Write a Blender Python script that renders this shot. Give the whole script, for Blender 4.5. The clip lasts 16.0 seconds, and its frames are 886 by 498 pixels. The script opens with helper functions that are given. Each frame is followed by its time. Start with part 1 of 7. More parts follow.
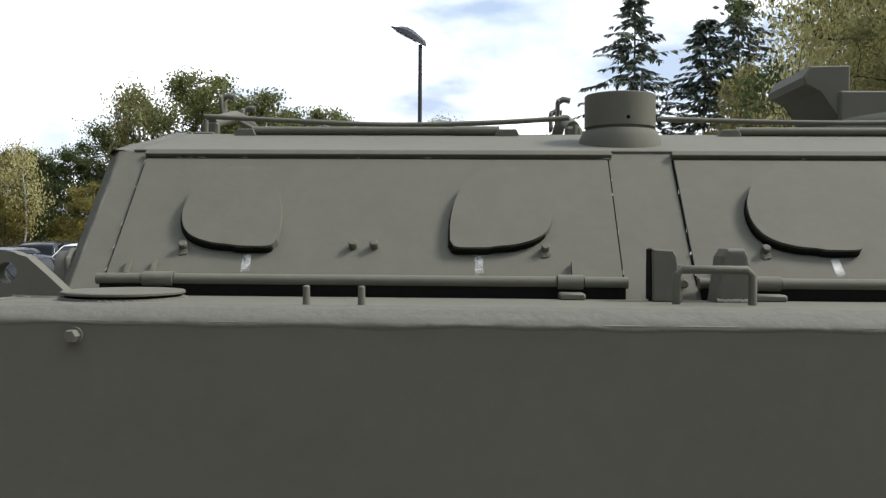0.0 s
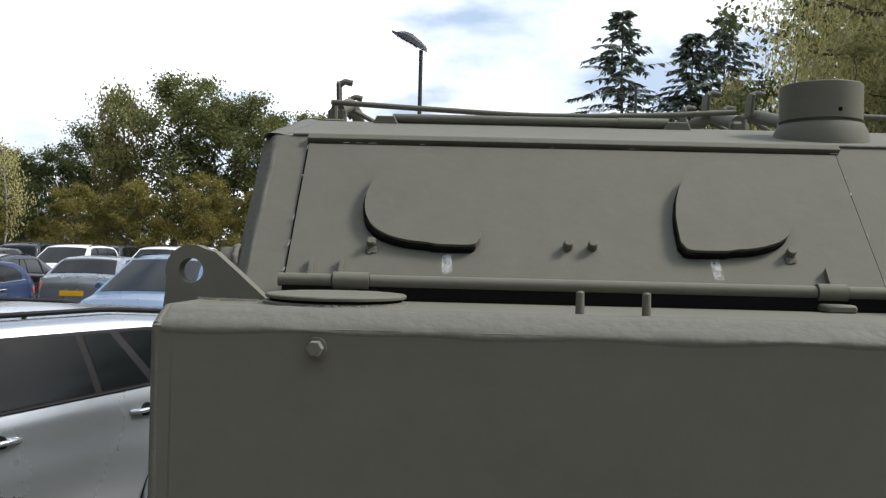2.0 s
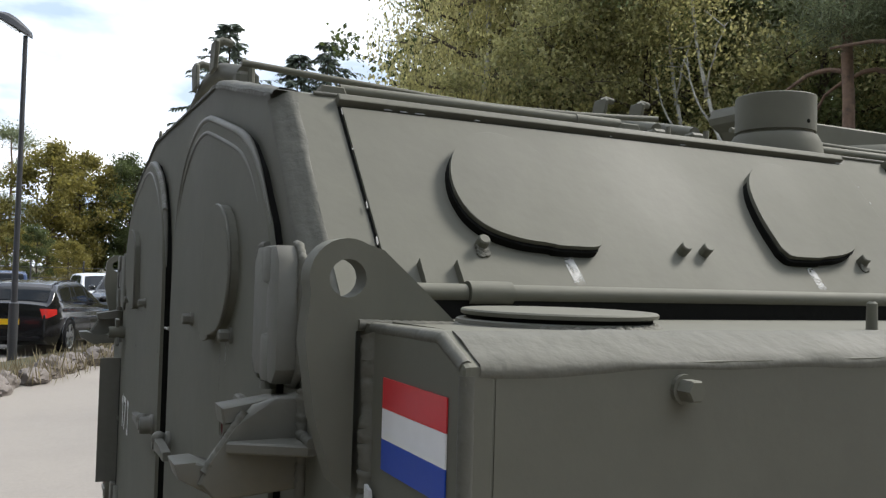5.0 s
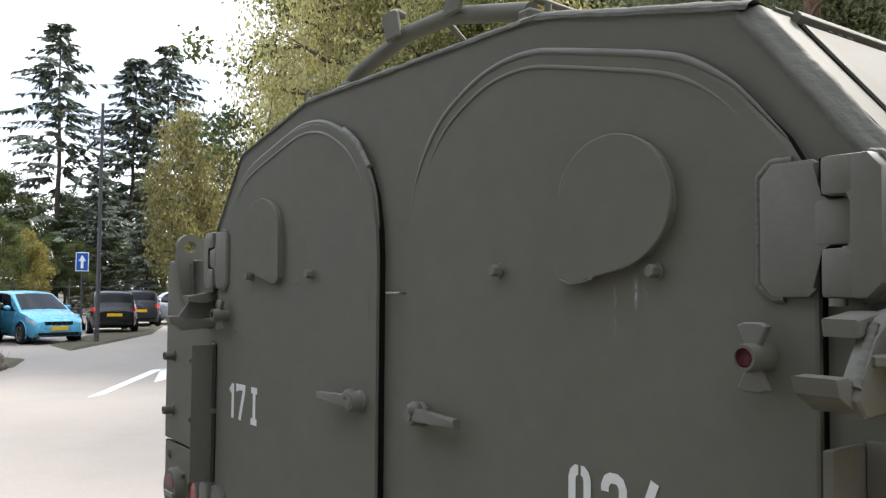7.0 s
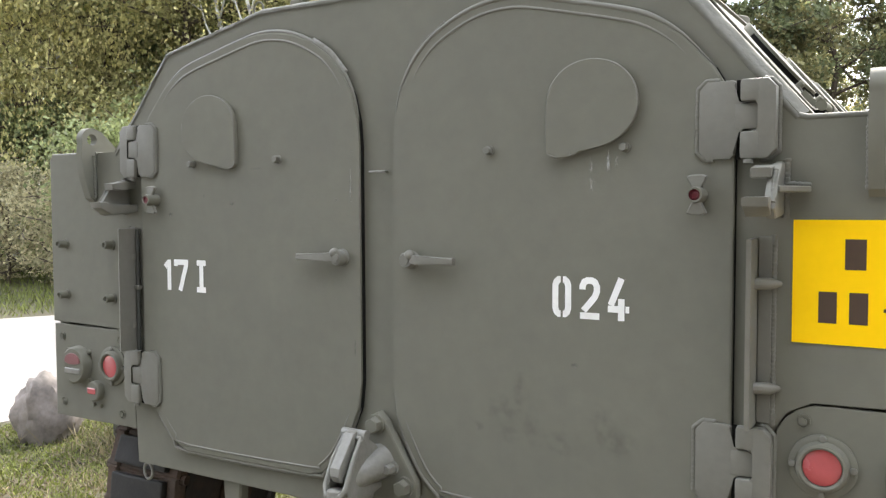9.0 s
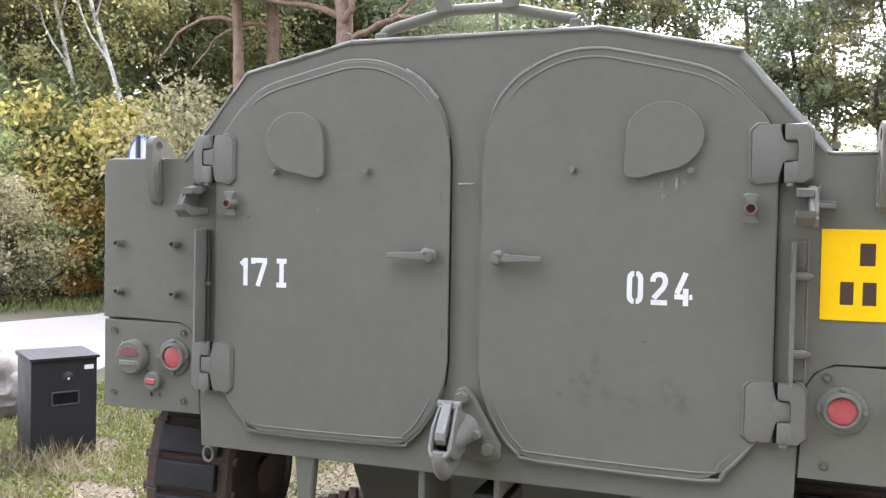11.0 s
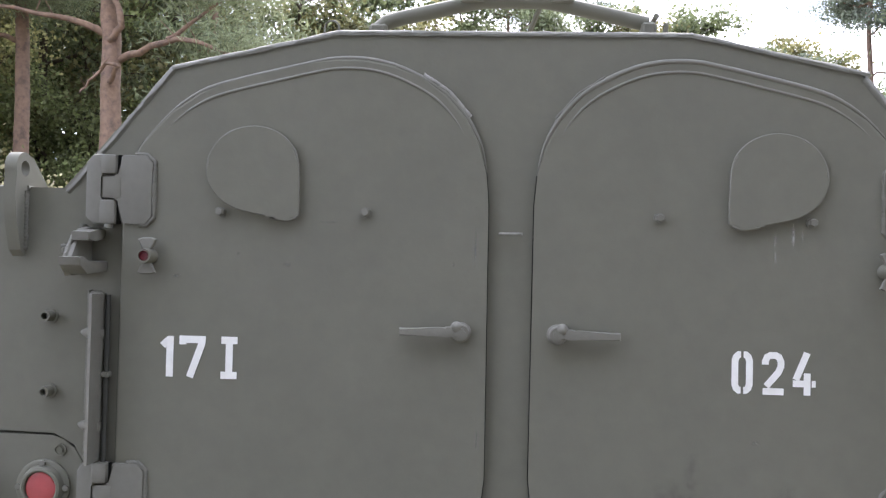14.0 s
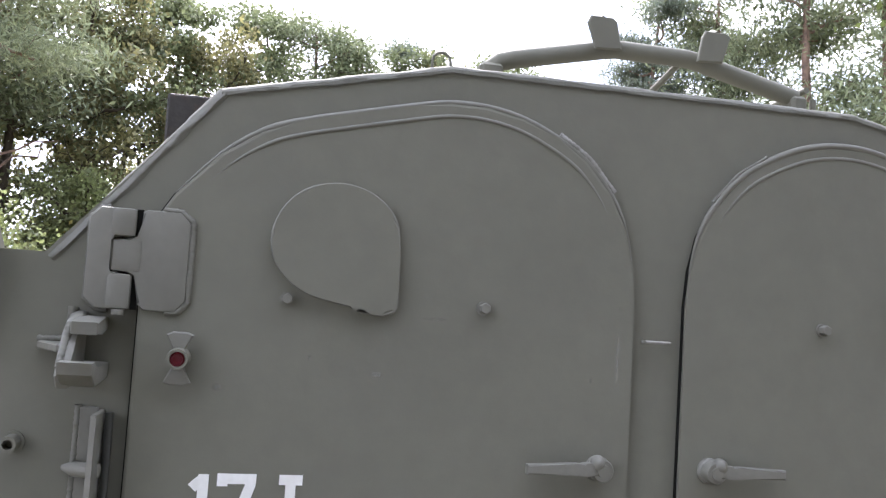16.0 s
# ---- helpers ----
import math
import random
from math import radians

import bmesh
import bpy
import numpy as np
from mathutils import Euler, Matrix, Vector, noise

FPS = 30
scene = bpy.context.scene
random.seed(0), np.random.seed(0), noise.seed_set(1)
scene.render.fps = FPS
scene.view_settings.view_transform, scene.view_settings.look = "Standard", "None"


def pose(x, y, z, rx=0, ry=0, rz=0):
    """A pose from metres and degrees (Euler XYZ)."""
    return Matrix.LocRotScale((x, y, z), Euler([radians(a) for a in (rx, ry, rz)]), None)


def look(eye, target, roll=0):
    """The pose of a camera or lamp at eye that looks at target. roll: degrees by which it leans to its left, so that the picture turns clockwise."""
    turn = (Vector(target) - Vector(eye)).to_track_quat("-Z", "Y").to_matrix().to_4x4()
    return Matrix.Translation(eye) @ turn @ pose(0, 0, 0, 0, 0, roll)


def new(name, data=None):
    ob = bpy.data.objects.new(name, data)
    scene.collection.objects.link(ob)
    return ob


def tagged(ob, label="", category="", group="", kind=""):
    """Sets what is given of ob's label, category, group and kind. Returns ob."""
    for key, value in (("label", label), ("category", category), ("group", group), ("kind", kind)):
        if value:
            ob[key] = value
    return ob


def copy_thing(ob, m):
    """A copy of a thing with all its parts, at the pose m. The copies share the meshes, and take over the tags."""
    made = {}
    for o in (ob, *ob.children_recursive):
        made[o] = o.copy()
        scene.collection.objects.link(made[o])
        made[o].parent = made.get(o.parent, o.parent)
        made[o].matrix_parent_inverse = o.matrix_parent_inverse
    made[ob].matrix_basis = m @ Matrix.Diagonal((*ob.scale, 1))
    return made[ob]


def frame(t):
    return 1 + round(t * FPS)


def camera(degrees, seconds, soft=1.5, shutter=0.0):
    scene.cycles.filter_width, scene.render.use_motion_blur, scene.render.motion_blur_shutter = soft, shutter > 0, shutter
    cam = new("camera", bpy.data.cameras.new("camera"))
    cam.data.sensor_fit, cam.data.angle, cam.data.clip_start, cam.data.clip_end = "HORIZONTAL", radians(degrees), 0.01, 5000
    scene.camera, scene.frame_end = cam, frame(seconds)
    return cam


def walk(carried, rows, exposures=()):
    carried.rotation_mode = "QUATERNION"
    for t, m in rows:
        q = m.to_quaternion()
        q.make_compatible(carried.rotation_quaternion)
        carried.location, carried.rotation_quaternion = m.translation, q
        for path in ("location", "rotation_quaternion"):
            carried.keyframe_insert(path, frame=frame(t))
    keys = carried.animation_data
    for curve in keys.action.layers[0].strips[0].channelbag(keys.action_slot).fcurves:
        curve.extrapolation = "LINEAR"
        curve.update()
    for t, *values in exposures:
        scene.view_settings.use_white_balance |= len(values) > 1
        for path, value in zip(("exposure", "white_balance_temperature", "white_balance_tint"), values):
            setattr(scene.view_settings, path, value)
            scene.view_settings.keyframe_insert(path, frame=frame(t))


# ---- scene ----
cam = camera(54.8, 16.0, soft=1.3)
PATH = [
    (0, (2.374, 0.728, 1.914), (0.375, 0.651, 1.891), 0.4),
    (0.5, (2.323, 0.661, 1.914), (0.338, 0.424, 1.883), 0.9),
    (1, (2.24, 0.612, 1.909), (0.269, 0.276, 1.887), 0.4),
    (1.5, (2.187, 0.532, 1.901), (0.212, 0.221, 1.884), 1.8),
    (2, (2.187, 0.342, 1.895), (0.188, 0.313, 1.892), 1.4),
    (2.5, (2.123, 0.214, 1.889), (0.128, 0.353, 1.855), -0.0),
    (3, (1.994, 0.162, 1.892), (0.005, 0.354, 1.822), -1.1),
    (3.2, (1.961, 0.144, 1.892), (-0.025, 0.376, 1.824), -0.4),
    (5.3, (1.677, -0.346, 1.848), (-0.109, 0.553, 1.909), 1.7),
    (5.5, (1.621, -0.414, 1.837), (-0.168, 0.477, 1.895), 2.1),
    (6, (1.527, -0.605, 1.825), (-0.202, 0.401, 1.834), 0.7),
    (6.5, (1.428, -0.75, 1.808), (-0.227, 0.372, 1.859), 2.0),
    (7, (1.295, -0.846, 1.75), (-0.314, 0.339, 1.841), 0.5),
    (7.5, (1.315, -1.086, 1.703), (-0.125, 0.301, 1.758), 0.9),
    (8, (1.31, -1.319, 1.692), (-0.022, 0.171, 1.612), -0.1),
    (8.5, (1.215, -1.457, 1.657), (-0.002, 0.121, 1.493), -2.2),
    (8.7, (1.196, -1.532, 1.658), (0.057, 0.107, 1.53), -1.3),
    (10.8, (0.786, -2.23, 1.602), (0.095, -0.354, 1.56), 1.3),
    (11, (0.73, -2.276, 1.616), (0.07, -0.389, 1.567), 1.1),
    (11.5, (0.591, -2.216, 1.647), (0.018, -0.3, 1.674), 2.9),
    (12, (0.445, -2.117, 1.678), (-0.069, -0.186, 1.752), 2.8),
    (12.5, (0.223, -2.074, 1.661), (-0.079, -0.099, 1.746), 1.8),
    (13, (0.099, -2.034, 1.633), (-0.099, -0.044, 1.658), 1.6),
    (13.5, (0.013, -1.87, 1.634), (-0.123, 0.125, 1.654), 0.6),
    (14, (-0.048, -1.758, 1.661), (-0.151, 0.239, 1.712), 1.3),
    (14.5, (-0.189, -1.644, 1.651), (-0.132, 0.353, 1.737), 2.7),
    (15, (-0.347, -1.554, 1.694), (-0.124, 0.433, 1.739), 2.3),
    (15.5, (-0.48, -1.4, 1.758), (-0.214, 0.581, 1.83), 3.9),
    (16, (-0.635, -1.307, 1.767), (-0.235, 0.647, 1.915), 3.6),
]
walk(cam, [(t, look(eye, target, roll)) for t, eye, target, roll in PATH],
     exposures=[(0, 0.38, 6400, 10), (1.5, 0.32, 6400, 10), (2.0, 0.34, 6400, 10), (2.5, 0.56, 6400, 10), (3.0, 0.60, 6450, 10), (5.5, 0.62, 6400, 10), (6.0, 1.10, 6500, 10),
                (6.5, 1.34, 6600, 10), (7.0, 1.28, 6500, 12), (7.5, 1.90, 6650, 11), (8.0, 2.07, 6700, 12), (8.5, 2.24, 6700, 12), (11.0, 2.66, 6230, 19), (11.5, 2.27, 6180, 20),
                (12.0, 2.47, 6130, 19), (12.5, 2.38, 6030, 18), (13.0, 2.20, 6080, 19), (13.5, 2.20, 6130, 19), (14.0, 2.25, 6180, 19), (14.5, 2.58, 6180, 19), (15.0, 2.64, 6180, 19),
                (15.5, 2.52, 6180, 19), (16.0, 2.20, 6180, 19)])

# ---------------------------------------------------------------- light
SUN_EL, SUN_AZ = 47.0, -3.0          # degrees; azimuth from +y towards +x
world = bpy.data.worlds.new("world")
scene.world = world
world.use_nodes = True
wn, wl = world.node_tree.nodes, world.node_tree.links
wn.clear()
w_out = wn.new("ShaderNodeOutputWorld")
w_bg = wn.new("ShaderNodeBackground")
w_sky = wn.new("ShaderNodeTexSky")
w_sky.sky_type = 'NISHITA'
w_sky.sun_disc = False
w_sky.sun_elevation = radians(SUN_EL)
w_sky.sun_rotation = radians(SUN_AZ)
w_sky.air_density = 1.2
w_sky.dust_density = 2.5
w_co = wn.new("ShaderNodeTexCoord")
w_map = wn.new("ShaderNodeMapping")
w_map.inputs["Scale"].default_value = (1.0, 1.0, 2.6)
w_noise = wn.new("ShaderNodeTexNoise")
w_noise.inputs["Scale"].default_value = 2.6
w_noise.inputs["Detail"].default_value = 7.0
w_noise.inputs["Roughness"].default_value = 0.55
w_noise.inputs["Distortion"].default_value = 0.4
w_ramp = wn.new("ShaderNodeValToRGB")
w_ramp.color_ramp.elements[0].position = 0.36
w_ramp.color_ramp.elements[0].color = (0.0, 0.0, 0.0, 1)
w_ramp.color_ramp.elements[1].position = 0.56
w_ramp.color_ramp.elements[1].color = (1, 1, 1, 1)
w_noise2 = wn.new("ShaderNodeTexNoise")
w_noise2.inputs["Scale"].default_value = 5.0
w_noise2.inputs["Detail"].default_value = 5.0
w_cloud = wn.new("ShaderNodeValToRGB")
w_cloud.color_ramp.elements[0].position = 0.40
w_cloud.color_ramp.elements[0].color = (0.34, 0.40, 0.50, 1)
w_cloud.color_ramp.elements[1].position = 0.64
w_cloud.color_ramp.elements[1].color = (1.0, 1.0, 1.0, 1)
w_gain = wn.new("ShaderNodeMixRGB")
w_gain.blend_type = 'MULTIPLY'
w_gain.inputs[0].default_value = 1.0
w_gain.inputs[2].default_value = (9.5, 9.6, 9.8, 1)
w_mix = wn.new("ShaderNodeMixRGB")
wl.new(w_co.outputs["Generated"], w_map.inputs[0])
wl.new(w_map.outputs[0], w_noise.inputs["Vector"])
wl.new(w_map.outputs[0], w_noise2.inputs["Vector"])
wl.new(w_noise.outputs["Fac"], w_ramp.inputs[0])
wl.new(w_noise2.outputs["Fac"], w_cloud.inputs[0])
wl.new(w_cloud.outputs[0], w_gain.inputs[1])
w_soft = wn.new("ShaderNodeMath")
w_soft.operation = 'MULTIPLY_ADD'
w_soft.inputs[1].default_value = 0.45
w_soft.inputs[2].default_value = 0.55
wl.new(w_ramp.outputs[0], w_soft.inputs[0])
wl.new(w_soft.outputs[0], w_mix.inputs[0])
wl.new(w_sky.outputs[0], w_mix.inputs[1])
wl.new(w_gain.outputs[0], w_mix.inputs[2])
wl.new(w_mix.outputs[0], w_bg.inputs[0])
w_bg.inputs[1].default_value = 0.15
wl.new(w_bg.outputs[0], w_out.inputs[0])

sun = new("sun", bpy.data.lights.new("sun", 'SUN'))
sun.data.energy = 2.75
sun.data.angle = radians(14)
sun.data.color = (1.0, 0.95, 0.87)
_el, _az = radians(SUN_EL), radians(SUN_AZ)
sun.matrix_world = look((30 * math.sin(_az) * math.cos(_el), 30 * math.cos(_az) * math.cos(_el), 30 * math.sin(_el)), (0, 0, 0))
scene.view_settings.exposure = 0.0


# ---------------------------------------------------------------- materials
def mat(name, colour, rough=0.6, metal=0.0, var=0.12, scale=3.0, fine=60.0, bump=0.15, bump_scale=90.0, dirt=None, dirt_amount=0.0,
        dirt_scale=1.6, spec=0.5, by_object=0.0, by_island=0.0, alpha=1.0, coat=0.0, transl=0.0, warp=0.0):
    """A painted, mineral or plant surface: colour varied at two scales, worn gloss and fine relief."""
    m = bpy.data.materials.new(name)
    m.use_nodes = True
    n, l = m.node_tree.nodes, m.node_tree.links
    b = n["Principled BSDF"]
    co = n.new("ShaderNodeTexCoord")
    n1 = n.new("ShaderNodeTexNoise")
    n1.inputs["Scale"].default_value, n1.inputs["Detail"].default_value = scale, 6.0
    n2 = n.new("ShaderNodeTexNoise")
    n2.inputs["Scale"].default_value, n2.inputs["Detail"].default_value = fine, 4.0
    l.new(co.outputs["Object"], n1.inputs["Vector"])
    l.new(co.outputs["Object"], n2.inputs["Vector"])
    add = n.new("ShaderNodeMath")
    add.operation = 'ADD'
    l.new(n1.outputs["Fac"], add.inputs[0])
    l.new(n2.outputs["Fac"], add.inputs[1])
    last = add.outputs[0]
    low, span = 1.0 - var, 2.0 * var
    if by_object or by_island:
        src = n.new("ShaderNodeObjectInfo") if by_object else n.new("ShaderNodeNewGeometry")
        k = n.new("ShaderNodeMath")
        k.operation = 'MULTIPLY_ADD'
        amount = by_object or by_island
        k.inputs[1].default_value, k.inputs[2].default_value = amount / max(var, 0.01), -0.5 * amount / max(var, 0.01)
        l.new(src.outputs["Random" if by_object else "Random Per Island"], k.inputs[0])
        a2 = n.new("ShaderNodeMath")
        a2.operation = 'ADD'
        l.new(last, a2.inputs[0])
        l.new(k.outputs[0], a2.inputs[1])
        last = a2.outputs[0]
    mr = n.new("ShaderNodeMapRange")
    mr.inputs[1].default_value, mr.inputs[2].default_value = 0.6, 1.4
    mr.inputs[3].default_value, mr.inputs[4].default_value = low, low + span
    mr.clamp = False
    l.new(last, mr.inputs[0])
    mul = n.new("ShaderNodeMixRGB")
    mul.blend_type, mul.inputs[0].default_value = 'MULTIPLY', 1.0
    mul.inputs[1].default_value = (*colour, 1)
    l.new(mr.outputs[0], mul.inputs[2])
    colour_out = mul.outputs[0]
    if dirt:
        n3 = n.new("ShaderNodeTexNoise")
        n3.inputs["Scale"].default_value, n3.inputs["Detail"].default_value, n3.inputs["Roughness"].default_value = dirt_scale, 8.0, 0.65
        l.new(co.outputs["Object"], n3.inputs["Vector"])
        r3 = n.new("ShaderNodeMapRange")
        r3.inputs[1].default_value, r3.inputs[2].default_value = 0.47, 0.72
        r3.inputs[3].default_value, r3.inputs[4].default_value = 0.0, dirt_amount
        l.new(n3.outputs["Fac"], r3.inputs[0])
        mx = n.new("ShaderNodeMixRGB")
        l.new(r3.outputs[0], mx.inputs[0])
        l.new(colour_out, mx.inputs[1])
        mx.inputs[2].default_value = (*dirt, 1)
        colour_out = mx.outputs[0]
    l.new(colour_out, b.inputs["Base Color"])
    rr = n.new("ShaderNodeMapRange")
    rr.inputs[1].default_value, rr.inputs[2].default_value = 0.3, 0.7
    rr.inputs[3].default_value, rr.inputs[4].default_value = max(0.02, rough - 0.08), min(1.0, rough + 0.08)
    l.new(n1.outputs["Fac"], rr.inputs[0])
    l.new(rr.outputs[0], b.inputs["Roughness"])
    b.inputs["Metallic"].default_value = metal
    b.inputs["Specular IOR Level"].default_value = spec
    b.inputs["Coat Weight"].default_value = coat
    b.inputs["Coat Roughness"].default_value = 0.06
    if transl:
        out = n["Material Output"]
        tr = n.new("ShaderNodeBsdfTranslucent")
        l.new(colour_out, tr.inputs[0])
        ms = n.new("ShaderNodeMixShader")
        ms.inputs[0].default_value = transl
        l.new(b.outputs[0], ms.inputs[1])
        l.new(tr.outputs[0], ms.inputs[2])
        l.new(ms.outputs[0], out.inputs[0])
    if bump:
        n4 = n.new("ShaderNodeTexNoise")
        n4.inputs["Scale"].default_value, n4.inputs["Detail"].default_value = bump_scale, 3.0
        l.new(co.outputs["Object"], n4.inputs["Vector"])
        bp = n.new("ShaderNodeBump")
        bp.inputs["Strength"].default_value, bp.inputs["Distance"].default_value = bump, 0.004
        l.new(n4.outputs["Fac"], bp.inputs["Height"])
        if warp:
            n5 = n.new("ShaderNodeTexNoise")
            n5.inputs["Scale"].default_value, n5.inputs["Detail"].default_value = 4.0, 2.0
            l.new(co.outputs["Object"], n5.inputs["Vector"])
            b5 = n.new("ShaderNodeBump")
            b5.inputs["Strength"].default_value, b5.inputs["Distance"].default_value = warp, 0.02
            l.new(n5.outputs["Fac"], b5.inputs["Height"])
            l.new(b5.outputs[0], bp.inputs["Normal"])
        l.new(bp.outputs[0], b.inputs["Normal"])
    return m


PAINT = mat("army_paint", (0.151, 0.149, 0.120), rough=0.72, var=0.07, scale=2.6, fine=26, bump=0.07, bump_scale=70, dirt=(0.119, 0.116, 0.101),
            dirt_amount=0.30, dirt_scale=3.0, warp=0.05, spec=0.24)
PAINT_WELD = mat("army_paint_on_weld", (0.138, 0.136, 0.115), rough=0.74, var=0.10, scale=12, fine=90, bump=0.6, bump_scale=60, spec=0.3)
PAINT_WORN = mat("army_paint_worn", (0.181, 0.177, 0.155), rough=0.5, var=0.16, scale=9, fine=70, bump=0.4, bump_scale=120, dirt=(0.50, 0.50, 0.48),
                 dirt_amount=0.45, dirt_scale=34)
PAINT_FORGED = mat("army_paint_on_forging", (0.181, 0.178, 0.157), rough=0.42, var=0.15, scale=14, fine=80, bump=0.35, bump_scale=80, dirt=(0.30, 0.30, 0.28), dirt_amount=0.25, dirt_scale=22)
PAINT_FIT = mat("army_paint_on_fittings", (0.154, 0.151, 0.128), rough=0.52, var=0.08, scale=9, fine=60, bump=0.12, bump_scale=90, spec=0.36)
STEEL_DARK = mat("dark_steel", (0.035, 0.032, 0.030), rough=0.5, metal=0.3, var=0.3, scale=8, fine=60, bump=0.4, dirt=(0.10, 0.055, 0.03), dirt_amount=0.5, dirt_scale=9)
RUST = mat("rusty_steel", (0.075, 0.048, 0.034), rough=0.8, var=0.3, scale=14, fine=90, bump=0.6, dirt=(0.05, 0.04, 0.035), dirt_amount=0.7, dirt_scale=11)
RUBBER = mat("black_rubber", (0.010, 0.010, 0.010), rough=0.7, var=0.2, scale=10, fine=80, bump=0.3, dirt=(0.04, 0.036, 0.03), dirt_amount=0.4, dirt_scale=8)
# Dark colour for the shaded paint at the guard strip's foot.
GUARD_SHADE = mat("guard_shade", (0.040, 0.041, 0.036), rough=0.7, var=0.15, scale=20, bump=0.1)
# Seal black, also painted into gaps and holes in place of shade.
SEAL_AND_SHADE = mat("seal_and_shade", (0.010, 0.010, 0.009), rough=0.95, spec=0.1, var=0.2, bump=0.2)
WHITE_MARK = mat("white_marking_paint", (0.80, 0.80, 0.78), rough=0.5, var=0.05, scale=20, fine=150, bump=0.1, dirt=(0.55, 0.55, 0.52), dirt_amount=0.35, dirt_scale=35)
RED_LENS = mat("red_lens", (0.42, 0.07, 0.072), rough=0.22, var=0.08, scale=20, bump=0.1, bump_scale=300, coat=0.5)
RED_LENS_DARK = mat("dark_red_lens", (0.085, 0.007, 0.012), rough=0.35, var=0.1, scale=20, bump=0.0, spec=0.3)
RED_LENS_DULL = mat("dull_red_lens", (0.17, 0.055, 0.055), rough=0.4, var=0.1, scale=20, bump=0.1)
PLATE_YELLOW = mat("yellow_plate", (0.98, 0.60, 0.002), rough=0.5, var=0.03, bump=0.03, spec=0.15)
PLATE_INK = mat("plate_ink", (0.06, 0.035, 0.02), rough=0.5, var=0.1, bump=0.0)
FLAG_RED = mat("flag_red", (0.66, 0.022, 0.03), rough=0.4, var=0.03, bump=0.04)
FLAG_WHITE = mat("flag_white", (0.92, 0.92, 0.94), rough=0.4, var=0.03, bump=0.04)
FLAG_BLUE = mat("flag_blue", (0.006, 0.06, 0.46), rough=0.4, var=0.03, bump=0.04)
TAPE = mat("grey_tape", (0.66, 0.66, 0.67), rough=0.35, var=0.1, scale=40, bump=0.2)
STREAK = mat("lime_streak", (0.25, 0.25, 0.235), rough=0.6, var=0.25, scale=40, fine=200, bump=0.1)
ASPHALT = mat("pale_asphalt", (0.285, 0.260, 0.230), rough=0.88, var=0.10, scale=0.35, fine=40, bump=0.5, bump_scale=140, dirt=(0.22, 0.20, 0.18), dirt_amount=0.5, dirt_scale=0.5)
ASPHALT_DARK = mat("grey_asphalt", (0.085, 0.080, 0.075), rough=0.85, var=0.14, scale=0.5, fine=40, bump=0.5, bump_scale=140, dirt=(0.14, 0.13, 0.115), dirt_amount=0.5, dirt_scale=0.6)
SOIL = mat("grass_and_sand", (0.052, 0.050, 0.022), rough=0.95, var=0.35, scale=1.2, fine=26, bump=1.0, bump_scale=30, dirt=(0.104, 0.075, 0.051), dirt_amount=0.95, dirt_scale=0.9)
GRASS = mat("grass_blades", (0.118, 0.138, 0.030), rough=0.7, var=0.2, scale=1.5, fine=30, bump=0, by_island=0.5, transl=0.3)
PEBBLE = mat("pebble", (0.155, 0.125, 0.095), rough=0.9, var=0.3, scale=20, bump=0.3, by_island=0.8)
LITTER = mat("plant_litter", (0.125, 0.092, 0.056), rough=0.9, var=0.25, bump=0, by_island=0.8)
STRAW = mat("dry_stalks", (0.21, 0.175, 0.10), rough=0.8, var=0.2, bump=0, by_island=0.4, transl=0.2)
ROAD_PAINT = mat("road_marking", (0.72, 0.72, 0.70), rough=0.7, var=0.1, scale=6, fine=60, bump=0.2)
ROCK = mat("field_stone", (0.17, 0.15, 0.135), rough=0.95, var=0.40, scale=5, fine=30, bump=0.8, bump_scale=25, dirt=(0.16, 0.14, 0.12), dirt_amount=0.7, dirt_scale=6)
BOX_BLACK = mat("anthracite_powder_coat", (0.011, 0.012, 0.015), rough=0.5, var=0.1, scale=6, bump=0.2, bump_scale=300)
POST_GREY = mat("dark_grey_post", (0.055, 0.056, 0.060), rough=0.45, metal=0.2, var=0.12, scale=4, bump=0.1)
LAMP_GLASS = mat("lamp_glass", (0.42, 0.44, 0.46), rough=0.2, var=0.1, bump=0.0, coat=0.5)
SIGN_BLUE = mat("sign_blue", (0.012, 0.10, 0.42), rough=0.35, var=0.03, bump=0.0)
SIGN_RED = mat("sign_red", (0.60, 0.03, 0.03), rough=0.35, var=0.03, bump=0.0)
SIGN_WHITE = mat("sign_white", (0.78, 0.78, 0.78), rough=0.35, var=0.03, bump=0.0)


# ---------------------------------------------------------------- mesh helpers
def finish(bm, material, name, smooth=None):
    bmesh.ops.recalc_face_normals(bm, faces=bm.faces)
    if smooth is not None:
        for f in bm.faces:
            f.smooth = True
        for e in bm.edges:
            if len(e.link_faces) == 2 and e.calc_face_angle(0) > radians(smooth):
                e.smooth = False
    me = bpy.data.meshes.new(name)
    bm.to_mesh(me)
    bm.free()
    for m in (material if isinstance(material, (list, tuple)) else [material]):
        me.materials.append(m)
    return me


aft = {"y": 0.0}          # how far forward of y = 0 the carrier's rear face stands


def part(name, bm, material, parent, label="", smooth=None):
    ob = new(name, finish(bm, material, name, smooth))
    ob.parent = parent
    if parent.name == "armoured_carrier":
        ob.location.y = aft["y"]
    if label:
        tagged(ob, label)
    return ob


def thing(name, bm, material, label, category, group="", kind="", smooth=None):
    return tagged(new(name, finish(bm, material, name, smooth)), label, category, group, kind)


def root(name, label, category, m=None, group="", kind=""):
    ob = tagged(new(name), label, category, group, kind)
    if m is not None:
        ob.matrix_world = m
    return ob


def box(bm, x0, x1, y0, y1, z0, z1, bevel=0.0, seg=1):
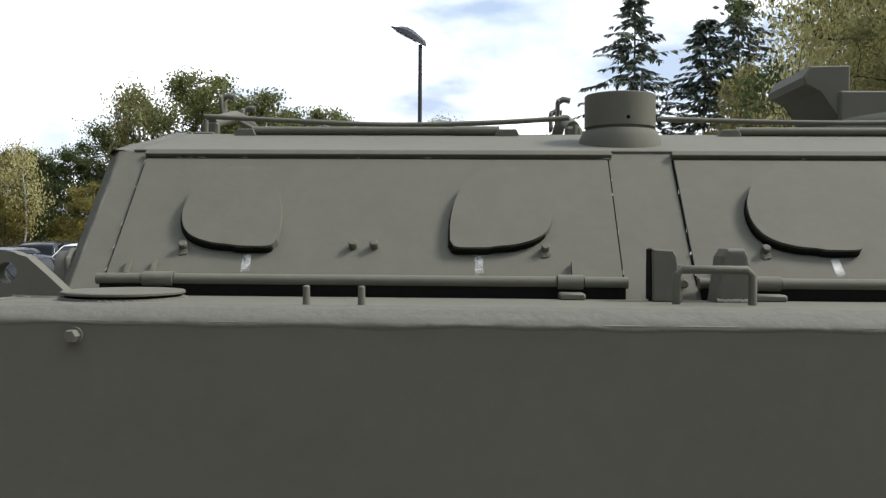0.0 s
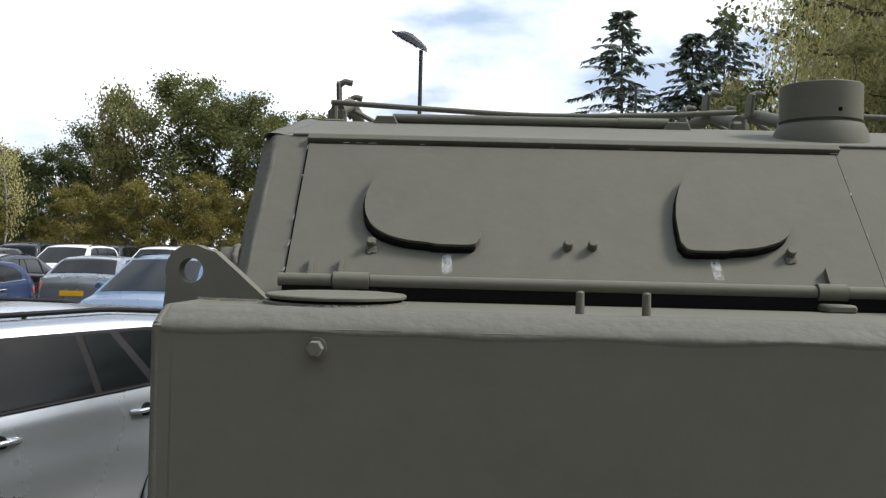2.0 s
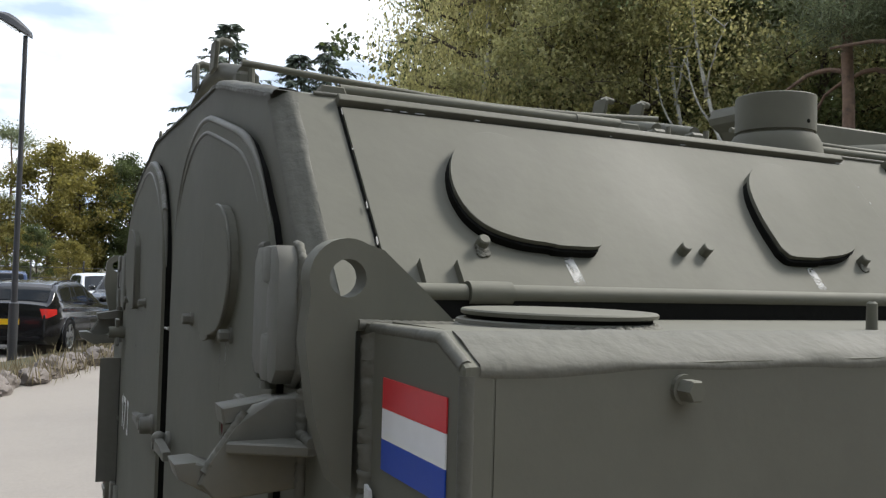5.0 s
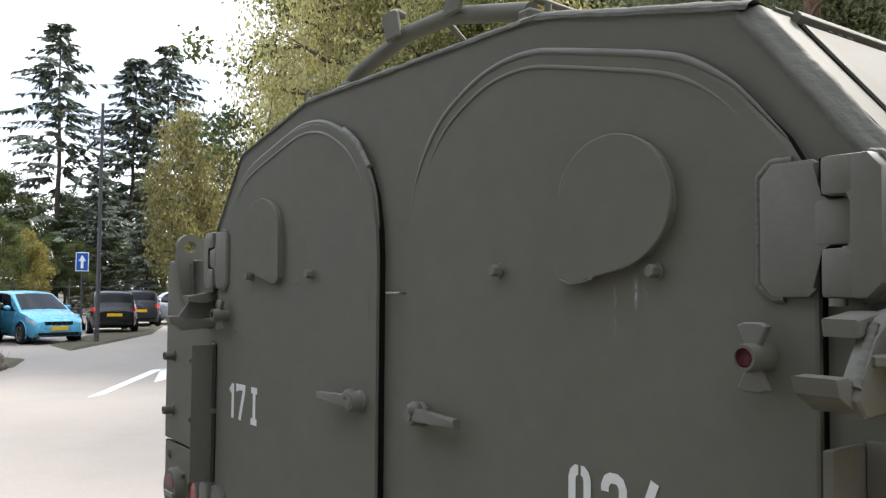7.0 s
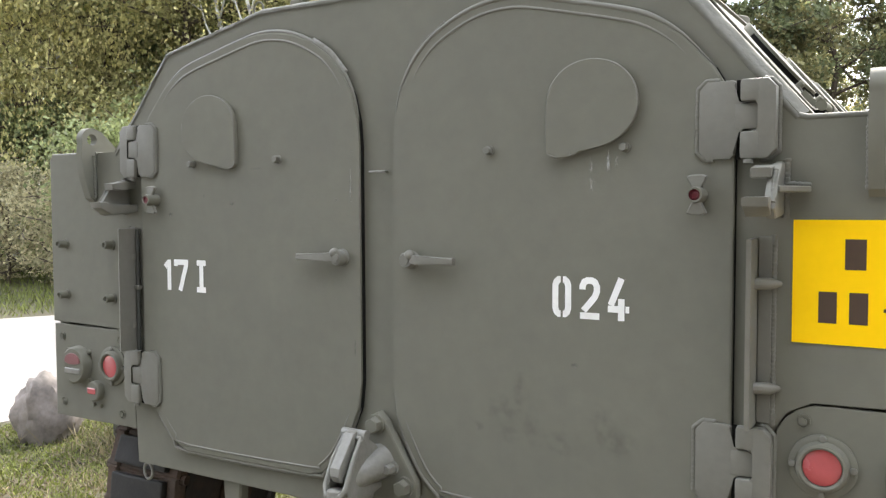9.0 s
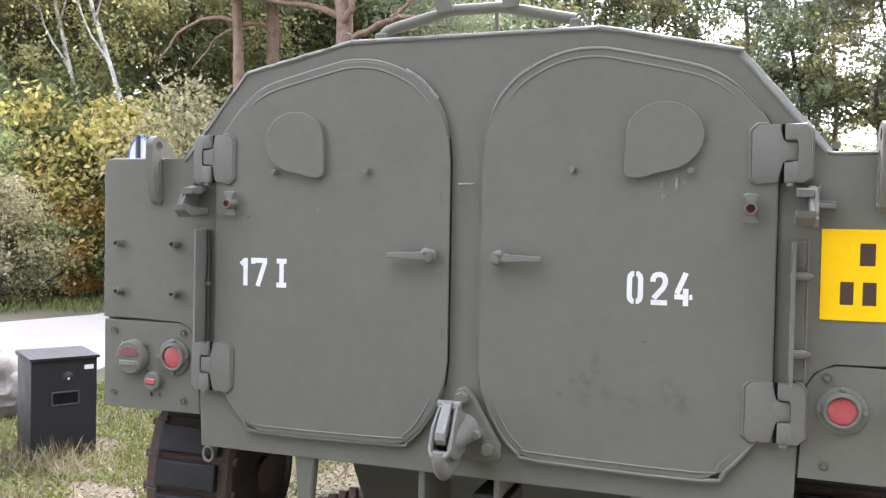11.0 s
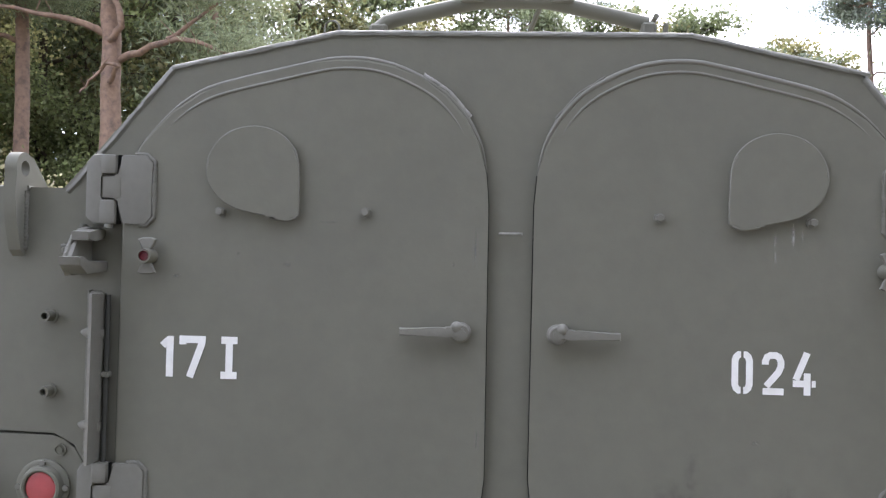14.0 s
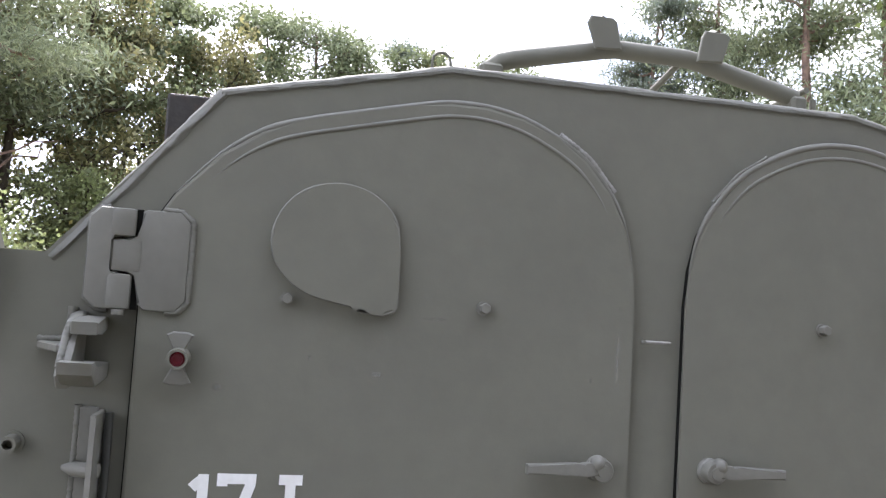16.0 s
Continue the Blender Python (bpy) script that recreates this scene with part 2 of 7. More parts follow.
    vs = [bm.verts.new((x, y, z)) for x in (x0, x1) for y in (y0, y1) for z in (z0, z1)]
    fs = [bm.faces.new([vs[i] for i in q]) for q in ((0, 1, 3, 2), (4, 6, 7, 5), (0, 4, 5, 1), (2, 3, 7, 6), (0, 2, 6, 4), (1, 5, 7, 3))]
    if bevel:
        es = list({e for f in fs for e in f.edges})
        bmesh.ops.bevel(bm, geom=es, offset=bevel, segments=seg, affect='EDGES', profile=0.6)
    return bm


def prism(bm, pts, axis, a, b, bevel=0.0, seg=1):
    """A flat outline pts, pushed along an axis from a to b. pts lie in the other two axes, in the order x y z."""
    def place(p, d):
        return {"x": (d, p[0], p[1]), "y": (p[0], d, p[1]), "z": (p[0], p[1], d)}[axis]
    lo = [bm.verts.new(place(p, a)) for p in pts]
    hi = [bm.verts.new(place(p, b)) for p in pts]
    n = len(pts)
    caps = [bm.faces.new(lo), bm.faces.new(hi)]
    for i in range(n):
        bm.faces.new((lo[i], lo[(i + 1) % n], hi[(i + 1) % n], hi[i]))
    if bevel:
        bmesh.ops.bevel(bm, geom=[e for c in caps for e in c.edges], offset=bevel, segments=seg, affect='EDGES', profile=0.6)
    return bm


def tube(bm, pts, r, n=10, closed=False, caps=True):
    """A round bar along points; r may be a number or one for each point."""
    pts = [Vector(p) for p in pts]
    rs = r if isinstance(r, (list, tuple)) else [r] * len(pts)
    rings, up = [], None
    for i, p in enumerate(pts):
        a = pts[i - 1] if (i or closed) else p
        c = pts[(i + 1) % len(pts)] if (i < len(pts) - 1 or closed) else p
        d = (c - a).normalized()
        if up is None:
            up = d.orthogonal().normalized()
        up = (up - d * up.dot(d)).normalized()
        side = d.cross(up)
        rings.append([bm.verts.new(p + rs[i] * (math.cos(t) * up + math.sin(t) * side)) for t in (2 * math.pi * k / n for k in range(n))])
    for i in range(len(rings) - (0 if closed else 1)):
        a, b = rings[i], rings[(i + 1) % len(rings)]
        for k in range(n):
            bm.faces.new((a[k], a[(k + 1) % n], b[(k + 1) % n], b[k]))
    if caps and not closed:
        bm.faces.new(rings[0])
        bm.faces.new(rings[-1])
    return bm


def lathe(bm, rings, centre, axis="z", n=24):
    """Rings of (along, radius) turned about an axis through centre."""
    c = Vector(centre)
    ax = {"x": 0, "y": 1, "z": 2}[axis]
    o1, o2 = [(1, 2), (2, 0), (0, 1)][ax]
    loops = []
    for d, r in rings:
        loop = []
        for k in range(n):
            v = [0, 0, 0]
            v[ax], v[o1], v[o2] = d, r * math.cos(2 * math.pi * k / n), r * math.sin(2 * math.pi * k / n)
            loop.append(bm.verts.new(c + Vector(v)))
        loops.append(loop)
    for a, b in zip(loops, loops[1:]):
        for k in range(n):
            bm.faces.new((a[k], a[(k + 1) % n], b[(k + 1) % n], b[k]))
    bm.faces.new(loops[0])
    bm.faces.new(loops[-1])
    return bm


def weld(bm, pts, w=0.012, ripple=1.0, rng=None):
    """A hand-laid bead: overlapping ripples along a line, uneven in width."""
    rng = rng or random.Random(7)
    step = max(0.0028, w * 0.30)
    line, pts = [], [Vector(p) for p in pts]
    for a, b in zip(pts, pts[1:]):
        k = max(1, int((b - a).length / step))
        line += [a.lerp(b, i / k) for i in range(k)]
    line.append(pts[-1])
    wob, rs = 0.0, []
    for i in range(len(line)):
        wob = 0.8 * wob + rng.uniform(-0.07, 0.07)
        rs.append(w * (0.98 + ripple * (0.09, 0.02, -0.15)[i % 3] + (wob * 0.8 + rng.uniform(-0.03, 0.03)) * min(1.0, ripple + 0.1)))
    return tube(bm, [p + Vector((rng.uniform(-1, 1), rng.uniform(-1, 1), rng.uniform(-1, 1))) * w * 0.08 * min(1.0, ripple + 0.1) for p in line], rs, n=8)


def arc(cx, cz, r, a0, a1, n=8):
    return [(cx + r * math.cos(radians(a0 + (a1 - a0) * i / n)), cz + r * math.sin(radians(a0 + (a1 - a0) * i / n))) for i in range(n + 1)]


def smooth_line(pts, n=4):
    """Catmull-Rom through open points."""
    p = [Vector((*q, 0)) if len(q) == 2 else Vector(q) for q in pts]
    out = []
    for i in range(len(p) - 1):
        a, b, c, d = p[max(i - 1, 0)], p[i], p[i + 1], p[min(i + 2, len(p) - 1)]
        for k in range(n):
            t = k / n
            out.append(0.5 * ((2 * b) + (c - a) * t + (2 * a - 5 * b + 4 * c - d) * t * t + (3 * b - a - 3 * c + d) * t ** 3))
    out.append(p[-1])
    return out


# ---------------------------------------------------------------- the armoured carrier
LIFT = 0.26
REAR = 0.009
carrier = root("armoured_carrier", "olive-grey tracked armoured personnel carrier parked on sandy grass", "armoured vehicle", pose(0, 0, LIFT))

PLATE_TOP = [(-0.945, 1.555), (-0.722, 1.822), (-0.365, 1.900), (0.365, 1.900), (0.722, 1.822), (0.945, 1.555)]


def build_hull():
    bm = bmesh.new()
    sec = [(-1.25, 0.755), (-1.25, 1.546), (-1.236, 1.556), (-0.947, 1.554), *PLATE_TOP[1:5], (0.947, 1.556), (1.207, 1.5610), (1.25, 1.542),
           (1.25, 0.755), (0.86, 0.755), (0.86, 0.665), (-0.86, 0.665), (-0.86, 0.755)]
    rows = []
    for y, top, k in ((0.0325, 1.0, 1.0), (3.3, 1.0, 1.0), (3.95, 0.80, 1.0), (4.75, 0.42, 0.98)):
        rows.append([bm.verts.new((x * k, y, z if z < 1.0 else 0.9 + (z - 0.9) * top)) for x, z in sec])
    for a, b in zip(rows, rows[1:]):
        for i in range(len(sec)):
            bm.faces.new((a[i], a[(i + 1) % len(sec)], b[(i + 1) % len(sec)], b[i]))
    bm.faces.new(rows[0])
    bm.faces.new(rows[-1])
    part("hull", bm, PAINT, carrier)
    part("lower_hull", prism(bmesh.new(), [(0.66, 0.664), (0.92, 0.24), (4.2, 0.16), (4.70, 0.45), (4.70, 0.664)], "x", -0.72, 0.72, 0.006), PAINT, carrier)

    aft["y"] = REAR
    outline = [(-1.248, 1.045), (-1.25, 1.546), (-1.236, 1.560), *PLATE_TOP[:4], (0.6985, 1.8271), (0.9215, 1.5555), (1.207, 1.5625), (1.25, 1.542), (1.248, 1.045), (0.95, 1.045), (0.905, 1.022),
               (0.876, 0.975), (0.866, 0.655), (-0.866, 0.655), (-0.876, 0.975), (-0.905, 1.022), (-0.95, 1.045)]
    bm = prism(bmesh.new(), outline, "y", 0.0, 0.025, 0.004, 2)
    part("rear_plate", bm, PAINT, carrier)

    rng = random.Random(3)
    runs = [([(1.2445, 0.005, 0.76), (1.2445, 0.005, 1.536)], 0.0065), ([(1.076, 0.003, 1.552), (1.078, 0.003, 1.412)], 0.0115),
            ([(1.075, 0.004, 1.5555), (1.207, 0.004, 1.5575), (1.243, 0.004, 1.541)], 0.0055), ([(0.918, 0.004, 1.560), (0.935, 0.004, 1.5555), (1.032, 0.004, 1.5555)], 0.0062), ([(-1.075, 0.006, 1.557), (-1.24, 0.006, 1.557)], 0.006),
            ([(-1.245, 0.006, 1.55), (-1.246, 0.006, 1.05)], 0.005), ([(0.722, 0.05, 1.8235), (0.722, 3.2, 1.8235)], 0.003)]
    for pts, w in runs:
        part("weld_bead", weld(bmesh.new(), pts, w, 0.75 if w > 0.011 else 0.12, rng), PAINT_WELD, carrier, smooth=50)


build_hull()
aft["y"] = 0.0


def build_edge_weld():
    """The broad ground-down seam along the sponson's outer top edge."""
    rng = random.Random(17)
    bm = bmesh.new()
    rows = []
    n = 330
    for i in range(n + 1):
        y = 0.02 + 3.28 * i / n
        row = []
        for k, (x, z) in enumerate(((1.203, 1.5600), (1.208, 1.5625), (1.222, 1.5575), (1.237, 1.5505), (1.2500, 1.5430), (1.2515, 1.5380), (1.2495, 1.5340))):
            a = 0.0016 * noise.noise(Vector((y * 14, k * 1.3, 0.5))) + 0.0010 * noise.noise(Vector((y * 45, k * 2.1, 3.5)))
            edge = (0.006 if k in (0,) else 0.004 if k in (5, 6) else 0.0) * noise.noise(Vector((y * 9, 7.0, k * 0.2)))
            row.append(bm.verts.new((x + 0.5 * a + (edge if k == 0 else 0), y, z + a - (edge if k > 4 else 0))))
        rows.append(row)
    for a, b in zip(rows, rows[1:]):
        for k in range(6):
            bm.faces.new((a[k], a[k + 1], b[k + 1], b[k]))
    part("edge_weld", bm, PAINT_WELD, carrier, "broad ground weld along the edge", smooth=80)


build_edge_weld()


def build_plate_edge(a, b, out, back, inner, seed, material, prof=None):
    """A rough ground weld that rounds the rear plate's top edge from a to b; out points away from the plate."""
    bm = bmesh.new()
    A, B, O = Vector((a[0], 0, a[1])), Vector((b[0], 0, b[1])), Vector((out[0], 0, out[1])).normalized()
    n = max(6, int((B - A).length / 0.009))
    prof = prof or [(-inner, -0.0004), (-inner * 0.6, -0.0030), (-0.010, -0.0032), (-0.001, 0.0005), (0.0035, 0.008), (0.0045, 0.018), (0.0030, back * 0.75), (0.0006, back)]
    rows = []
    for i in range(n + 1):
        p = A.lerp(B, i / n)
        row = []
        for k, (o, y) in enumerate(prof):
            d = 0.0020 * noise.noise(Vector((i * 0.16, k * 0.7, seed))) + 0.0012 * noise.noise(Vector((i * 0.55, k * 1.7, seed + 5)))
            w = (0.008 if k in (0, 7) else 0.0) * noise.noise(Vector((i * 0.12, seed + 9, k)))
            row.append(bm.verts.new(p + O * (o + (0 if k in (0, 7) else d) + (w if k == 0 else 0)) + Vector((0, y + (w if k == 7 else 0) - (abs(d) if k in (1, 2) else 0), 0))))
        rows.append(row)
    for r0, r1 in zip(rows, rows[1:]):
        for k in range(len(prof) - 1):
            bm.faces.new((r0[k], r0[k + 1], r1[k + 1], r1[k]))
    part("edge_weld", bm, material, carrier, "rough weld along the plate edge", smooth=80)


_t = PLATE_TOP
aft["y"] = REAR
build_plate_edge((0.934, 1.568), _t[4], (0.767, 0.641), 0.027, 0.013, 1, PAINT_WELD,
                 [(-0.026, 0.0004), (-0.0205, -0.0030), (-0.0160, -0.0012), (-0.0105, 0.0060), (-0.0055, 0.0125), (-0.0010, 0.0185), (0.0016, 0.0235), (0.0006, 0.0280)])
build_plate_edge(_t[1], _t[0], (-0.767, 0.641), 0.040, 0.014, 2, PAINT_WELD)
build_plate_edge(_t[4], _t[3], (0.213, 0.977), 0.035, 0.008, 3, PAINT_WELD)
build_plate_edge(_t[3], _t[2], (0.0, 1.0), 0.035, 0.008, 4, PAINT_WELD)
build_plate_edge(_t[2], _t[1], (-0.213, 0.977), 0.035, 0.008, 5, PAINT_WELD)

DOOR = [(0.812, 1.56), (0.802, 1.61), (0.775, 1.655), (0.713, 1.722), (0.655, 1.762), (0.60, 1.783), (0.50, 1.808), (0.423, 1.826), (0.37, 1.836), (0.31, 1.836),
        (0.25, 1.824), (0.19, 1.798), (0.139, 1.765), (0.095, 1.715), (0.066, 1.66), (0.052, 1.60), (0.047, 1.54), (0.045, 0.98), (0.052, 0.915), (0.078, 0.855),
        (0.118, 0.785), (0.165, 0.740), (0.21, 0.727), (0.645, 0.722), (0.70, 0.750), (0.765, 0.825), (0.800, 0.875), (0.812, 0.92)]


def grown(pts, d):
    """An outline moved outwards by d."""
    n, out = len(pts), []
    area = sum(pts[i][0] * pts[(i + 1) % n][1] - pts[(i + 1) % n][0] * pts[i][1] for i in range(n))
    s = 1 if area > 0 else -1
    for i in range(n):
        a, b, c = Vector(pts[i - 1]), Vector(pts[i]), Vector(pts[(i + 1) % n])
        t = ((b - a).normalized() + (c - b).normalized()).normalized()
        out.append((b.x + s * d * t.y, b.y - s * d * t.x))
    return out


COVER = [(-0.4432, 1.5020), (-0.4385, 1.5095), (-0.4370, 1.5200), (-0.440, 1.615), (-0.452, 1.650), (-0.478, 1.675), (-0.510, 1.688), (-0.545, 1.690), (-0.585, 1.678), (-0.615, 1.650), (-0.630, 1.612),
         (-0.626, 1.575), (-0.606, 1.545), (-0.573, 1.523), (-0.530, 1.512), (-0.500, 1.5065), (-0.494, 1.500), (-0.464, 1.4965), (-0.4520, 1.4980)]


def bolt_head(bm, c, axis, r, h, sides=6):
    """A hexagon head on a washer, standing h off a face along -axis."""
    lathe(bm, [(0, r * 1.25), (-h * 0.25, r * 1.25)], c, axis, 16)
    lathe(bm, [(-h * 0.25, r), (-h * 0.9, r), (-h, r * 0.85)], c, axis, sides)
    return bm


def build_door(s):
    side = [(s * x, z) for x, z in DOOR]
    door = part("rear_door", prism(bmesh.new(), side, "y", -0.022, -0.001, 0.005, 2), PAINT, carrier, "closed armoured rear door with rounded top")
    door.location.y = 0.017 if s > 0 else 0.013
    # Dark strip paints the shade of the door seam; no groove is cut.
    part("door_seam_shade", prism(bmesh.new(), grown(side, 0.0017), "y", -0.0155, -0.0005), SEAL_AND_SHADE, door, "dark strip standing in for the shaded door seam")
    rng = random.Random(11 + s)

    def ridge(line, y, r, nm, parent):
        pts = smooth_line([(x, y, z) for x, z in line], 3)
        k = len(pts) - 1
        part(nm, tube(bmesh.new(), pts, [r * min(1.0, 0.15 + 5.0 * min(i, k - i) / k) for i in range(k + 1)], 8), PAINT_FIT, parent, smooth=60)
    out, inner = grown(side, 0.001), grown(side, -0.021)
    ridge(out[2:16], -0.0105, 0.0060, "door_frame_lip", carrier)
    ridge(out[18:27], -0.0100, 0.0062, "door_frame_lip", carrier)
    ridge(inner[2:15], -0.0205, 0.0038, "door_edge_bead", door)
    ridge(inner[18:26], -0.0205, 0.0036, "door_edge_bead", door)
    part("weld_bead", weld(bmesh.new(), [(x, -0.0115, z) for x, z in grown(side, 0.008)[11:14]], 0.0052 if s < 0 else 0.003, rng=rng), PAINT_WORN if s < 0 else PAINT_WELD, carrier, smooth=70)
    cover = [(-s * x if s > 0 else x, z) for x, z in COVER]
    part("window_cover", prism(bmesh.new(), [tuple(p[:2]) for p in smooth_line(cover, 3)[:-1]], "y", -0.0365, -0.021, 0.0055, 2), PAINT, door, "rounded steel vision port cover")
    part("cover_rim", tube(bmesh.new(), [(p[0], -0.0340, p[1]) for p in smooth_line(grown(cover, -0.001), 3)[:-1]], 0.0026, 8, closed=True), PAINT_FIT, door, smooth=60)
    part("cover_bolt", bolt_head(bmesh.new(), (s * 0.602, -0.022, 1.513), "y", 0.0085, 0.018), PAINT_FIT, door)
    part("port_bolt", bolt_head(bmesh.new(), (s * 0.299, -0.022, 1.517), "y", 0.0090, 0.017), PAINT_FIT, door)
    # lever handle
    bm = bmesh.new()
    lathe(bm, [(-0.022, 0.021), (-0.027, 0.021), (-0.030, 0.018), (-0.047, 0.018), (-0.050, 0.016)], (s * 0.098, 0, 1.276), "y", 20)
    lathe(bm, [(-0.048, 0.010), (-0.053, 0.010)], (s * 0.098, 0, 1.276), "y", 12)
    bmesh.ops.create_uvsphere(bm, u_segments=12, v_segments=8, radius=0.013, matrix=Matrix.Translation((s * 0.106, -0.043, 1.287)))
    pts = [(s * 0.100, 1.290), (s * 0.128, 1.288), (s * 0.140, 1.284), (s * 0.222, 1.284), (s * 0.222, 1.2685), (s * 0.138, 1.2685), (s * 0.124, 1.270), (s * 0.100, 1.268)]
    prism(bm, pts, "y", -0.051, -0.036, 0.0030, 2)
    part("door_handle", bm, PAINT_FIT, door, "short lever handle with round hub", smooth=35)
    # hinges
    for z0, z1 in ((1.483, 1.628), (0.838, 0.988)):
        h = z1 - z0
        c = 0.016
        bm = bmesh.new()
        leaf = [(0.747, z0 + c), (0.761, z0), (0.804, z0), (0.8135, z0 + 0.06 * h), (0.8145, z0 + 0.30 * h), (0.8165, z0 + 0.36 * h), (0.838, z0 + 0.37 * h), (0.838, z0 + 0.70 * h),
                (0.8165, z0 + 0.70 * h), (0.8145, z0 + 0.76 * h), (0.8145, z1 - 0.004), (0.809, z1), (0.762, z1), (0.747, z1 - c)]
        prism(bm, [(s * x, z) for x, z in leaf], "y", -0.0295, -0.020, 0.004, 2)
        box(bm, *sorted((s * 0.812, s * 0.855)), -0.0315, -0.020, z0 + 0.37 * h, z0 + 0.70 * h, 0.006, 2)
        leaf_ob = part("hinge_leaf", bm, PAINT_FIT, door, "thick welded hinge leaf", smooth=40)
        # Near-black strips put the slots' shade beside the knuckles into colour.
        for a, b in ((0.0, 0.35), (0.72, 1.0)):
            part("hinge_gap_shade", box(bmesh.new(), *sorted((s * 0.8145, s * 0.8232)), -0.0240, -0.0215, z0 + a * h, z0 + b * h), SEAL_AND_SHADE, leaf_ob, "dark strip painting the gap's shade beside the knuckle")
        part("hinge_gap_shade", box(bmesh.new(), *sorted((s * 0.850, s * 0.8595)), -0.0290, -0.0215, z0 + 0.37 * h, z0 + 0.70 * h), SEAL_AND_SHADE, leaf_ob, "dark strip painting the gap's shade beside the knuckle")
        bm = bmesh.new()
        fix = [(0.844, z0), (0.870, z0), (0.886, z0 + c), (0.886, z1 - c), (0.872, z1), (0.844, z1), (0.844, z0 + 0.71 * h), (0.859, z0 + 0.71 * h), (0.859, z0 + 0.36 * h),
               (0.844, z0 + 0.36 * h)]
        prism(bm, [(s * x, z) for x, z in fix], "y", -0.030, -0.001, 0.005, 2)
        for a, b in ((0.0, 0.35), (0.72, 1.0)):
            box(bm, *sorted((s * 0.823, s * 0.8565)), -0.0315, -0.006, z0 + a * h, z0 + b * h, 0.006, 2)
        lathe(bm, [(z0 - 0.008, 0.009), (z0, 0.009)], (s * 0.838, -0.024, 0), "z", 12)
        part("hinge_mount", bm, PAINT_FIT, carrier, smooth=40)
        part("weld_bead", weld(bmesh.new(), [(s * 0.862, -0.004, z1 + 0.001), (s * 0.873, -0.004, z1), (s * 0.887, -0.004, z1 - 0.015), (s * 0.887, -0.004, z0 + 0.015), (s * 0.871, -0.004, z0), (s * 0.855, -0.007, z0 - 0.001)], 0.0052, 0.7, rng), PAINT_WELD, carrier, smooth=70)
        part("weld_bead", weld(bmesh.new(), [(s * 0.775, -0.0235, z0 - 0.001), (s * 0.759, -0.0235, z0 - 0.001), (s * 0.744, -0.0235, z0 + 0.014), (s * 0.744, -0.0235, z1 - 0.014), (s * 0.761, -0.0235, z1 + 0.001), (s * 0.785, -0.0235, z1 + 0.001)], 0.0050, 0.7, rng),
             PAINT_WELD, door, smooth=70)
    # bow-tie marker lamp
    mk = part("marker_lamp", lathe(bmesh.new(), [(-0.022, 0.016), (-0.050, 0.016), (-0.062, 0.0145), (-0.062, 0.011), (-0.056, 0.0105)], (s * 0.748, 0, 1.418), "y", 20),
              PAINT, door, smooth=40)
    part("lens", lathe(bmesh.new(), [(-0.050, 0.0104), (-0.0590, 0.0104), (-0.0600, 0.0080), (-0.0575, 0.0066), (-0.0570, 0.0030)], (s * 0.748, 0, 1.418), "y", 20), RED_LENS_DARK, mk, "small red lens", smooth=40)
    for d in (1, -1):
        fan = [(-0.008, 0.012), (0.008, 0.012), (0.019, 0.034), (0.010, 0.038), (-0.010, 0.038), (-0.019, 0.034)]
        part("shade_wing", prism(bmesh.new(), [(s * 0.748 + a, 1.418 + d * b) for a, b in fan], "y", -0.046, -0.036, 0.002), PAINT_FIT, mk)
    # hook that holds the open door
    xs = lambda a, b: sorted((s * a, s * b))
    bm = bmesh.new()
    prism(bm, [(0.0, 1.384), (-0.090, 1.378), (-0.122, 1.396), (-0.127, 1.412), (-0.106, 1.413), (-0.085, 1.402), (0.0, 1.406)], "x", *xs(0.847, 0.892), 0.003, 2)
    prism(bm, [(0.0, 1.380), (-0.088, 1.374), (-0.104, 1.392), (-0.094, 1.412), (-0.070, 1.446), (-0.052, 1.466), (-0.030, 1.472), (0.0, 1.478)], "x", *xs(0.880, 0.899), 0.006, 3)
    prism(bm, [(-0.046, 1.446), (-0.080, 1.447), (-0.083, 1.464), (-0.030, 1.471), (-0.004, 1.471), (-0.004, 1.452)], "x", *xs(0.852, 0.888), 0.002)
    prism(bm, [(s * 0.895, 0.0), (s * 0.895, -0.078), (s * 0.903, -0.080), (s * 0.944, -0.010), (s * 0.942, 0.0)], "z", 1.4210, 1.4325, 0.002)
    part("door_catch", bm, PAINT_FIT, carrier, "welded door-holding catch hook", smooth=35)
    for p, q, w in (((0.901, -0.003, 1.376), (0.901, -0.003, 1.420), 0.0065), ((0.901, -0.003, 1.436), (0.901, -0.003, 1.482), 0.0075), ((0.905, -0.006, 1.436), (0.944, -0.006, 1.434), 0.0055),
                    ((0.894, -0.098, 1.402), (0.892, -0.060, 1.460), 0.0050)):
        part("weld_bead", weld(bmesh.new(), [(s * p[0], p[1], p[2]), (s * q[0], q[1], q[2])], w, rng=rng), PAINT_WELD, carrier, smooth=70)
    # upright guard plate next to the door
    bm = bmesh.new()
    guard = [(0.846, 0.0), (0.854, 0.0), (0.854, -0.066), (0.846, -0.070)]
    prism(bm, [(s * x, y) for x, y in guard], "z", 0.990, 1.338, 0.0015)
    box(bm, *sorted((s * 0.8545, s * 0.880)), -0.007, -0.0005, 0.995, 1.342, 0.002)
    for z in (1.255, 1.062):
        tube(bm, [(s * 0.846, -0.026, z), (s * 0.880, -0.012, z), (s * 0.896, -0.004, z)], [0.011, 0.011, 0.004], 10)
    part("guard_plate", bm, PAINT_FIT, carrier, "upright steel guard strip with two stubs", smooth=35)
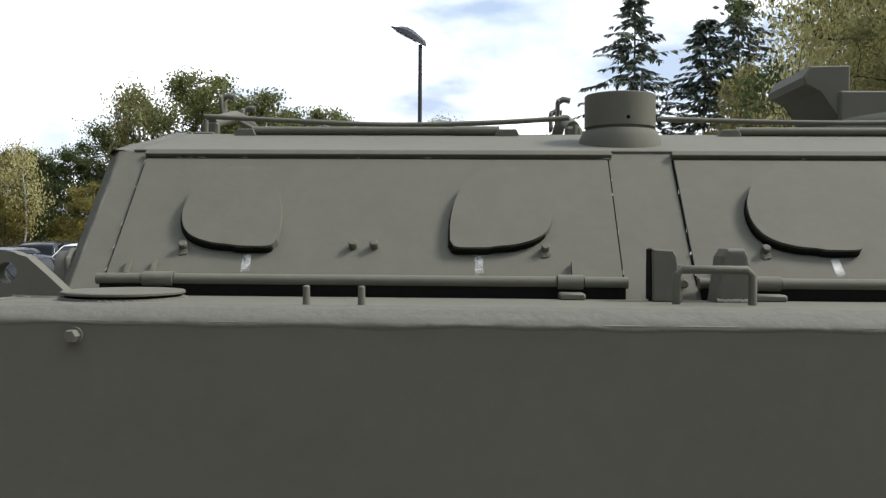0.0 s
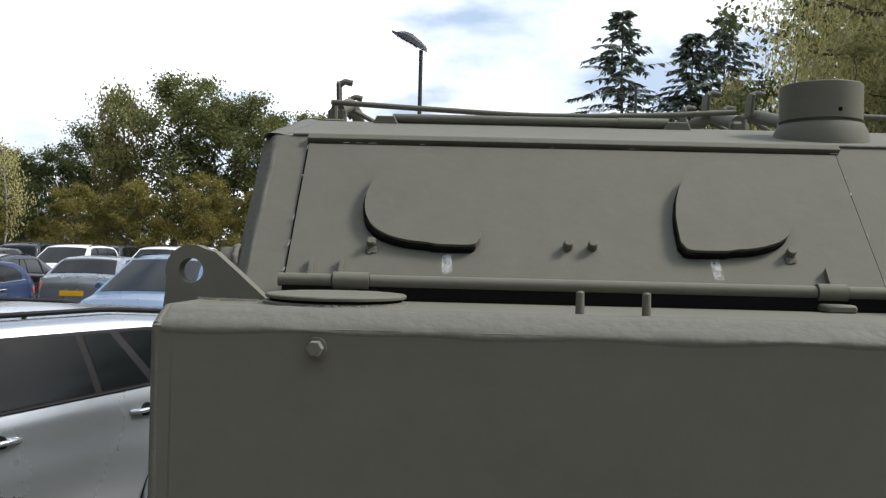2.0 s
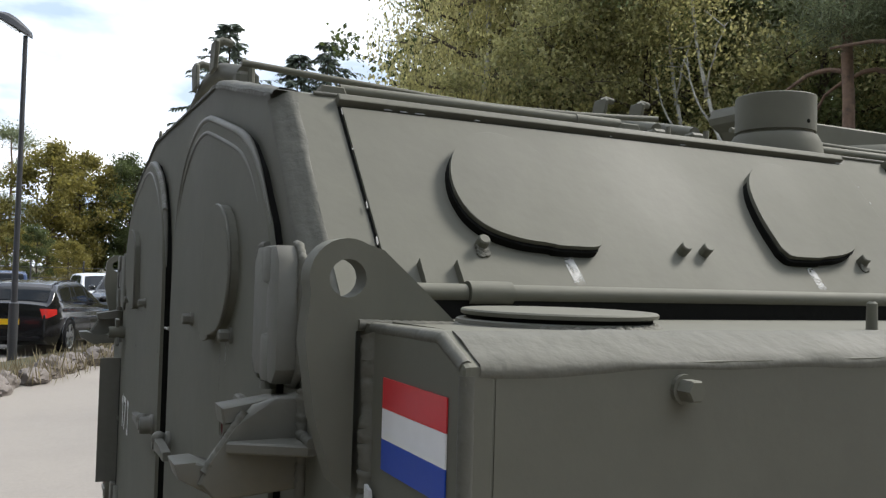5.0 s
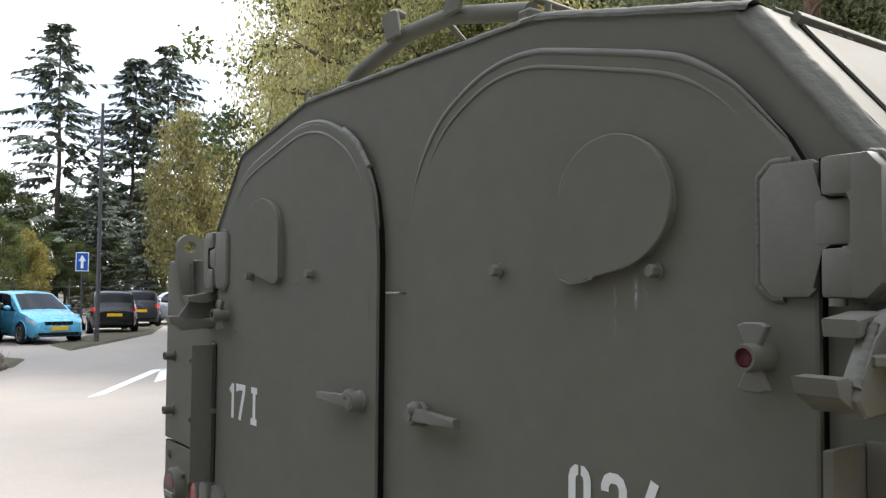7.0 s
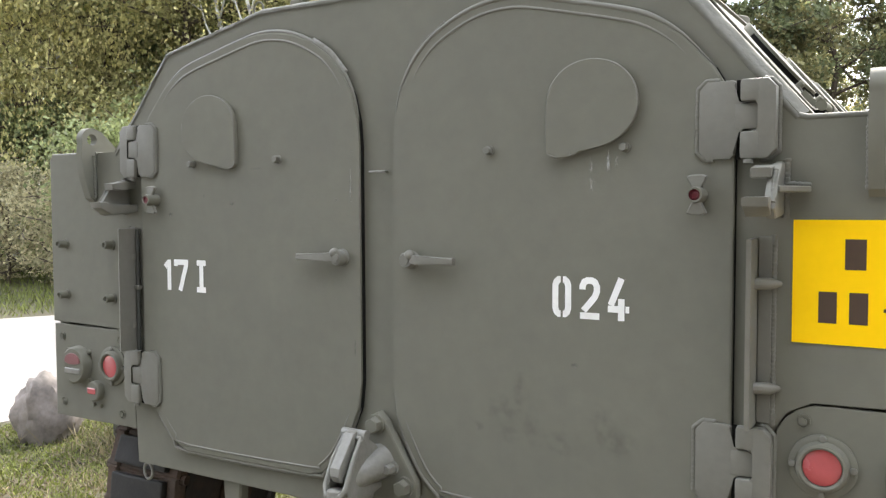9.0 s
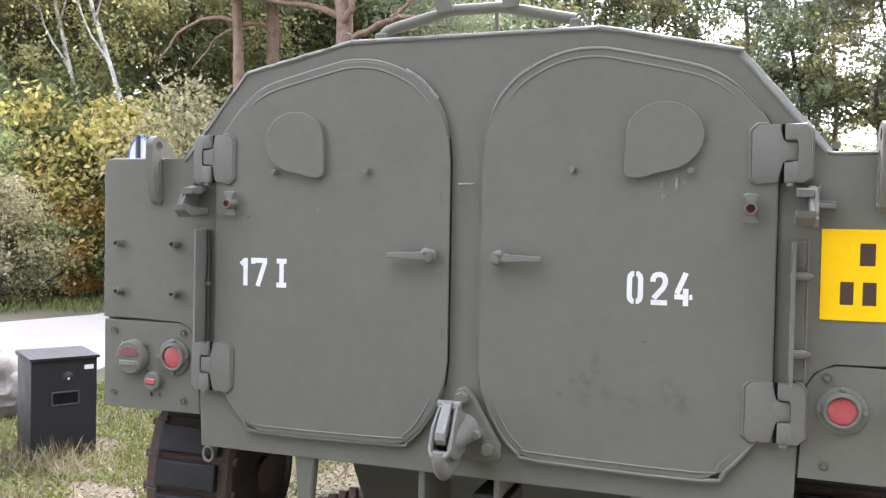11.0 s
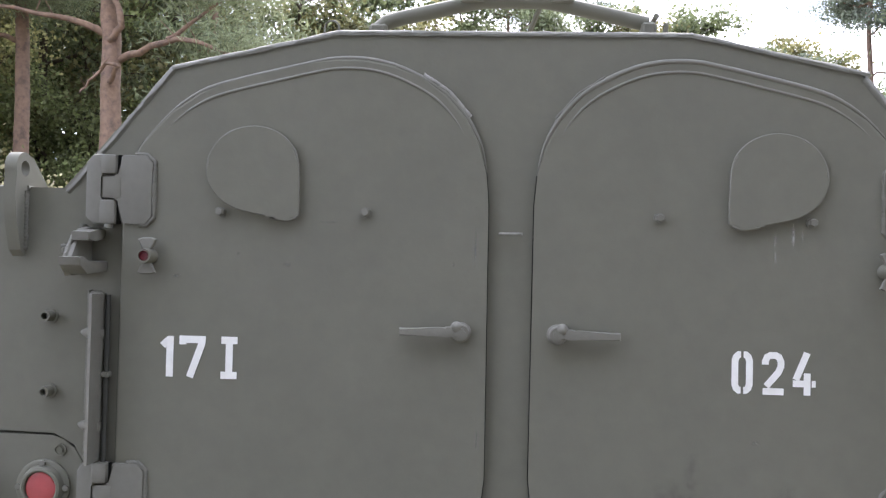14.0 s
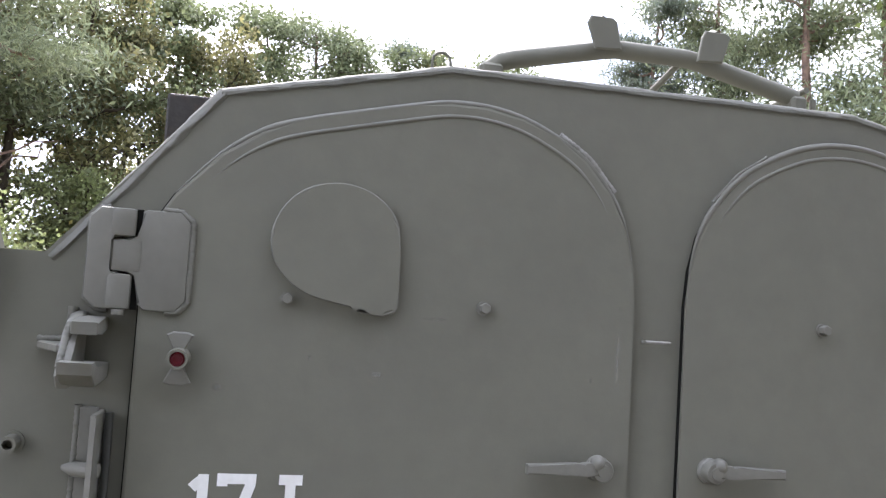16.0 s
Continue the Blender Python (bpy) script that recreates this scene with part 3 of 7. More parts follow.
    part("weld_bead", weld(bmesh.new(), [(s * 0.882, -0.002, 0.994), (s * 0.882, -0.002, 1.344)], 0.0055, rng=rng), PAINT_WELD, carrier, smooth=70)
    if s < 0:
        # Added dark rod stands in for shaded paint beside the guard strip.
        cable = part("cable", tube(bmesh.new(), [(s * 0.838, -0.013, 0.985), (s * 0.838, -0.012, 1.10), (s * 0.837, -0.013, 1.22), (s * 0.838, -0.012, 1.335)], 0.0056, 10), GUARD_SHADE, carrier, "dark added rod for the shade along the guard strip", smooth=60)
        part("guard_clip", box(bmesh.new(), -0.8465, -0.829, -0.021, -0.003, 1.163, 1.175, 0.002), PAINT_FIT, cable)
    return door


door_left = build_door(-1)
door_right = build_door(1)

bm = tube(bmesh.new(), [(-0.022, 0.0, 1.480), (-0.022, -0.012, 1.480), (0.022, -0.012, 1.480), (0.022, 0.0, 1.480)], 0.0025, 8)
part("centre_staple", bm, PAINT_WORN, carrier)


def ribbon(bm, pts, w, y=-0.0231):
    """A painted stroke of width w along points (x, z) on a door's face."""
    p = [Vector(q) for q in pts]
    left, right = [], []
    for i, q in enumerate(p):
        a = (q - p[i - 1]).normalized() if i else (p[1] - q).normalized()
        b = (p[i + 1] - q).normalized() if i < len(p) - 1 else a
        t = (a + b).normalized()
        n = Vector((-t.y, t.x)) * (0.5 * w / max(0.6, t.dot(a)))
        left.append(bm.verts.new((q.x + n.x, y, q.y + n.y)))
        right.append(bm.verts.new((q.x - n.x, y, q.y - n.y)))
    for i in range(len(p) - 1):
        bm.faces.new((left[i], left[i + 1], right[i + 1], right[i]))


STENCIL = {
    "0": [[(0.44, 0.92), (0.34, 0.92), (0.22, 0.87), (0.16, 0.78), (0.16, 0.22), (0.22, 0.13), (0.34, 0.08), (0.44, 0.08)],
          [(0.56, 0.92), (0.66, 0.92), (0.78, 0.87), (0.84, 0.78), (0.84, 0.22), (0.78, 0.13), (0.66, 0.08), (0.56, 0.08)]],
    "2": [[(0.15, 0.70), (0.15, 0.78), (0.24, 0.88), (0.38, 0.92), (0.62, 0.92), (0.76, 0.88), (0.85, 0.78), (0.85, 0.66), (0.74, 0.52), (0.20, 0.19)],
          [(0.04, 0.07), (0.98, 0.07)]],
    "4": [[(0.66, 1.0), (0.16, 0.36)], [(0.02, 0.27), (0.56, 0.27)], [(0.66, 0.52), (0.66, 0.0)], [(0.86, 0.27), (1.04, 0.27)]],
    "7": [[(0.02, 0.80), (0.02, 0.93), (0.98, 0.93)], [(0.84, 0.86), (0.34, 0.0)]],
    "1": [[(0.62, 0.0), (0.62, 1.0)], [(0.62, 0.92), (0.34, 0.86), (0.02, 0.76)]],
    "I": [[(0.5, 0.14), (0.5, 0.86)], [(0.0, 0.93), (1.0, 0.93)], [(0.0, 0.07), (1.0, 0.07)]],
}


def stencil(char, x, z, w, h, stroke, door):
    bm = bmesh.new()
    for k, line in enumerate(STENCIL[char]):
        ribbon(bm, [(x + a * w, z + b * h) for a, b in line], stroke, -0.0231 - 0.0003 * k)
    part("marking", bm, WHITE_MARK, door, "white stencilled marking")


for char, x, w in (("1", -0.717, 0.026), ("7", -0.675, 0.050), ("I", -0.593, 0.034)):
    stencil(char, x, 1.169, w, 0.084, 0.0150, door_left)
for char, x, w in (("0", 0.448, 0.042), ("2", 0.508, 0.044), ("4", 0.568, 0.044)):
    stencil(char, x, 1.168, w, 0.085, 0.0135, door_right)


def stain_paint(name, colour, strength):
    """A thin stain that fades to bare paint at its rim, broken up by noise."""
    m = bpy.data.materials.new(name)
    m.use_nodes = True
    n, l = m.node_tree.nodes, m.node_tree.links
    b, out = n["Principled BSDF"], n["Material Output"]
    b.inputs["Base Color"].default_value = (*colour, 1)
    b.inputs["Roughness"].default_value = 0.6
    co = n.new("ShaderNodeTexCoord")
    mp = n.new("ShaderNodeMapping")
    mp.inputs["Location"].default_value = (-1.0, -1.0, -1.0)
    mp.inputs["Scale"].default_value = (2.0, 2.0, 2.0)
    ln = n.new("ShaderNodeVectorMath")
    ln.operation = 'LENGTH'
    flat = n.new("ShaderNodeVectorMath")
    flat.operation = 'MULTIPLY'
    flat.inputs[1].default_value = (1.0, 0.0, 1.0)
    fall = n.new("ShaderNodeMapRange")
    fall.inputs[1].default_value, fall.inputs[2].default_value = 1.0, 0.25
    fall.inputs[3].default_value, fall.inputs[4].default_value = 0.0, strength
    nz = n.new("ShaderNodeTexNoise")
    nz.inputs["Scale"].default_value, nz.inputs["Detail"].default_value = 38.0, 5.0
    rg = n.new("ShaderNodeMapRange")
    rg.inputs[1].default_value, rg.inputs[2].default_value = 0.40, 0.62
    mul = n.new("ShaderNodeMath")
    mul.operation = 'MULTIPLY'
    tr = n.new("ShaderNodeBsdfTransparent")
    mx = n.new("ShaderNodeMixShader")
    l.new(co.outputs["Generated"], mp.inputs[0])
    l.new(mp.outputs[0], flat.inputs[0])
    l.new(flat.outputs[0], ln.inputs[0])
    l.new(ln.outputs["Value"], fall.inputs[0])
    l.new(co.outputs["Object"], nz.inputs["Vector"])
    l.new(nz.outputs["Fac"], rg.inputs[0])
    l.new(fall.outputs[0], mul.inputs[0])
    l.new(rg.outputs[0], mul.inputs[1])
    l.new(mul.outputs[0], mx.inputs[0])
    l.new(tr.outputs[0], mx.inputs[1])
    l.new(b.outputs[0], mx.inputs[2])
    l.new(mx.outputs[0], out.inputs[0])
    return m


SMUDGE = stain_paint("oily_smudge", (0.060, 0.055, 0.045), 0.18)
LIME_RUN = stain_paint("pale_lime_run", (0.62, 0.62, 0.60), 1.0)
LIME = stain_paint("faint_lime_run", (0.50, 0.50, 0.48), 0.75)
SCUFF = stain_paint("pale_scuff", (0.33, 0.33, 0.31), 0.5)


def stain(door, material, x, z, w, h, words):
    bm = bmesh.new()
    bm.faces.new([bm.verts.new((x + w * math.cos(radians(a)), -0.0224, z + h * math.sin(radians(a)))) for a in range(0, 360, 20)])
    part("stain", bm, material, door, words)


for x, z, w, h in ((0.272, 0.914, 0.016, 0.012), (0.335, 0.955, 0.050, 0.042), (0.372, 1.010, 0.018, 0.060), (0.350, 0.905, 0.030, 0.022), (0.400, 0.930, 0.022, 0.055), (0.592, 0.918, 0.050, 0.036), (0.560, 0.950, 0.035, 0.050),
                   (0.470, 0.900, 0.060, 0.030)):
    stain(door_right, SMUDGE, x, z, w, h, "oily dark smudge")
for x, z, w, h in ((0.532, 1.462, 0.004, 0.040), (0.538, 1.470, 0.003, 0.028), (0.567, 1.488, 0.004, 0.026), (0.585, 1.490, 0.003, 0.020)):
    stain(door_right, LIME, x, z, w, h, "faint pale water run")
for x, z, w, h in ((0.498, 1.069, 0.010, 0.006), (0.270, 0.905, 0.006, 0.005)):
    stain(door_right, SCUFF, x, z, w, h, "small pale scuff")
for x, z, w, h in ((-0.116, 1.414, 0.003, 0.007), (-0.070, 1.530, 0.004, 0.005), (-0.376, 1.496, 0.022, 0.003), (-0.460, 1.407, 0.010, 0.006), (-0.561, 1.427, 0.006, 0.006), (-0.690, 1.378, 0.012, 0.006),
                   (-0.072, 1.45, 0.003, 0.05), (-0.062, 1.06, 0.003, 0.022)):
    stain(door_left, SCUFF, x, z, w, h, "small pale scuff")


def build_eye(s):
    x0, x1 = (1.036, 1.062) if s > 0 else (-1.050, -1.024)
    cy, cz, R = -0.010, 1.597, 0.034
    outline = [(0.098, 1.555), (0.052, 1.596), (0.022, 1.622), *arc(cy, cz, R, 58, 200, 12), (-0.046, 1.545), (-0.036, 1.480), (-0.018, 1.425), (-0.002, 1.412), (-0.002, 1.552)]
    hole = arc(cy, cz, 0.0165, 0, 360, 16)[:-1]
    bm = bmesh.new()
    rings = {}
    for x in (x0, x1):
        rings[x] = ([bm.verts.new((x, y, z)) for y, z in outline], [bm.verts.new((x, y, z)) for y, z in hole])
        es = [bm.edges.new((l[i], l[(i + 1) % len(l)])) for l in rings[x] for i in range(len(l))]
        bmesh.ops.triangle_fill(bm, use_beauty=True, edges=es)
    for k in (0, 1):
        a, b = rings[x0][k], rings[x1][k]
        for i in range(len(a)):
            bm.faces.new((a[i], a[(i + 1) % len(a)], b[(i + 1) % len(b)], b[i]))
    part("lifting_eye", bm, PAINT, carrier, "thick lifting eye plate with a round hole", smooth=30)
    xi = x0 if s > 0 else x1
    rng = random.Random(21 + s)
    part("weld_bead", weld(bmesh.new(), [(xi, -0.004, 1.55), (xi, -0.002, 1.425)], 0.006, rng=rng), PAINT_WELD, carrier, smooth=70)
    for x in (x0, x1):
        part("weld_bead", weld(bmesh.new(), [(x, 0.0, 1.558), (x, 0.10, 1.556)], 0.0045, 0.5, rng), PAINT_WELD, carrier, smooth=70)


aft["y"] = 0.003
build_eye(1)
build_eye(-1)
aft["y"] = REAR


def build_lamp_board(s):
    pts = [(-1.246, 0.750), (-1.246, 1.037), (-0.955, 1.037), (-0.928, 1.028), (-0.906, 1.010), (-0.890, 0.985), (-0.884, 0.95), (-0.874, 0.752)]
    if s > 0:
        pts = [(-x, z) for x, z in pts]
    board = part("lamp_board", prism(bmesh.new(), pts, "y", 0.002, 0.016, 0.003, 2), PAINT, carrier, "bolted steel tail lamp board")
    for x, z in ((-1.206, 1.000), (-0.936, 1.006), (-1.206, 0.796), (-0.933, 0.788)):
        bm = bmesh.new()
        lathe(bm, [(0.002, 0.013), (-0.002, 0.013), (-0.002, 0.0105), (0.001, 0.0100)], (-s * x if s > 0 else x, 0, z), "y", 18)
        lathe(bm, [(0.001, 0.007), (-0.004, 0.007)], (-s * x if s > 0 else x, 0, z), "y", 6)
        part("board_bolt", bm, PAINT, board)
    m = -1 if s > 0 else 1
    # stop lamp
    c = (m * -0.970, 0, 0.928)
    lamp = part("stop_lamp", lathe(bmesh.new(), [(0.002, 0.058), (-0.003, 0.058), (-0.005, 0.055), (-0.005, 0.047), (-0.009, 0.045), (-0.017, 0.0425), (-0.019, 0.038), (-0.017, 0.0345), (-0.008, 0.0335)], c, "y", 28), PAINT, board, smooth=40)
    part("lens", lathe(bmesh.new(), [(-0.006, 0.0328), (-0.0115, 0.0328), (-0.0128, 0.029), (-0.0133, 0.012)], c, "y", 28), RED_LENS, lamp, "round red lens", smooth=50)
    for a in (0, 90, 180, 270):
        p = (c[0] + 0.051 * math.cos(radians(a)), 0, c[2] + 0.051 * math.sin(radians(a)))
        part("screw", lathe(bmesh.new(), [(-0.003, 0.0065), (-0.009, 0.0065), (-0.010, 0.005)], p, "y", 10), PAINT_FIT, lamp)
    # two-window lamp
    c = (m * -1.128, 0, 0.918)
    lamp = part("tail_lamp", lathe(bmesh.new(), [(0.002, 0.058), (-0.018, 0.056), (-0.024, 0.050)], c, "y", 30), PAINT, board, smooth=40)
    up = [(c[0] + 0.036 * math.cos(radians(a)), c[2] + 0.012 + (0.026 if a <= 180 else 0.008) * math.sin(radians(a))) for a in range(0, 360, 20)]
    part("lens", prism(bmesh.new(), up, "y", -0.027, -0.022, 0.001), RED_LENS_DULL, lamp, "dull red upper lens")
    part("blackout_slot", box(bmesh.new(), c[0] - 0.036, c[0] + 0.036, -0.028, -0.022, c[2] - 0.024, c[2] - 0.008, 0.002), PAINT_FORGED, lamp)
    for a in (42, 138, 222, 318):
        p = (c[0] + 0.064 * math.cos(radians(a)), 0, c[2] + 0.064 * math.sin(radians(a)))
        part("screw", lathe(bmesh.new(), [(0.002, 0.006), (-0.007, 0.006)], p, "y", 8), PAINT, lamp)
    if s > 0:
        return
    # small lamp
    c = (m * -1.046, 0, 0.846)
    lamp = part("marker_lamp", lathe(bmesh.new(), [(0.002, 0.031), (-0.014, 0.030), (-0.018, 0.026)], c, "y", 24), PAINT, board, smooth=40)
    part("lens", box(bmesh.new(), c[0] - 0.021, c[0] + 0.016, -0.021, -0.017, c[2] - 0.008, c[2] + 0.010, 0.002), RED_LENS, lamp, "small red window")
    for dx in (-0.014, 0.018):
        part("screw", lathe(bmesh.new(), [(0.002, 0.006), (-0.007, 0.006)], (c[0] + dx, 0, c[2] - 0.044), "y", 8), PAINT, lamp)


build_lamp_board(-1)
build_lamp_board(1)

for x, z in ((-1.180, 1.287), (-0.965, 1.288), (-1.179, 1.131), (-0.963, 1.130)):
    bm = bmesh.new()
    lathe(bm, [(0.0, 0.016), (-0.004, 0.016), (-0.004, 0.012), (-0.030, 0.0115), (-0.030, 0.007), (-0.012, 0.006)], (x, 0, z), "y", 16)
    part("mounting_stud", bm, PAINT, carrier, "short hollow mounting stud", smooth=40)

# plate and flag
yp = part("registration_plate", box(bmesh.new(), 0.914, 1.238, -0.0025, -0.0003, 1.150, 1.372), PLATE_YELLOW, carrier, "yellow registration plate sticker with dark bars")
for x0, x1, z0, z1 in ((1.000, 1.034, 1.284, 1.338), (1.072, 1.106, 1.284, 1.338), (0.958, 0.988, 1.188, 1.244), (1.008, 1.038, 1.188, 1.244), (1.062, 1.082, 1.212, 1.218),
                       (1.108, 1.138, 1.188, 1.244), (1.158, 1.188, 1.188, 1.244)):
    part("plate_bar", box(bmesh.new(), x0, x1, -0.0032, -0.0024, z0, z1), PLATE_INK, yp)
flag = part("flag_sticker", box(bmesh.new(), 1.111, 1.227, -0.0014, -0.0003, 1.4705, 1.4945), FLAG_WHITE, carrier, "red, white and blue flag sticker")
part("flag_stripe", box(bmesh.new(), 1.111, 1.227, -0.0014, -0.0003, 1.4946, 1.519), FLAG_RED, flag, "red stripe")
part("flag_stripe", box(bmesh.new(), 1.111, 1.227, -0.0014, -0.0003, 1.446, 1.4704), FLAG_BLUE, flag, "blue stripe")
bm = prism(bmesh.new(), [(1.087, 1.383), (1.102, 1.381), (1.103, 1.410), (1.098, 1.426), (1.088, 1.429)], "y", -0.006, -0.003)
part("tape_strip", bm, TAPE, carrier, "piece of silver tape")

aft["y"] = 0.0

# ---- flank: sloped hatch wall
SU, SN = Vector((-0.641, 0, 0.767)), Vector((0.767, 0, 0.641))


def flank(y, z, h=0.0):
    """A point of the sloped right wall, by y and height, h metres off it."""
    return Vector((0.945, y, 1.555)) + SU * ((z - 1.564) / 0.767) + SN * h


def flank_prism(bm, pts, h0, h1, bevel=0.0, seg=2):
    lo = [bm.verts.new(flank(y, z, h0)) for y, z in pts]
    hi = [bm.verts.new(flank(y, z, h1)) for y, z in pts]
    n = len(pts)
    caps = [bm.faces.new(lo), bm.faces.new(hi)]
    for i in range(n):
        bm.faces.new((lo[i], lo[(i + 1) % n], hi[(i + 1) % n], hi[i]))
    if bevel:
        bmesh.ops.bevel(bm, geom=list(caps[1].edges), offset=bevel, segments=seg, affect='EDGES', profile=0.6)
    return bm


def flank_stub(bm, y, z, r, h, n=12):
    c = flank(y, z)
    t = Vector((0, 1, 0))
    rings = []
    for d, k in ((0.0, 1.0), (h * 0.9, 1.0), (h, 0.8)):
        rings.append([bm.verts.new(c + SN * d + r * k * (math.cos(a) * t + math.sin(a) * SU)) for a in (2 * math.pi * i / n for i in range(n))])
    for a, b in zip(rings, rings[1:]):
        for i in range(n):
            bm.faces.new((a[i], a[(i + 1) % n], b[(i + 1) % n], b[i]))
    bm.faces.new(rings[-1])
    return bm


SIDE_COVER = [(0.3795, 1.648), (0.3790, 1.690), (0.367, 1.733), (0.342, 1.764), (0.303, 1.782), (0.265, 1.782), (0.230, 1.765), (0.206, 1.735), (0.198, 1.702), (0.206, 1.672),
              (0.228, 1.653), (0.266, 1.642), (0.304, 1.6385), (0.312, 1.6365), (0.362, 1.6362), (0.375, 1.640)]


def build_side_hatch(dy):
    y0, y1 = 0.090 + dy, 0.976 + dy
    hatch = part("side_hatch", flank_prism(bmesh.new(), [(y0, 1.586), (y1, 1.586), (y1, 1.812), (y0, 1.812)], 0.001, 0.0055, 0.001), PAINT, carrier, "closed sloped roof-side hatch")
    # Dark strip paints the shade in the seam round the hatch.
    part("hatch_seam_shade", flank_prism(bmesh.new(), [(y0 - 0.003, 1.582), (y1 + 0.003, 1.582), (y1 + 0.003, 1.815), (y0 - 0.003, 1.815)], 0.0005, 0.0020), SEAL_AND_SHADE, hatch, "dark strip painting the shaded hatch seam")
    part("drip_rail", flank_prism(bmesh.new(), [(y0 - 0.003, 1.817), (y1 + 0.008, 1.817), (y1 + 0.008, 1.826), (y0 - 0.003, 1.826)], -0.002, 0.012, 0.002), PAINT, carrier)
    for k in (1, -1):
        pts = [(0.531 + k * (y - 0.531) + dy, z) for y, z in SIDE_COVER]
        # Black slab shifted down and aft paints the shade below the cover.
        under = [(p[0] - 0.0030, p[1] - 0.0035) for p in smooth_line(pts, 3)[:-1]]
        part("cover_shade", flank_prism(bmesh.new(), under, 0.0050, 0.0150), SEAL_AND_SHADE, hatch, "dark slab painting the shade under the cover")
        part("window_cover", flank_prism(bmesh.new(), [tuple(p[:2]) for p in smooth_line(pts, 3)[:-1]], 0.005, 0.021, 0.0008), PAINT, hatch, "rounded steel vision port cover")
        bm = bmesh.new()
        flank_stub(bm, 0.531 + k * (0.214 - 0.531) + dy, 1.641, 0.0075, 0.020)
        part("cover_bolt", bm, PAINT, hatch)
        bm = bmesh.new()
        for i in range(9):
            a = random.Random(i + k).uniform(-0.004, 0.004)
            flank_stub(bm, 0.531 + k * (0.214 - 0.531) + dy + a, 1.636 + 0.001 * (i - 4), 0.006, 0.008 + 0.0004 * i, 8)
        part("bolt_boss", bm, PAINT_WELD, hatch)
        yc = 0.531 + k * (0.329 - 0.531) + dy
        part("lime_streak", flank_prism(bmesh.new(), [(yc - 0.006, 1.593), (yc + 0.011, 1.593), (yc + 0.005, 1.642), (yc - 0.008, 1.642)], 0.0056, 0.0059), LIME_RUN, hatch,
             "pale water streak")
    for y in (0.513, 0.550):
        part("hatch_bolt", flank_stub(bmesh.new(), y + dy, 1.645, 0.0075, 0.020), PAINT, hatch)
    rng = random.Random(40 + int(dy * 10))
    bm = bmesh.new()
    for edge_y in (y0 - 0.0015, y1 + 0.0015):
        z = 1.60
        while z < 1.80:
            h, w = rng.uniform(0.002, 0.011), rng.uniform(0.0006, 0.0022)
            yy = edge_y + rng.uniform(-0.0015, 0.0015)
            flank_prism(bm, [(yy - w, z), (yy + w * 0.6, z + 0.2 * h), (yy + w, z + h), (yy - 0.4 * w, z + 0.8 * h)], 0.0055, 0.0062)
            z += rng.uniform(0.02, 0.08)
    for _ in range(7):
        yy, h = rng.uniform(y0, y1), rng.uniform(0.004, 0.018)
        flank_prism(bm, [(yy, 1.8135), (yy + h, 1.8138), (yy + 0.8 * h, 1.8155), (yy + 0.1 * h, 1.8150)], 0.0055, 0.0062)
    tagged(part("chipped_paint", bm, STREAK, hatch), "pale chips of paint along the seams", kind="stuff")
    # hinge roll along the foot of the hatch
    x, z = 0.947, 1.5835
    bm = bmesh.new()
    tube(bm, [(x, y0 - 0.004, z), (x, y0 + 0.074, z)], 0.0098, 14)
    tube(bm, [(x, y0 + 0.130, z), (x, y0 + 0.772, z)], 0.0098, 14)
    tube(bm, [(x, y0 + 0.818, z), (x, y1 + 0.004, z)], 0.0098, 14)
    part("hinge_roll", bm, PAINT, hatch, smooth=40)
    for a, b in ((0.076, 0.128), (0.774, 0.816)):
        bm = bmesh.new()
        tube(bm, [(x, y0 + a, z), (x, y0 + b, z)], 0.0130, 14)
        box(bm, x - 0.005, x + 0.040, y0 + a, y0 + b, 1.556, 1.568, 0.003)
        part("hinge_block", bm, PAINT, carrier, smooth=40)
    for a in (0.035, 0.080, 0.800):
        part("hinge_rib", flank_prism(bmesh.new(), [(y0 + a, 1.592), (y0 + a + 0.006, 1.592), (y0 + a + 0.005, 1.618), (y0 + a + 0.001, 1.618)], 0.005, 0.016), PAINT, hatch)
    # Near-black box stands in for the deep shade below the hinge roll.
    part("under_hatch_shade", box(bmesh.new(), 0.905, 0.953, y0 + 0.002, y1, 1.5565, 1.5760), SEAL_AND_SHADE, carrier, "dark strip painting the shade under the hatch")
    # torsion bar on the roof edge
    bm = bmesh.new()
    e = 0.0 if dy == 0 else dy + 0.105
    tube(bm, [(0.390, e + 0.204, 1.905), (0.390, e + 0.757, 1.905)], 0.0097, 12)
    tube(bm, [(0.390, e + 0.677, 1.905), (0.390, e + 0.780, 1.905)], 0.0114, 12)
    part("torsion_bar", bm, PAINT, carrier, smooth=40)
    for a, b in ((0.164, 0.215), (0.769, 0.826)):
        pts = [(e + a - 0.005, 1.884), (e + a + 0.007, 1.908), (e + b - 0.007, 1.908), (e + b + 0.005, 1.884)]
        part("bar_bracket", prism(bmesh.new(), pts, "x", 0.376, 0.404, 0.002), PAINT, carrier)


build_side_hatch(0.0)
build_side_hatch(1.010)

# ---- sponson top
bm = bmesh.new()
lathe(bm, [(1.5655, 0.0885), (1.5660, 0.0900), (1.5690, 0.0905), (1.5705, 0.0890), (1.5712, 0.0600)], (1.085, 0.190, 0.002), "z", 44)
cap = part("filler_cap", bm, PAINT, carrier, "flat round filler cap", smooth=30)
part("cap_gasket", lathe(bmesh.new(), [(1.5605, 0.0850), (1.5680, 0.0850)], (1.085, 0.190, 0), "z", 44), SEAL_AND_SHADE, cap, "dark cap gasket")
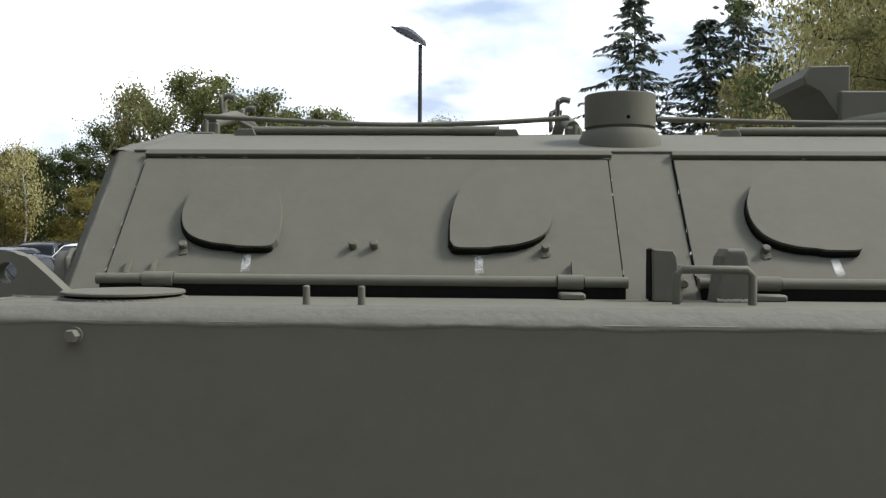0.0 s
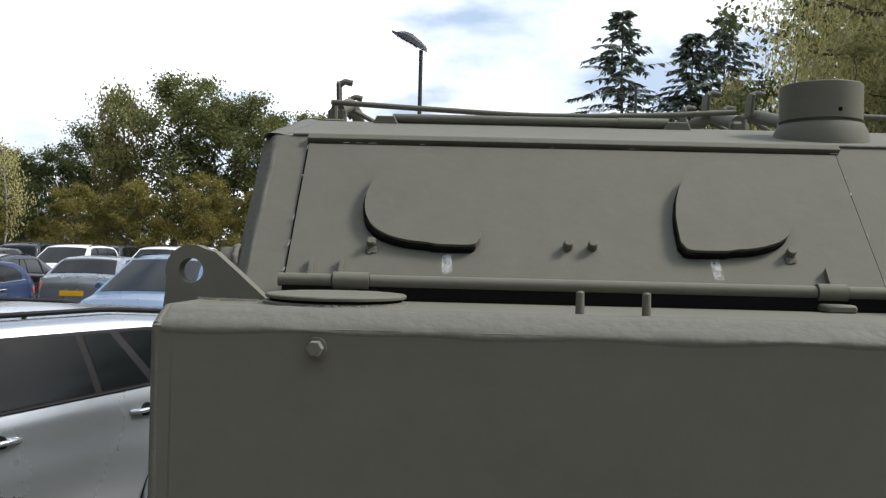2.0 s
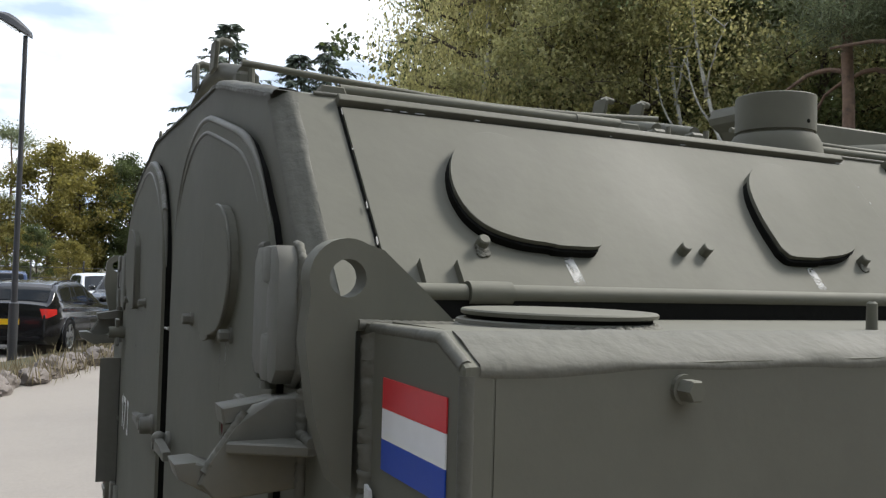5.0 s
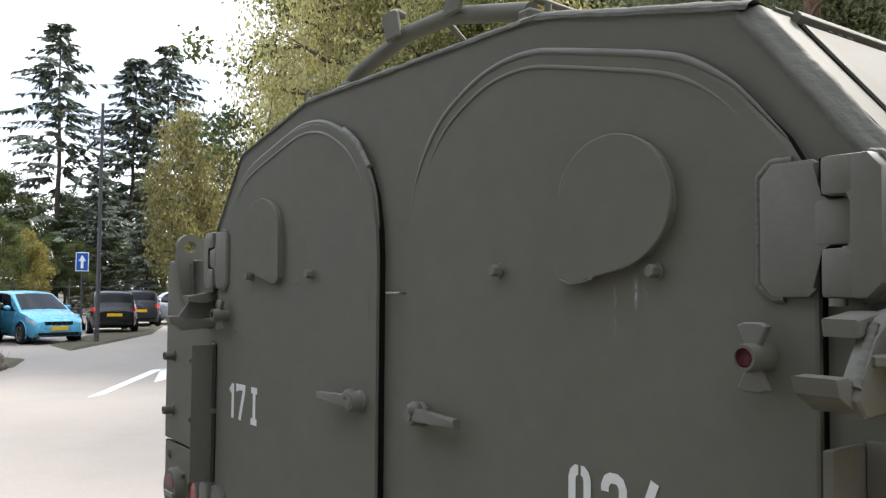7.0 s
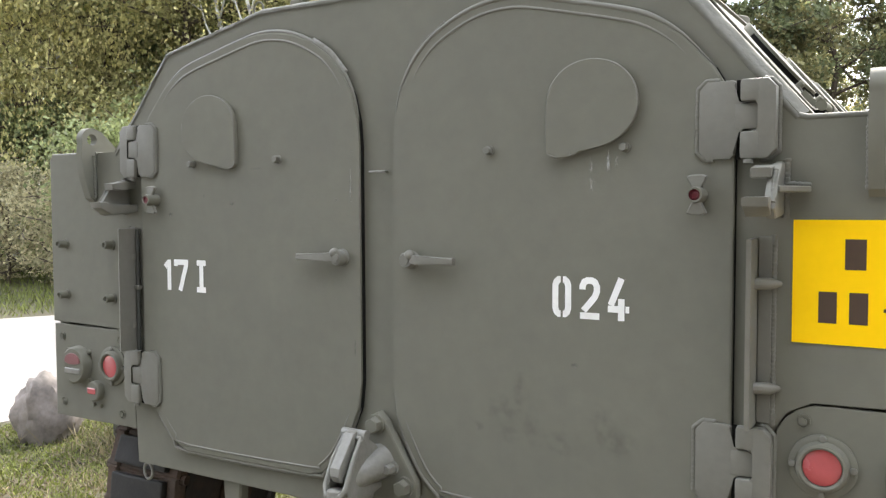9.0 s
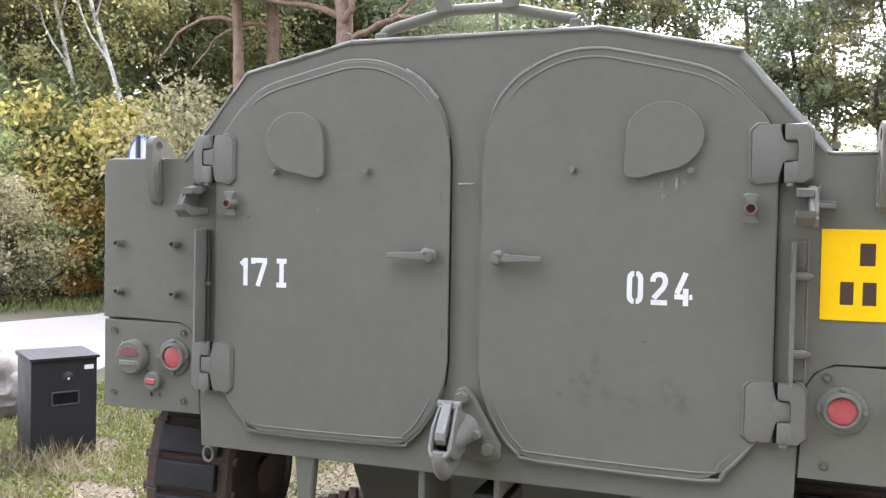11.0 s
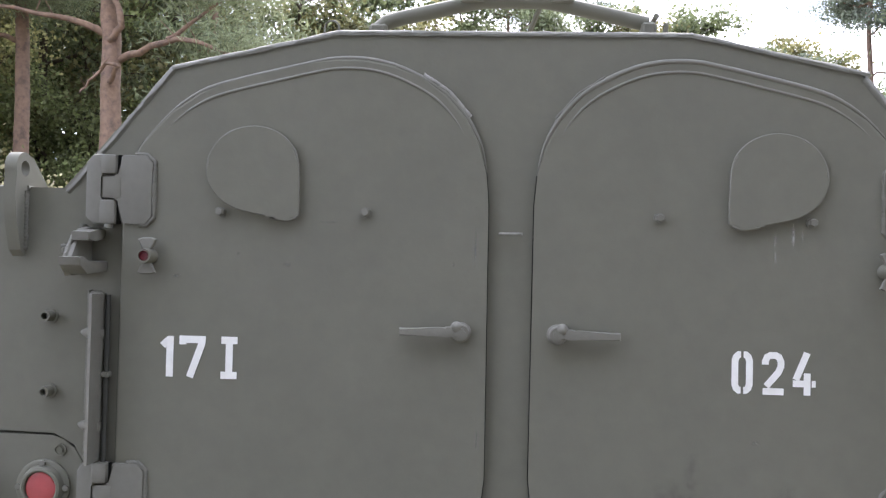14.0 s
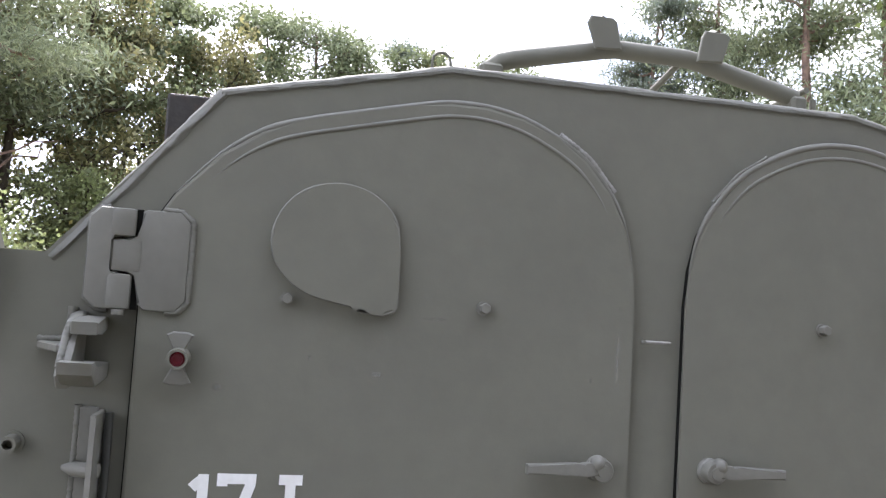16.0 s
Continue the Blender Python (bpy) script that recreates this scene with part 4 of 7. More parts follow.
part("cap_plate", lathe(bmesh.new(), [(1.5590, 0.0890), (1.5600, 0.0915), (1.5630, 0.0910), (1.5640, 0.0890)], (1.083, 0.187, 0), "z", 40), PAINT_FIT, cap, smooth=30)
part("cap_flange", lathe(bmesh.new(), [(1.554, 0.098), (1.5590, 0.095), (1.5600, 0.088)], (1.088, 0.186, 0), "z", 18), PAINT_WELD, cap, smooth=60)
part("weld_bead", weld(bmesh.new(), [(1.085 + 0.088 * math.cos(radians(a)), 0.19 + 0.088 * math.sin(radians(a)), 1.5565) for a in range(-60, 200, 12)], 0.0065), PAINT_WELD, carrier, smooth=70)
for y in (0.490, 0.568):
    bm = lathe(bmesh.new(), [(1.556, 0.0055), (1.586, 0.0050), (1.588, 0.003)], (1.180, y, 0), "z", 10)
    part("stud", bm, PAINT, carrier, smooth=40)
bm = tube(bmesh.new(), [(1.075, 1.030, 1.556), (1.075, 1.030, 1.602), (1.076, 1.038, 1.611), (1.085, 1.132, 1.611), (1.086, 1.140, 1.602), (1.086, 1.140, 1.556)], 0.0065, 10)
part("grab_handle", bm, PAINT, carrier, "bent round-bar grab handle", smooth=50)
bm = prism(bmesh.new(), [(1.056, 1.556), (1.046, 1.630), (1.040, 1.640), (1.006, 1.642), (1.008, 1.556)], "x", 0.973, 1.012, 0.003)
part("post", bm, PAINT, carrier, "short upright steel post")
# Black plate paints the shade of a hollow; the post itself is solid.
part("post_hollow_shade", box(bmesh.new(), 0.976, 1.009, 1.0040, 1.0090, 1.560, 1.640), SEAL_AND_SHADE, carrier, "dark plate painting the shade in the post's hollow")
bm = prism(bmesh.new(), [(1.104, 1.556), (1.114, 1.630), (1.122, 1.642), (1.150, 1.642), (1.156, 1.630), (1.165, 1.556)], "x", 0.965, 1.020, 0.008, 3)
part("post", bm, PAINT, carrier, "short upright steel post")
part("weld_bead", weld(bmesh.new(), [(1.022, 1.105, 1.558), (1.022, 1.158, 1.558)], 0.006), PAINT_WELD, carrier, smooth=70)
bm = bmesh.new()
lathe(bm, [(0.0, 0.0115), (0.004, 0.0115)], (1.250, 0.192, 1.522), "x", 18)
lathe(bm, [(0.004, 0.0090), (0.015, 0.0090), (0.017, 0.0078)], (1.250, 0.192, 1.522), "x", 6)
part("side_bolt", bm, PAINT, carrier)
for y, z in ((1.068, 1.607), (1.072, 1.583)):
    part("bolt", lathe(bmesh.new(), [(-0.03, 0.0085), (0.004, 0.0080), (0.006, 0.006)], (0.945, y, z), "x", 8), PAINT, carrier)

# ---- roof
bm = bmesh.new()
lathe(bm, [(1.840, 0.088), (1.868, 0.084), (1.884, 0.076), (1.885, 0.070), (1.890, 0.070), (1.891, 0.074), (1.957, 0.074), (1.959, 0.072), (1.959, 0.068), (1.940, 0.066)],
      (0.55, 1.030, 0), "z", 40)
part("roof_ventilator", bm, PAINT, carrier, "round mushroom ventilator on the roof", smooth=40)
part("ventilator_hole", lathe(bmesh.new(), [(0.0725, 0.004), (0.0745, 0.004)], (0.55, 1.035, 1.905), "x", 10), SEAL_AND_SHADE, carrier)


def build_rack(y, k):
    """An arched stowage frame across the roof with two upright hooks."""
    base = 1.878 + k
    rack = part("stowage_rack", tube(bmesh.new(), [(-0.296, y, base + 0.040), (-0.276, y, base + 0.058), (-0.250, y, base + 0.066), (-0.090, y, base + 0.102), (-0.066, y, base + 0.106), (0.066, y, base + 0.106),
                                                   (0.090, y, base + 0.102), (0.250, y, base + 0.066), (0.284, y, base + 0.058)], 0.0160, 12), PAINT, carrier, "arched steel stowage rack on the roof", smooth=50)
    for x, lean in ((-0.090, -0.012), (0.100, 0.012)):
        pts = [(x - 0.024, base + 0.0955), (x + 0.024, base + 0.0985), (x + 0.026 + lean, base + 0.1465), (x + 0.018 + lean, base + 0.1525), (x - 0.022 + lean, base + 0.1525), (x - 0.028 + lean, base + 0.1405)]
        part("rack_hook", prism(bmesh.new(), pts, "y", y - 0.026, y - 0.018, 0.002), PAINT, rack)
        part("rack_hook_tip", tube(bmesh.new(), [(x + lean, y - 0.022, base + 0.1465), (x + lean, y - 0.008, base + 0.1545), (x + lean, y + 0.010, base + 0.1505)], 0.008, 8), PAINT, rack, smooth=50)
    part("rack_brace", tube(bmesh.new(), [(0.055, y + 0.005, base + 0.0955), (0.015, y + 0.16, 1.896)], 0.006, 8), PAINT, rack)
    part("rack_foot", box(bmesh.new(), -0.312, -0.272, y - 0.02, y + 0.02, 1.890, base + 0.052, 0.006), PAINT, rack)
    part("rack_foot", box(bmesh.new(), 0.268, 0.300, y - 0.02, y + 0.02, 1.890, base + 0.060, 0.006), PAINT, rack)
    part("rack_foot_plate", box(bmesh.new(), 0.262, 0.345, y - 0.024, y + 0.024, 1.896, base + 0.030, 0.003), PAINT, rack)
    part("rack_pin", tube(bmesh.new(), [(0.322, y, base + 0.020), (0.322, y, base + 0.060)], 0.006, 8), PAINT, rack)


build_rack(0.072, 0)
build_rack(0.962, -0.009)
build_rack(1.068, -0.007)
bm = tube(bmesh.new(), smooth_line([(0.300, 0.060, 1.951), (0.300, 0.30, 1.939), (0.300, 0.52, 1.931), (0.300, 0.75, 1.936), (0.300, 0.95, 1.948)], 5), 0.0062, 8)
part("rack_rail", bm, PAINT, carrier, "thin sagging rail between the racks", smooth=50)
bm = tube(bmesh.new(), smooth_line([(0.300, 1.16, 1.946), (0.300, 1.6, 1.937), (0.300, 2.1, 1.946)], 5), 0.0062, 8)
part("rack_rail", bm, PAINT, carrier, smooth=50)
bm = tube(bmesh.new(), [(-0.40, 0.02, 1.890), (-0.40, 0.02, 1.908), *[(-0.385 + 0.015 * math.cos(radians(a)), 0.02, 1.910 + 0.014 * math.sin(radians(a))) for a in range(180, -1, -30)], (-0.37, 0.02, 1.890)],
          0.0025, 6)
part("roof_ring", bm, PAINT, carrier, "small wire ring on the roof edge", smooth=50)
part("stowage_box", box(bmesh.new(), -0.895, -0.700, 0.78, 1.05, 1.70, 1.985, 0.006, 2), STEEL_DARK, carrier, "dark grey steel stowage box")
# cupola
bm = lathe(bmesh.new(), [(1.895, 0.36), (1.95, 0.35), (1.985, 0.31)], (-0.02, 2.02, 0), "z", 36)
cup = part("cupola", bm, PAINT, carrier, "low round cupola with a boxed shield", smooth=40)
bm = prism(bmesh.new(), [(1.610, 2.100), (1.628, 2.130), (1.735, 2.132), (1.735, 1.985), (1.71, 1.98), (1.66, 2.065), (1.615, 2.080)], "x", -0.26, 0.02, 0.004)
part("shield", bm, PAINT, cup)
part("shield", box(bmesh.new(), -0.30, 0.03, 1.705, 2.30, 1.97, 2.062, 0.005), PAINT, cup)


# ---- tow hitch, underside and tracks
aft["y"] = REAR


def build_hitch():
    hitch = part("tow_hitch", prism(bmesh.new(), [(-0.075, 0.74), (-0.012, 0.905), (0.008, 0.915), (0.030, 0.898), (0.116, 0.760), (0.116, 0.725), (0.090, 0.712), (-0.060, 0.712)], "y", -0.028, -0.002, 0.006, 2),
                 PAINT, carrier, "swivelling tow hitch with forged jaw")
    for x, z in ((0.008, 0.887), (0.086, 0.750)):
        part("hitch_bolt", bolt_head(bmesh.new(), (x, -0.028, z), "y", 0.019, 0.026), PAINT, hitch)
    bm = tube(bmesh.new(), [(0.016, -0.02, 0.800), (0.006, -0.075, 0.790), (-0.010, -0.115, 0.780)], [0.042, 0.036, 0.034], 16)
    part("hitch_neck", bm, PAINT_FORGED, hitch, smooth=50)
    cheek = [(-0.030, 0.845), (-0.060, 0.872), (-0.100, 0.898), (-0.128, 0.892), (-0.190, 0.800), (-0.186, 0.776), (-0.110, 0.752), (-0.030, 0.765)]
    part("jaw_cheek", prism(bmesh.new(), cheek, "x", 0.020, 0.036, 0.004, 2), PAINT_FORGED, hitch)
    part("jaw_cheek", prism(bmesh.new(), cheek, "x", -0.052, -0.038, 0.004, 2), PAINT_FORGED, hitch)
    loop = [(-0.044, -0.118, 0.894), (-0.050, -0.158, 0.850), (-0.051, -0.192, 0.796), (-0.040, -0.200, 0.779), (0.020, -0.200, 0.779), (0.033, -0.192, 0.796), (0.032, -0.158, 0.850), (0.026, -0.118, 0.894)]
    part("jaw_frame", tube(bmesh.new(), loop, 0.0085, 10, closed=True), PAINT_FORGED, hitch, "light worn forged jaw frame", smooth=50)
    tongue = [(-0.095, 0.898), (-0.165, 0.818), (-0.183, 0.806), (-0.196, 0.822), (-0.193, 0.840), (-0.130, 0.908), (-0.105, 0.912)]
    part("jaw_latch", prism(bmesh.new(), tongue, "x", -0.030, 0.010, 0.004, 2), PAINT_FORGED, hitch, "worn forged latch tongue")
    part("jaw_pin", tube(bmesh.new(), [(-0.058, -0.105, 0.900), (0.040, -0.105, 0.900)], 0.013, 12), PAINT_FORGED, hitch, smooth=50)
    bm = tube(bmesh.new(), smooth_line([(-0.010, -0.06, 0.765), (-0.010, -0.10, 0.740), (-0.010, -0.150, 0.738), (-0.010, -0.178, 0.765), (-0.010, -0.178, 0.790)], 4), [0.034] * 16 + [0.028], 14)
    part("jaw_hook", bm, PAINT_FORGED, hitch, smooth=50)
    for ob in hitch.children:
        if ob.name.startswith("jaw_"):
            ob.scale = (0.68, 0.86, 1.0)
            ob.location = (-0.004, 0.0, -0.026)
    part("jaw_nut", bolt_head(bmesh.new(), (0.053, -0.028, 0.790), "y", 0.013, 0.030), PAINT_FORGED, hitch)
    ring = [(-0.860 + 0.018 * math.cos(radians(q)), 0.03, 0.622 + 0.024 * math.sin(radians(q))) for q in range(0, 360, 20)]
    part("ring_hook", tube(bmesh.new(), ring, 0.0045, 8, closed=True), PAINT_FORGED, carrier, "small hanging steel ring", smooth=50)


build_hitch()
aft["y"] = 0.0
for x in (-0.505, 0.50):
    bm = prism(bmesh.new(), [(x - 0.035, 0.67), (x + 0.035, 0.67), (x + 0.022, 0.50), (x - 0.022, 0.50)], "y", 0.02, 0.055, 0.005)
    part("tow_lug", bm, PAINT, carrier)
for x in (-0.125, 0.100):
    part("underframe_rib", box(bmesh.new(), x - 0.010, x + 0.010, 0.02, 0.26, 0.35, 0.66, 0.003), PAINT, carrier)
part("underframe_step", box(bmesh.new(), 0.02, 0.13, 0.05, 0.20, 0.55, 0.60, 0.004), STEEL_DARK, carrier)


def build_track(s):
    """One track: a belt of linked shoes round wheels, with worn rubber pads."""
    x0, x1 = (0.830, 1.165) if s > 0 else (-1.165, -0.830)
    R, top, bottom = 0.285, 0.742, -LIFT + 0.03
    ya, yb = 0.405, 4.25
    cz = top - R
    step, b0 = 0.112, radians(14)
    line = [(ya, top), (yb, top)]
    line += [(yb + R * math.sin(a), cz + R * math.cos(a)) for a in (math.pi * 0.8 * i / 12 for i in range(1, 13))]
    line += [(3.75, bottom), (2.30, bottom), (1.50, 0.0)]
    line += [(ya - R * abs(math.sin(a)) ** 0.5, cz + R * math.cos(a)) for a in (math.pi + b0 + (math.pi - b0) * i / 16 for i in range(17))]
    path, left = [], 0.0
    for (y0, z0), (y1, z1) in zip(line, line[1:]):
        d = math.hypot(y1 - y0, z1 - z0)
        while d > 0 and left <= d:
            k = left / d
            path.append((y0 + (y1 - y0) * k, z0 + (z1 - z0) * k, math.atan2(-(z1 - z0), y1 - y0)))
            left += step
        left -= d
    shoe = bmesh.new()
    box(shoe, x0, x1, -0.045, 0.045, -0.030, 0.0, 0.006)
    for xx in (x0 + 0.005, x1 - 0.055):
        box(shoe, xx, xx + 0.05, -0.060, 0.060, -0.036, 0.006, 0.008)
    for yy in (-0.050, 0.050):
        tube(shoe, [(x0 - 0.012, yy, -0.016), (x1 + 0.012, yy, -0.016)], 0.011, 8)
    prism(shoe, [(-0.03, -0.030), (0.03, -0.030), (0.012, -0.095), (-0.012, -0.095)], "x", (x0 + x1) / 2 - 0.02, (x0 + x1) / 2 + 0.02, 0.003)
    shoe_me = finish(shoe, RUST, "track_shoe")
    pad_me = finish(box(bmesh.new(), x0 + 0.050, x1 - 0.050, -0.044, 0.044, 0.0, 0.024, 0.008, 2), RUBBER, "rubber_pad")
    belt = new("track")
    belt.parent = carrier
    tagged(belt, "worn steel track belt with rubber pads")
    for y, z, a in path:
        m = Matrix.Translation((0, y, z)) @ Matrix.Rotation(-a, 4, 'X')
        for nm, me in (("track_shoe", shoe_me), ("rubber_pad", pad_me)):
            ob = new(nm, me)
            ob.parent = belt
            ob.matrix_basis = m
    for y, z, r in ((ya, cz, 0.215), (2.42, 0.10, 0.30), (3.08, 0.10, 0.30), (3.74, 0.10, 0.30)):
        w = part("road_wheel", lathe(bmesh.new(), [(x0 + 0.05, r * 0.5), (x0 + 0.06, r * 0.86), (x0 + 0.05, r * 0.9), (x0 + 0.05, r), (x1 - 0.05, r), (x1 - 0.05, r * 0.9), (x1 - 0.06, r * 0.86), (x1 - 0.05, r * 0.5)],
                                     (0, y, z), "x", 28), STEEL_DARK, carrier, smooth=40)
        part("wheel_hub", lathe(bmesh.new(), [(x0 + 0.03, r * 0.3), (x1 - 0.03, r * 0.3)], (0, y, z), "x", 16), RUST, w)


build_track(-1)
build_track(1)


# ---------------------------------------------------------------- ground
def sheet(bm, pts, z):
    return bm.faces.new([bm.verts.new((x, y, z)) for x, y in pts])


bm = bmesh.new()
sheet(bm, [(-400, -400), (400, -400), (400, 400), (-400, 400)], 0.0)
thing("ground", bm, SOIL, "sandy ground with worn grass", "ground", kind="structure")

bm = bmesh.new()
edge = [(-5.15, -0.8), (-5.05, 0.5), (-5.2, 1.4), (-5.1, 2.3), (-5.6, 4.0), (-6.0, 6.0), (-6.2, 9.0), (-6.6, 14), (-7.5, 30), (-12.5, 30), (-10.6, 14), (-9.8, 9.6), (-10.4, 7.2), (-11.1, 5.7), (-12.1, 5.4), (-14.2, 6.3),
        (-20, 8.9), (-29.5, 12.9), (-36, 15.2), (-60, 24), (-70, -80), (-2.6, -80), (-2.4, -3.0), (-2.4, -0.2)]
f0 = sheet(bm, edge, 0.012)
r = bmesh.ops.extrude_face_region(bm, geom=[f0])
for v in r["geom"]:
    if isinstance(v, bmesh.types.BMVert):
        v.co.z -= 0.06
thing("road", bm, ASPHALT, "pale worn asphalt of the car park road", "road", kind="structure")


# Unseen pale sheet, added to bounce warm light onto the carrier's side.
bm = bmesh.new()
f0 = sheet(bm, [(1.75, -2.5), (14, -3.0), (14, 16), (3.2, 16)], 0.011)
r = bmesh.ops.extrude_face_region(bm, geom=[f0])
for v in r["geom"]:
    if isinstance(v, bmesh.types.BMVert):
        v.co.z -= 0.05
thing("path", bm, ASPHALT, "unseen pale asphalt sheet added to bounce light onto the flank", "path", kind="structure")
# Mostly unseen sheet, added neutral and dark to limit bounce on the rear.
bm = bmesh.new()
f0 = sheet(bm, [(-2.398, -3.0), (-2.398, -1.7), (0.2, -2.6), (14, -3.4), (14, -80), (-2.598, -80)], 0.011)
r = bmesh.ops.extrude_face_region(bm, geom=[f0])
for v in r["geom"]:
    if isinstance(v, bmesh.types.BMVert):
        v.co.z -= 0.05
thing("pavement", bm, ASPHALT_DARK, "mostly unseen grey asphalt sheet added to limit bounce behind the carrier", "pavement", kind="structure")


def island(name, pts, h, label):
    bm = bmesh.new()
    n = len(pts)
    lo = [bm.verts.new((x, y, 0.0)) for x, y in pts]
    cx, cy = sum(p[0] for p in pts) / n, sum(p[1] for p in pts) / n
    mid = [bm.verts.new((x + (cx - x) * 0.12, y + (cy - y) * 0.12, h)) for x, y in pts]
    for i in range(n):
        bm.faces.new((lo[i], lo[(i + 1) % n], mid[(i + 1) % n], mid[i]))
    bm.faces.new(mid)
    return thing(name, bm, SOIL, label, "verge", kind="structure")


island("verge_1", [(-11.0, -2.3), (-10.6, -1.2), (-12.4, -0.50), (-14.8, 0.60), (-17.9, 2.35), (-19.4, 2.1), (-17.0, 0.1), (-14.0, -1.5)], 0.07, "raised grass verge beside the parked cars")
island("verge_2", [(-22.5, 4.6), (-25.6, 6.6), (-29.5, 9.0), (-35.0, 11.2), (-34.0, 9.6), (-28.6, 6.4), (-25.0, 4.6)], 0.07, "grass island with a road sign")
island("verge_3", [(-17.6, 0.9), (-18.4, 2.6), (-20.4, 3.2), (-21.5, 2.6), (-20.6, 1.0)], 0.05, "small worn grass island")

bm = bmesh.new()
sheet(bm, [(-12.6, 2.60), (-12.9, 2.95), (-16.6, 5.15), (-16.5, 4.85)], 0.0165)
sheet(bm, [(-14.2, 4.15), (-14.5, 4.45), (-16.6, 5.25), (-16.6, 5.05)], 0.0165)
thing("road_marking", bm, ROAD_PAINT, "worn white arrow painted on asphalt", "marking", kind="structure")
bm = bmesh.new()
for i in range(9):
    x = -9.2
    y = -3.8 - 2.62 * i
    sheet(bm, [(x, y), (x, y + 0.10), (x - 4.8, y + 0.10), (x - 4.8, y)], 0.0165)
sheet(bm, [(-21.0, 2.30), (-21.0, 2.42), (-26.0, 2.42), (-26.0, 2.30)], 0.0165)
thing("parking_lines", bm, ROAD_PAINT, "white parking bay lines on asphalt", "marking", kind="structure")


def quads(centres, u, v, name, material, bend=None):
    """Many small leaves as one mesh: centres with half-axes u and v."""
    c, u, v = (np.asarray(a, float) for a in (centres, u, v))
    p = np.stack([c - u, c + 0.15 * u - v, c + u, c + 0.15 * u + v], 1).reshape(-1, 3)
    n = len(c)
    me = bpy.data.meshes.new(name)
    me.vertices.add(4 * n)
    me.vertices.foreach_set("co", p.ravel())
    me.loops.add(4 * n)
    me.loops.foreach_set("vertex_index", np.arange(4 * n, dtype=np.int32))
    me.polygons.add(n)
    me.polygons.foreach_set("loop_start", np.arange(0, 4 * n, 4, dtype=np.int32))
    me.update(calc_edges=True)
    me.validate()
    me.materials.append(material)
    return me


def units(rs, n):
    v = rs.normal(size=(n, 3))
    return v / np.linalg.norm(v, axis=1, keepdims=True)


def grass_patch(name, label, spots, material, h=(0.06, 0.16), w=0.006, seed=1, lean=0.5):
    rs = np.random.RandomState(seed)
    c, u, v = [], [], []
    spots = np.asarray(spots, float)
    n = len(spots)
    hh = rs.uniform(*h, n)
    d = np.stack([rs.normal(0, lean, n), rs.normal(0, lean, n), np.ones(n)], 1)
    d /= np.linalg.norm(d, axis=1, keepdims=True)
    c = spots + d * hh[:, None] * 0.5
    side = np.cross(d, units(rs, n))
    side /= np.linalg.norm(side, axis=1, keepdims=True)
    me = quads(c, d * hh[:, None] * 0.5, side * (w * rs.uniform(0.6, 1.5, n))[:, None], name, material)
    return tagged(new(name, me), label, "grass", kind="stuff")


_rs = np.random.RandomState(5)


def scatter(n, x0, x1, y0, y1, z=0.0, clump=0.35, keep=None):
    k = max(1, n // 40)
    cx = np.stack([_rs.uniform(x0, x1, k), _rs.uniform(y0, y1, k)], 1)
    p = cx[_rs.randint(0, k, n)] + _rs.normal(0, clump, (n, 2))
    p = p[(p[:, 0] > x0) & (p[:, 0] < x1) & (p[:, 1] > y0) & (p[:, 1] < y1)]
    if keep:
        p = p[[keep(*q) for q in p]]
    return np.c_[p, np.full(len(p), z)]


def off_road(x, y):
    return x > -5.0 - max(0, y - 2.3) * 0.13


grass_patch("grass", "short worn green grass beside the road", scatter(170000, -6.3, -1.7, 0.6, 9.0, clump=0.30, keep=lambda x, y: off_road(x, y) and (x < -2.3 or y > 1.9) and noise.noise(Vector((x * 1.3, y * 1.3, 4.0))) + 0.5 * noise.noise(Vector((x * 4.0, y * 4.0, 9.0))) > 0.09 - 0.34 * (math.hypot(x + 1.9, y - 0.9) - 0.6)), GRASS, (0.015, 0.050), 0.0040, 2, 0.8)
grass_patch("dry_grass", "tufts of dry straw-coloured grass", scatter(1500, -5.2, -1.3, 0.8, 6.0, clump=0.12, keep=off_road), STRAW, (0.05, 0.26), 0.0026, 3, 0.6)
grass_patch("plant_litter", "dead grass and leaf scraps lying on the sand", scatter(42000, -5.2, -1.0, 0.5, 6.0, clump=0.35, keep=off_road), LITTER, (0.010, 0.045), 0.0032, 17, 3.0)
grass_patch("dry_stalks", "thin dry stalks round the waste bin", [(x, y, 0.0) for x, y in zip(-3.50 + 0.26 * _rs.normal(size=620), 2.12 + 0.16 * _rs.normal(size=620))], STRAW, (0.06, 0.26), 0.0022, 13, 0.85)
grass_patch("forest_edge_grass", "long pale grass at the wood's edge", scatter(26000, -30, -8.6, 5.2, 13.5, clump=0.5, keep=lambda x, y: y > 5.4 + max(0, -11.5 - x) * 0.46 and (x < -10.9 or y > 9.7)), GRASS, (0.06, 0.22), 0.008, 4, 0.5)
grass_patch("verge_grass", "dry weeds on the parking verge", scatter(2600, -19.0, -10.8, -2.0, 2.3, 0.05, 0.25, keep=lambda x, y: abs(y - (-0.95 + (-11.0 - x) * 0.40)) < 0.75), STRAW, (0.10, 0.50), 0.008, 6, 0.3)


# ---------------------------------------------------------------- trees
LEAF_OAK = mat("oak_leaves", (0.330, 0.315, 0.135), rough=0.6, var=0.38, scale=1.1, fine=4, bump=0, by_island=0.30, transl=0.5)
LEAF_FAR_OAK = mat("far_oak_leaves", (0.138, 0.150, 0.045), rough=0.6, var=0.38, scale=1.1, fine=4, bump=0, by_island=0.30, transl=0.45)
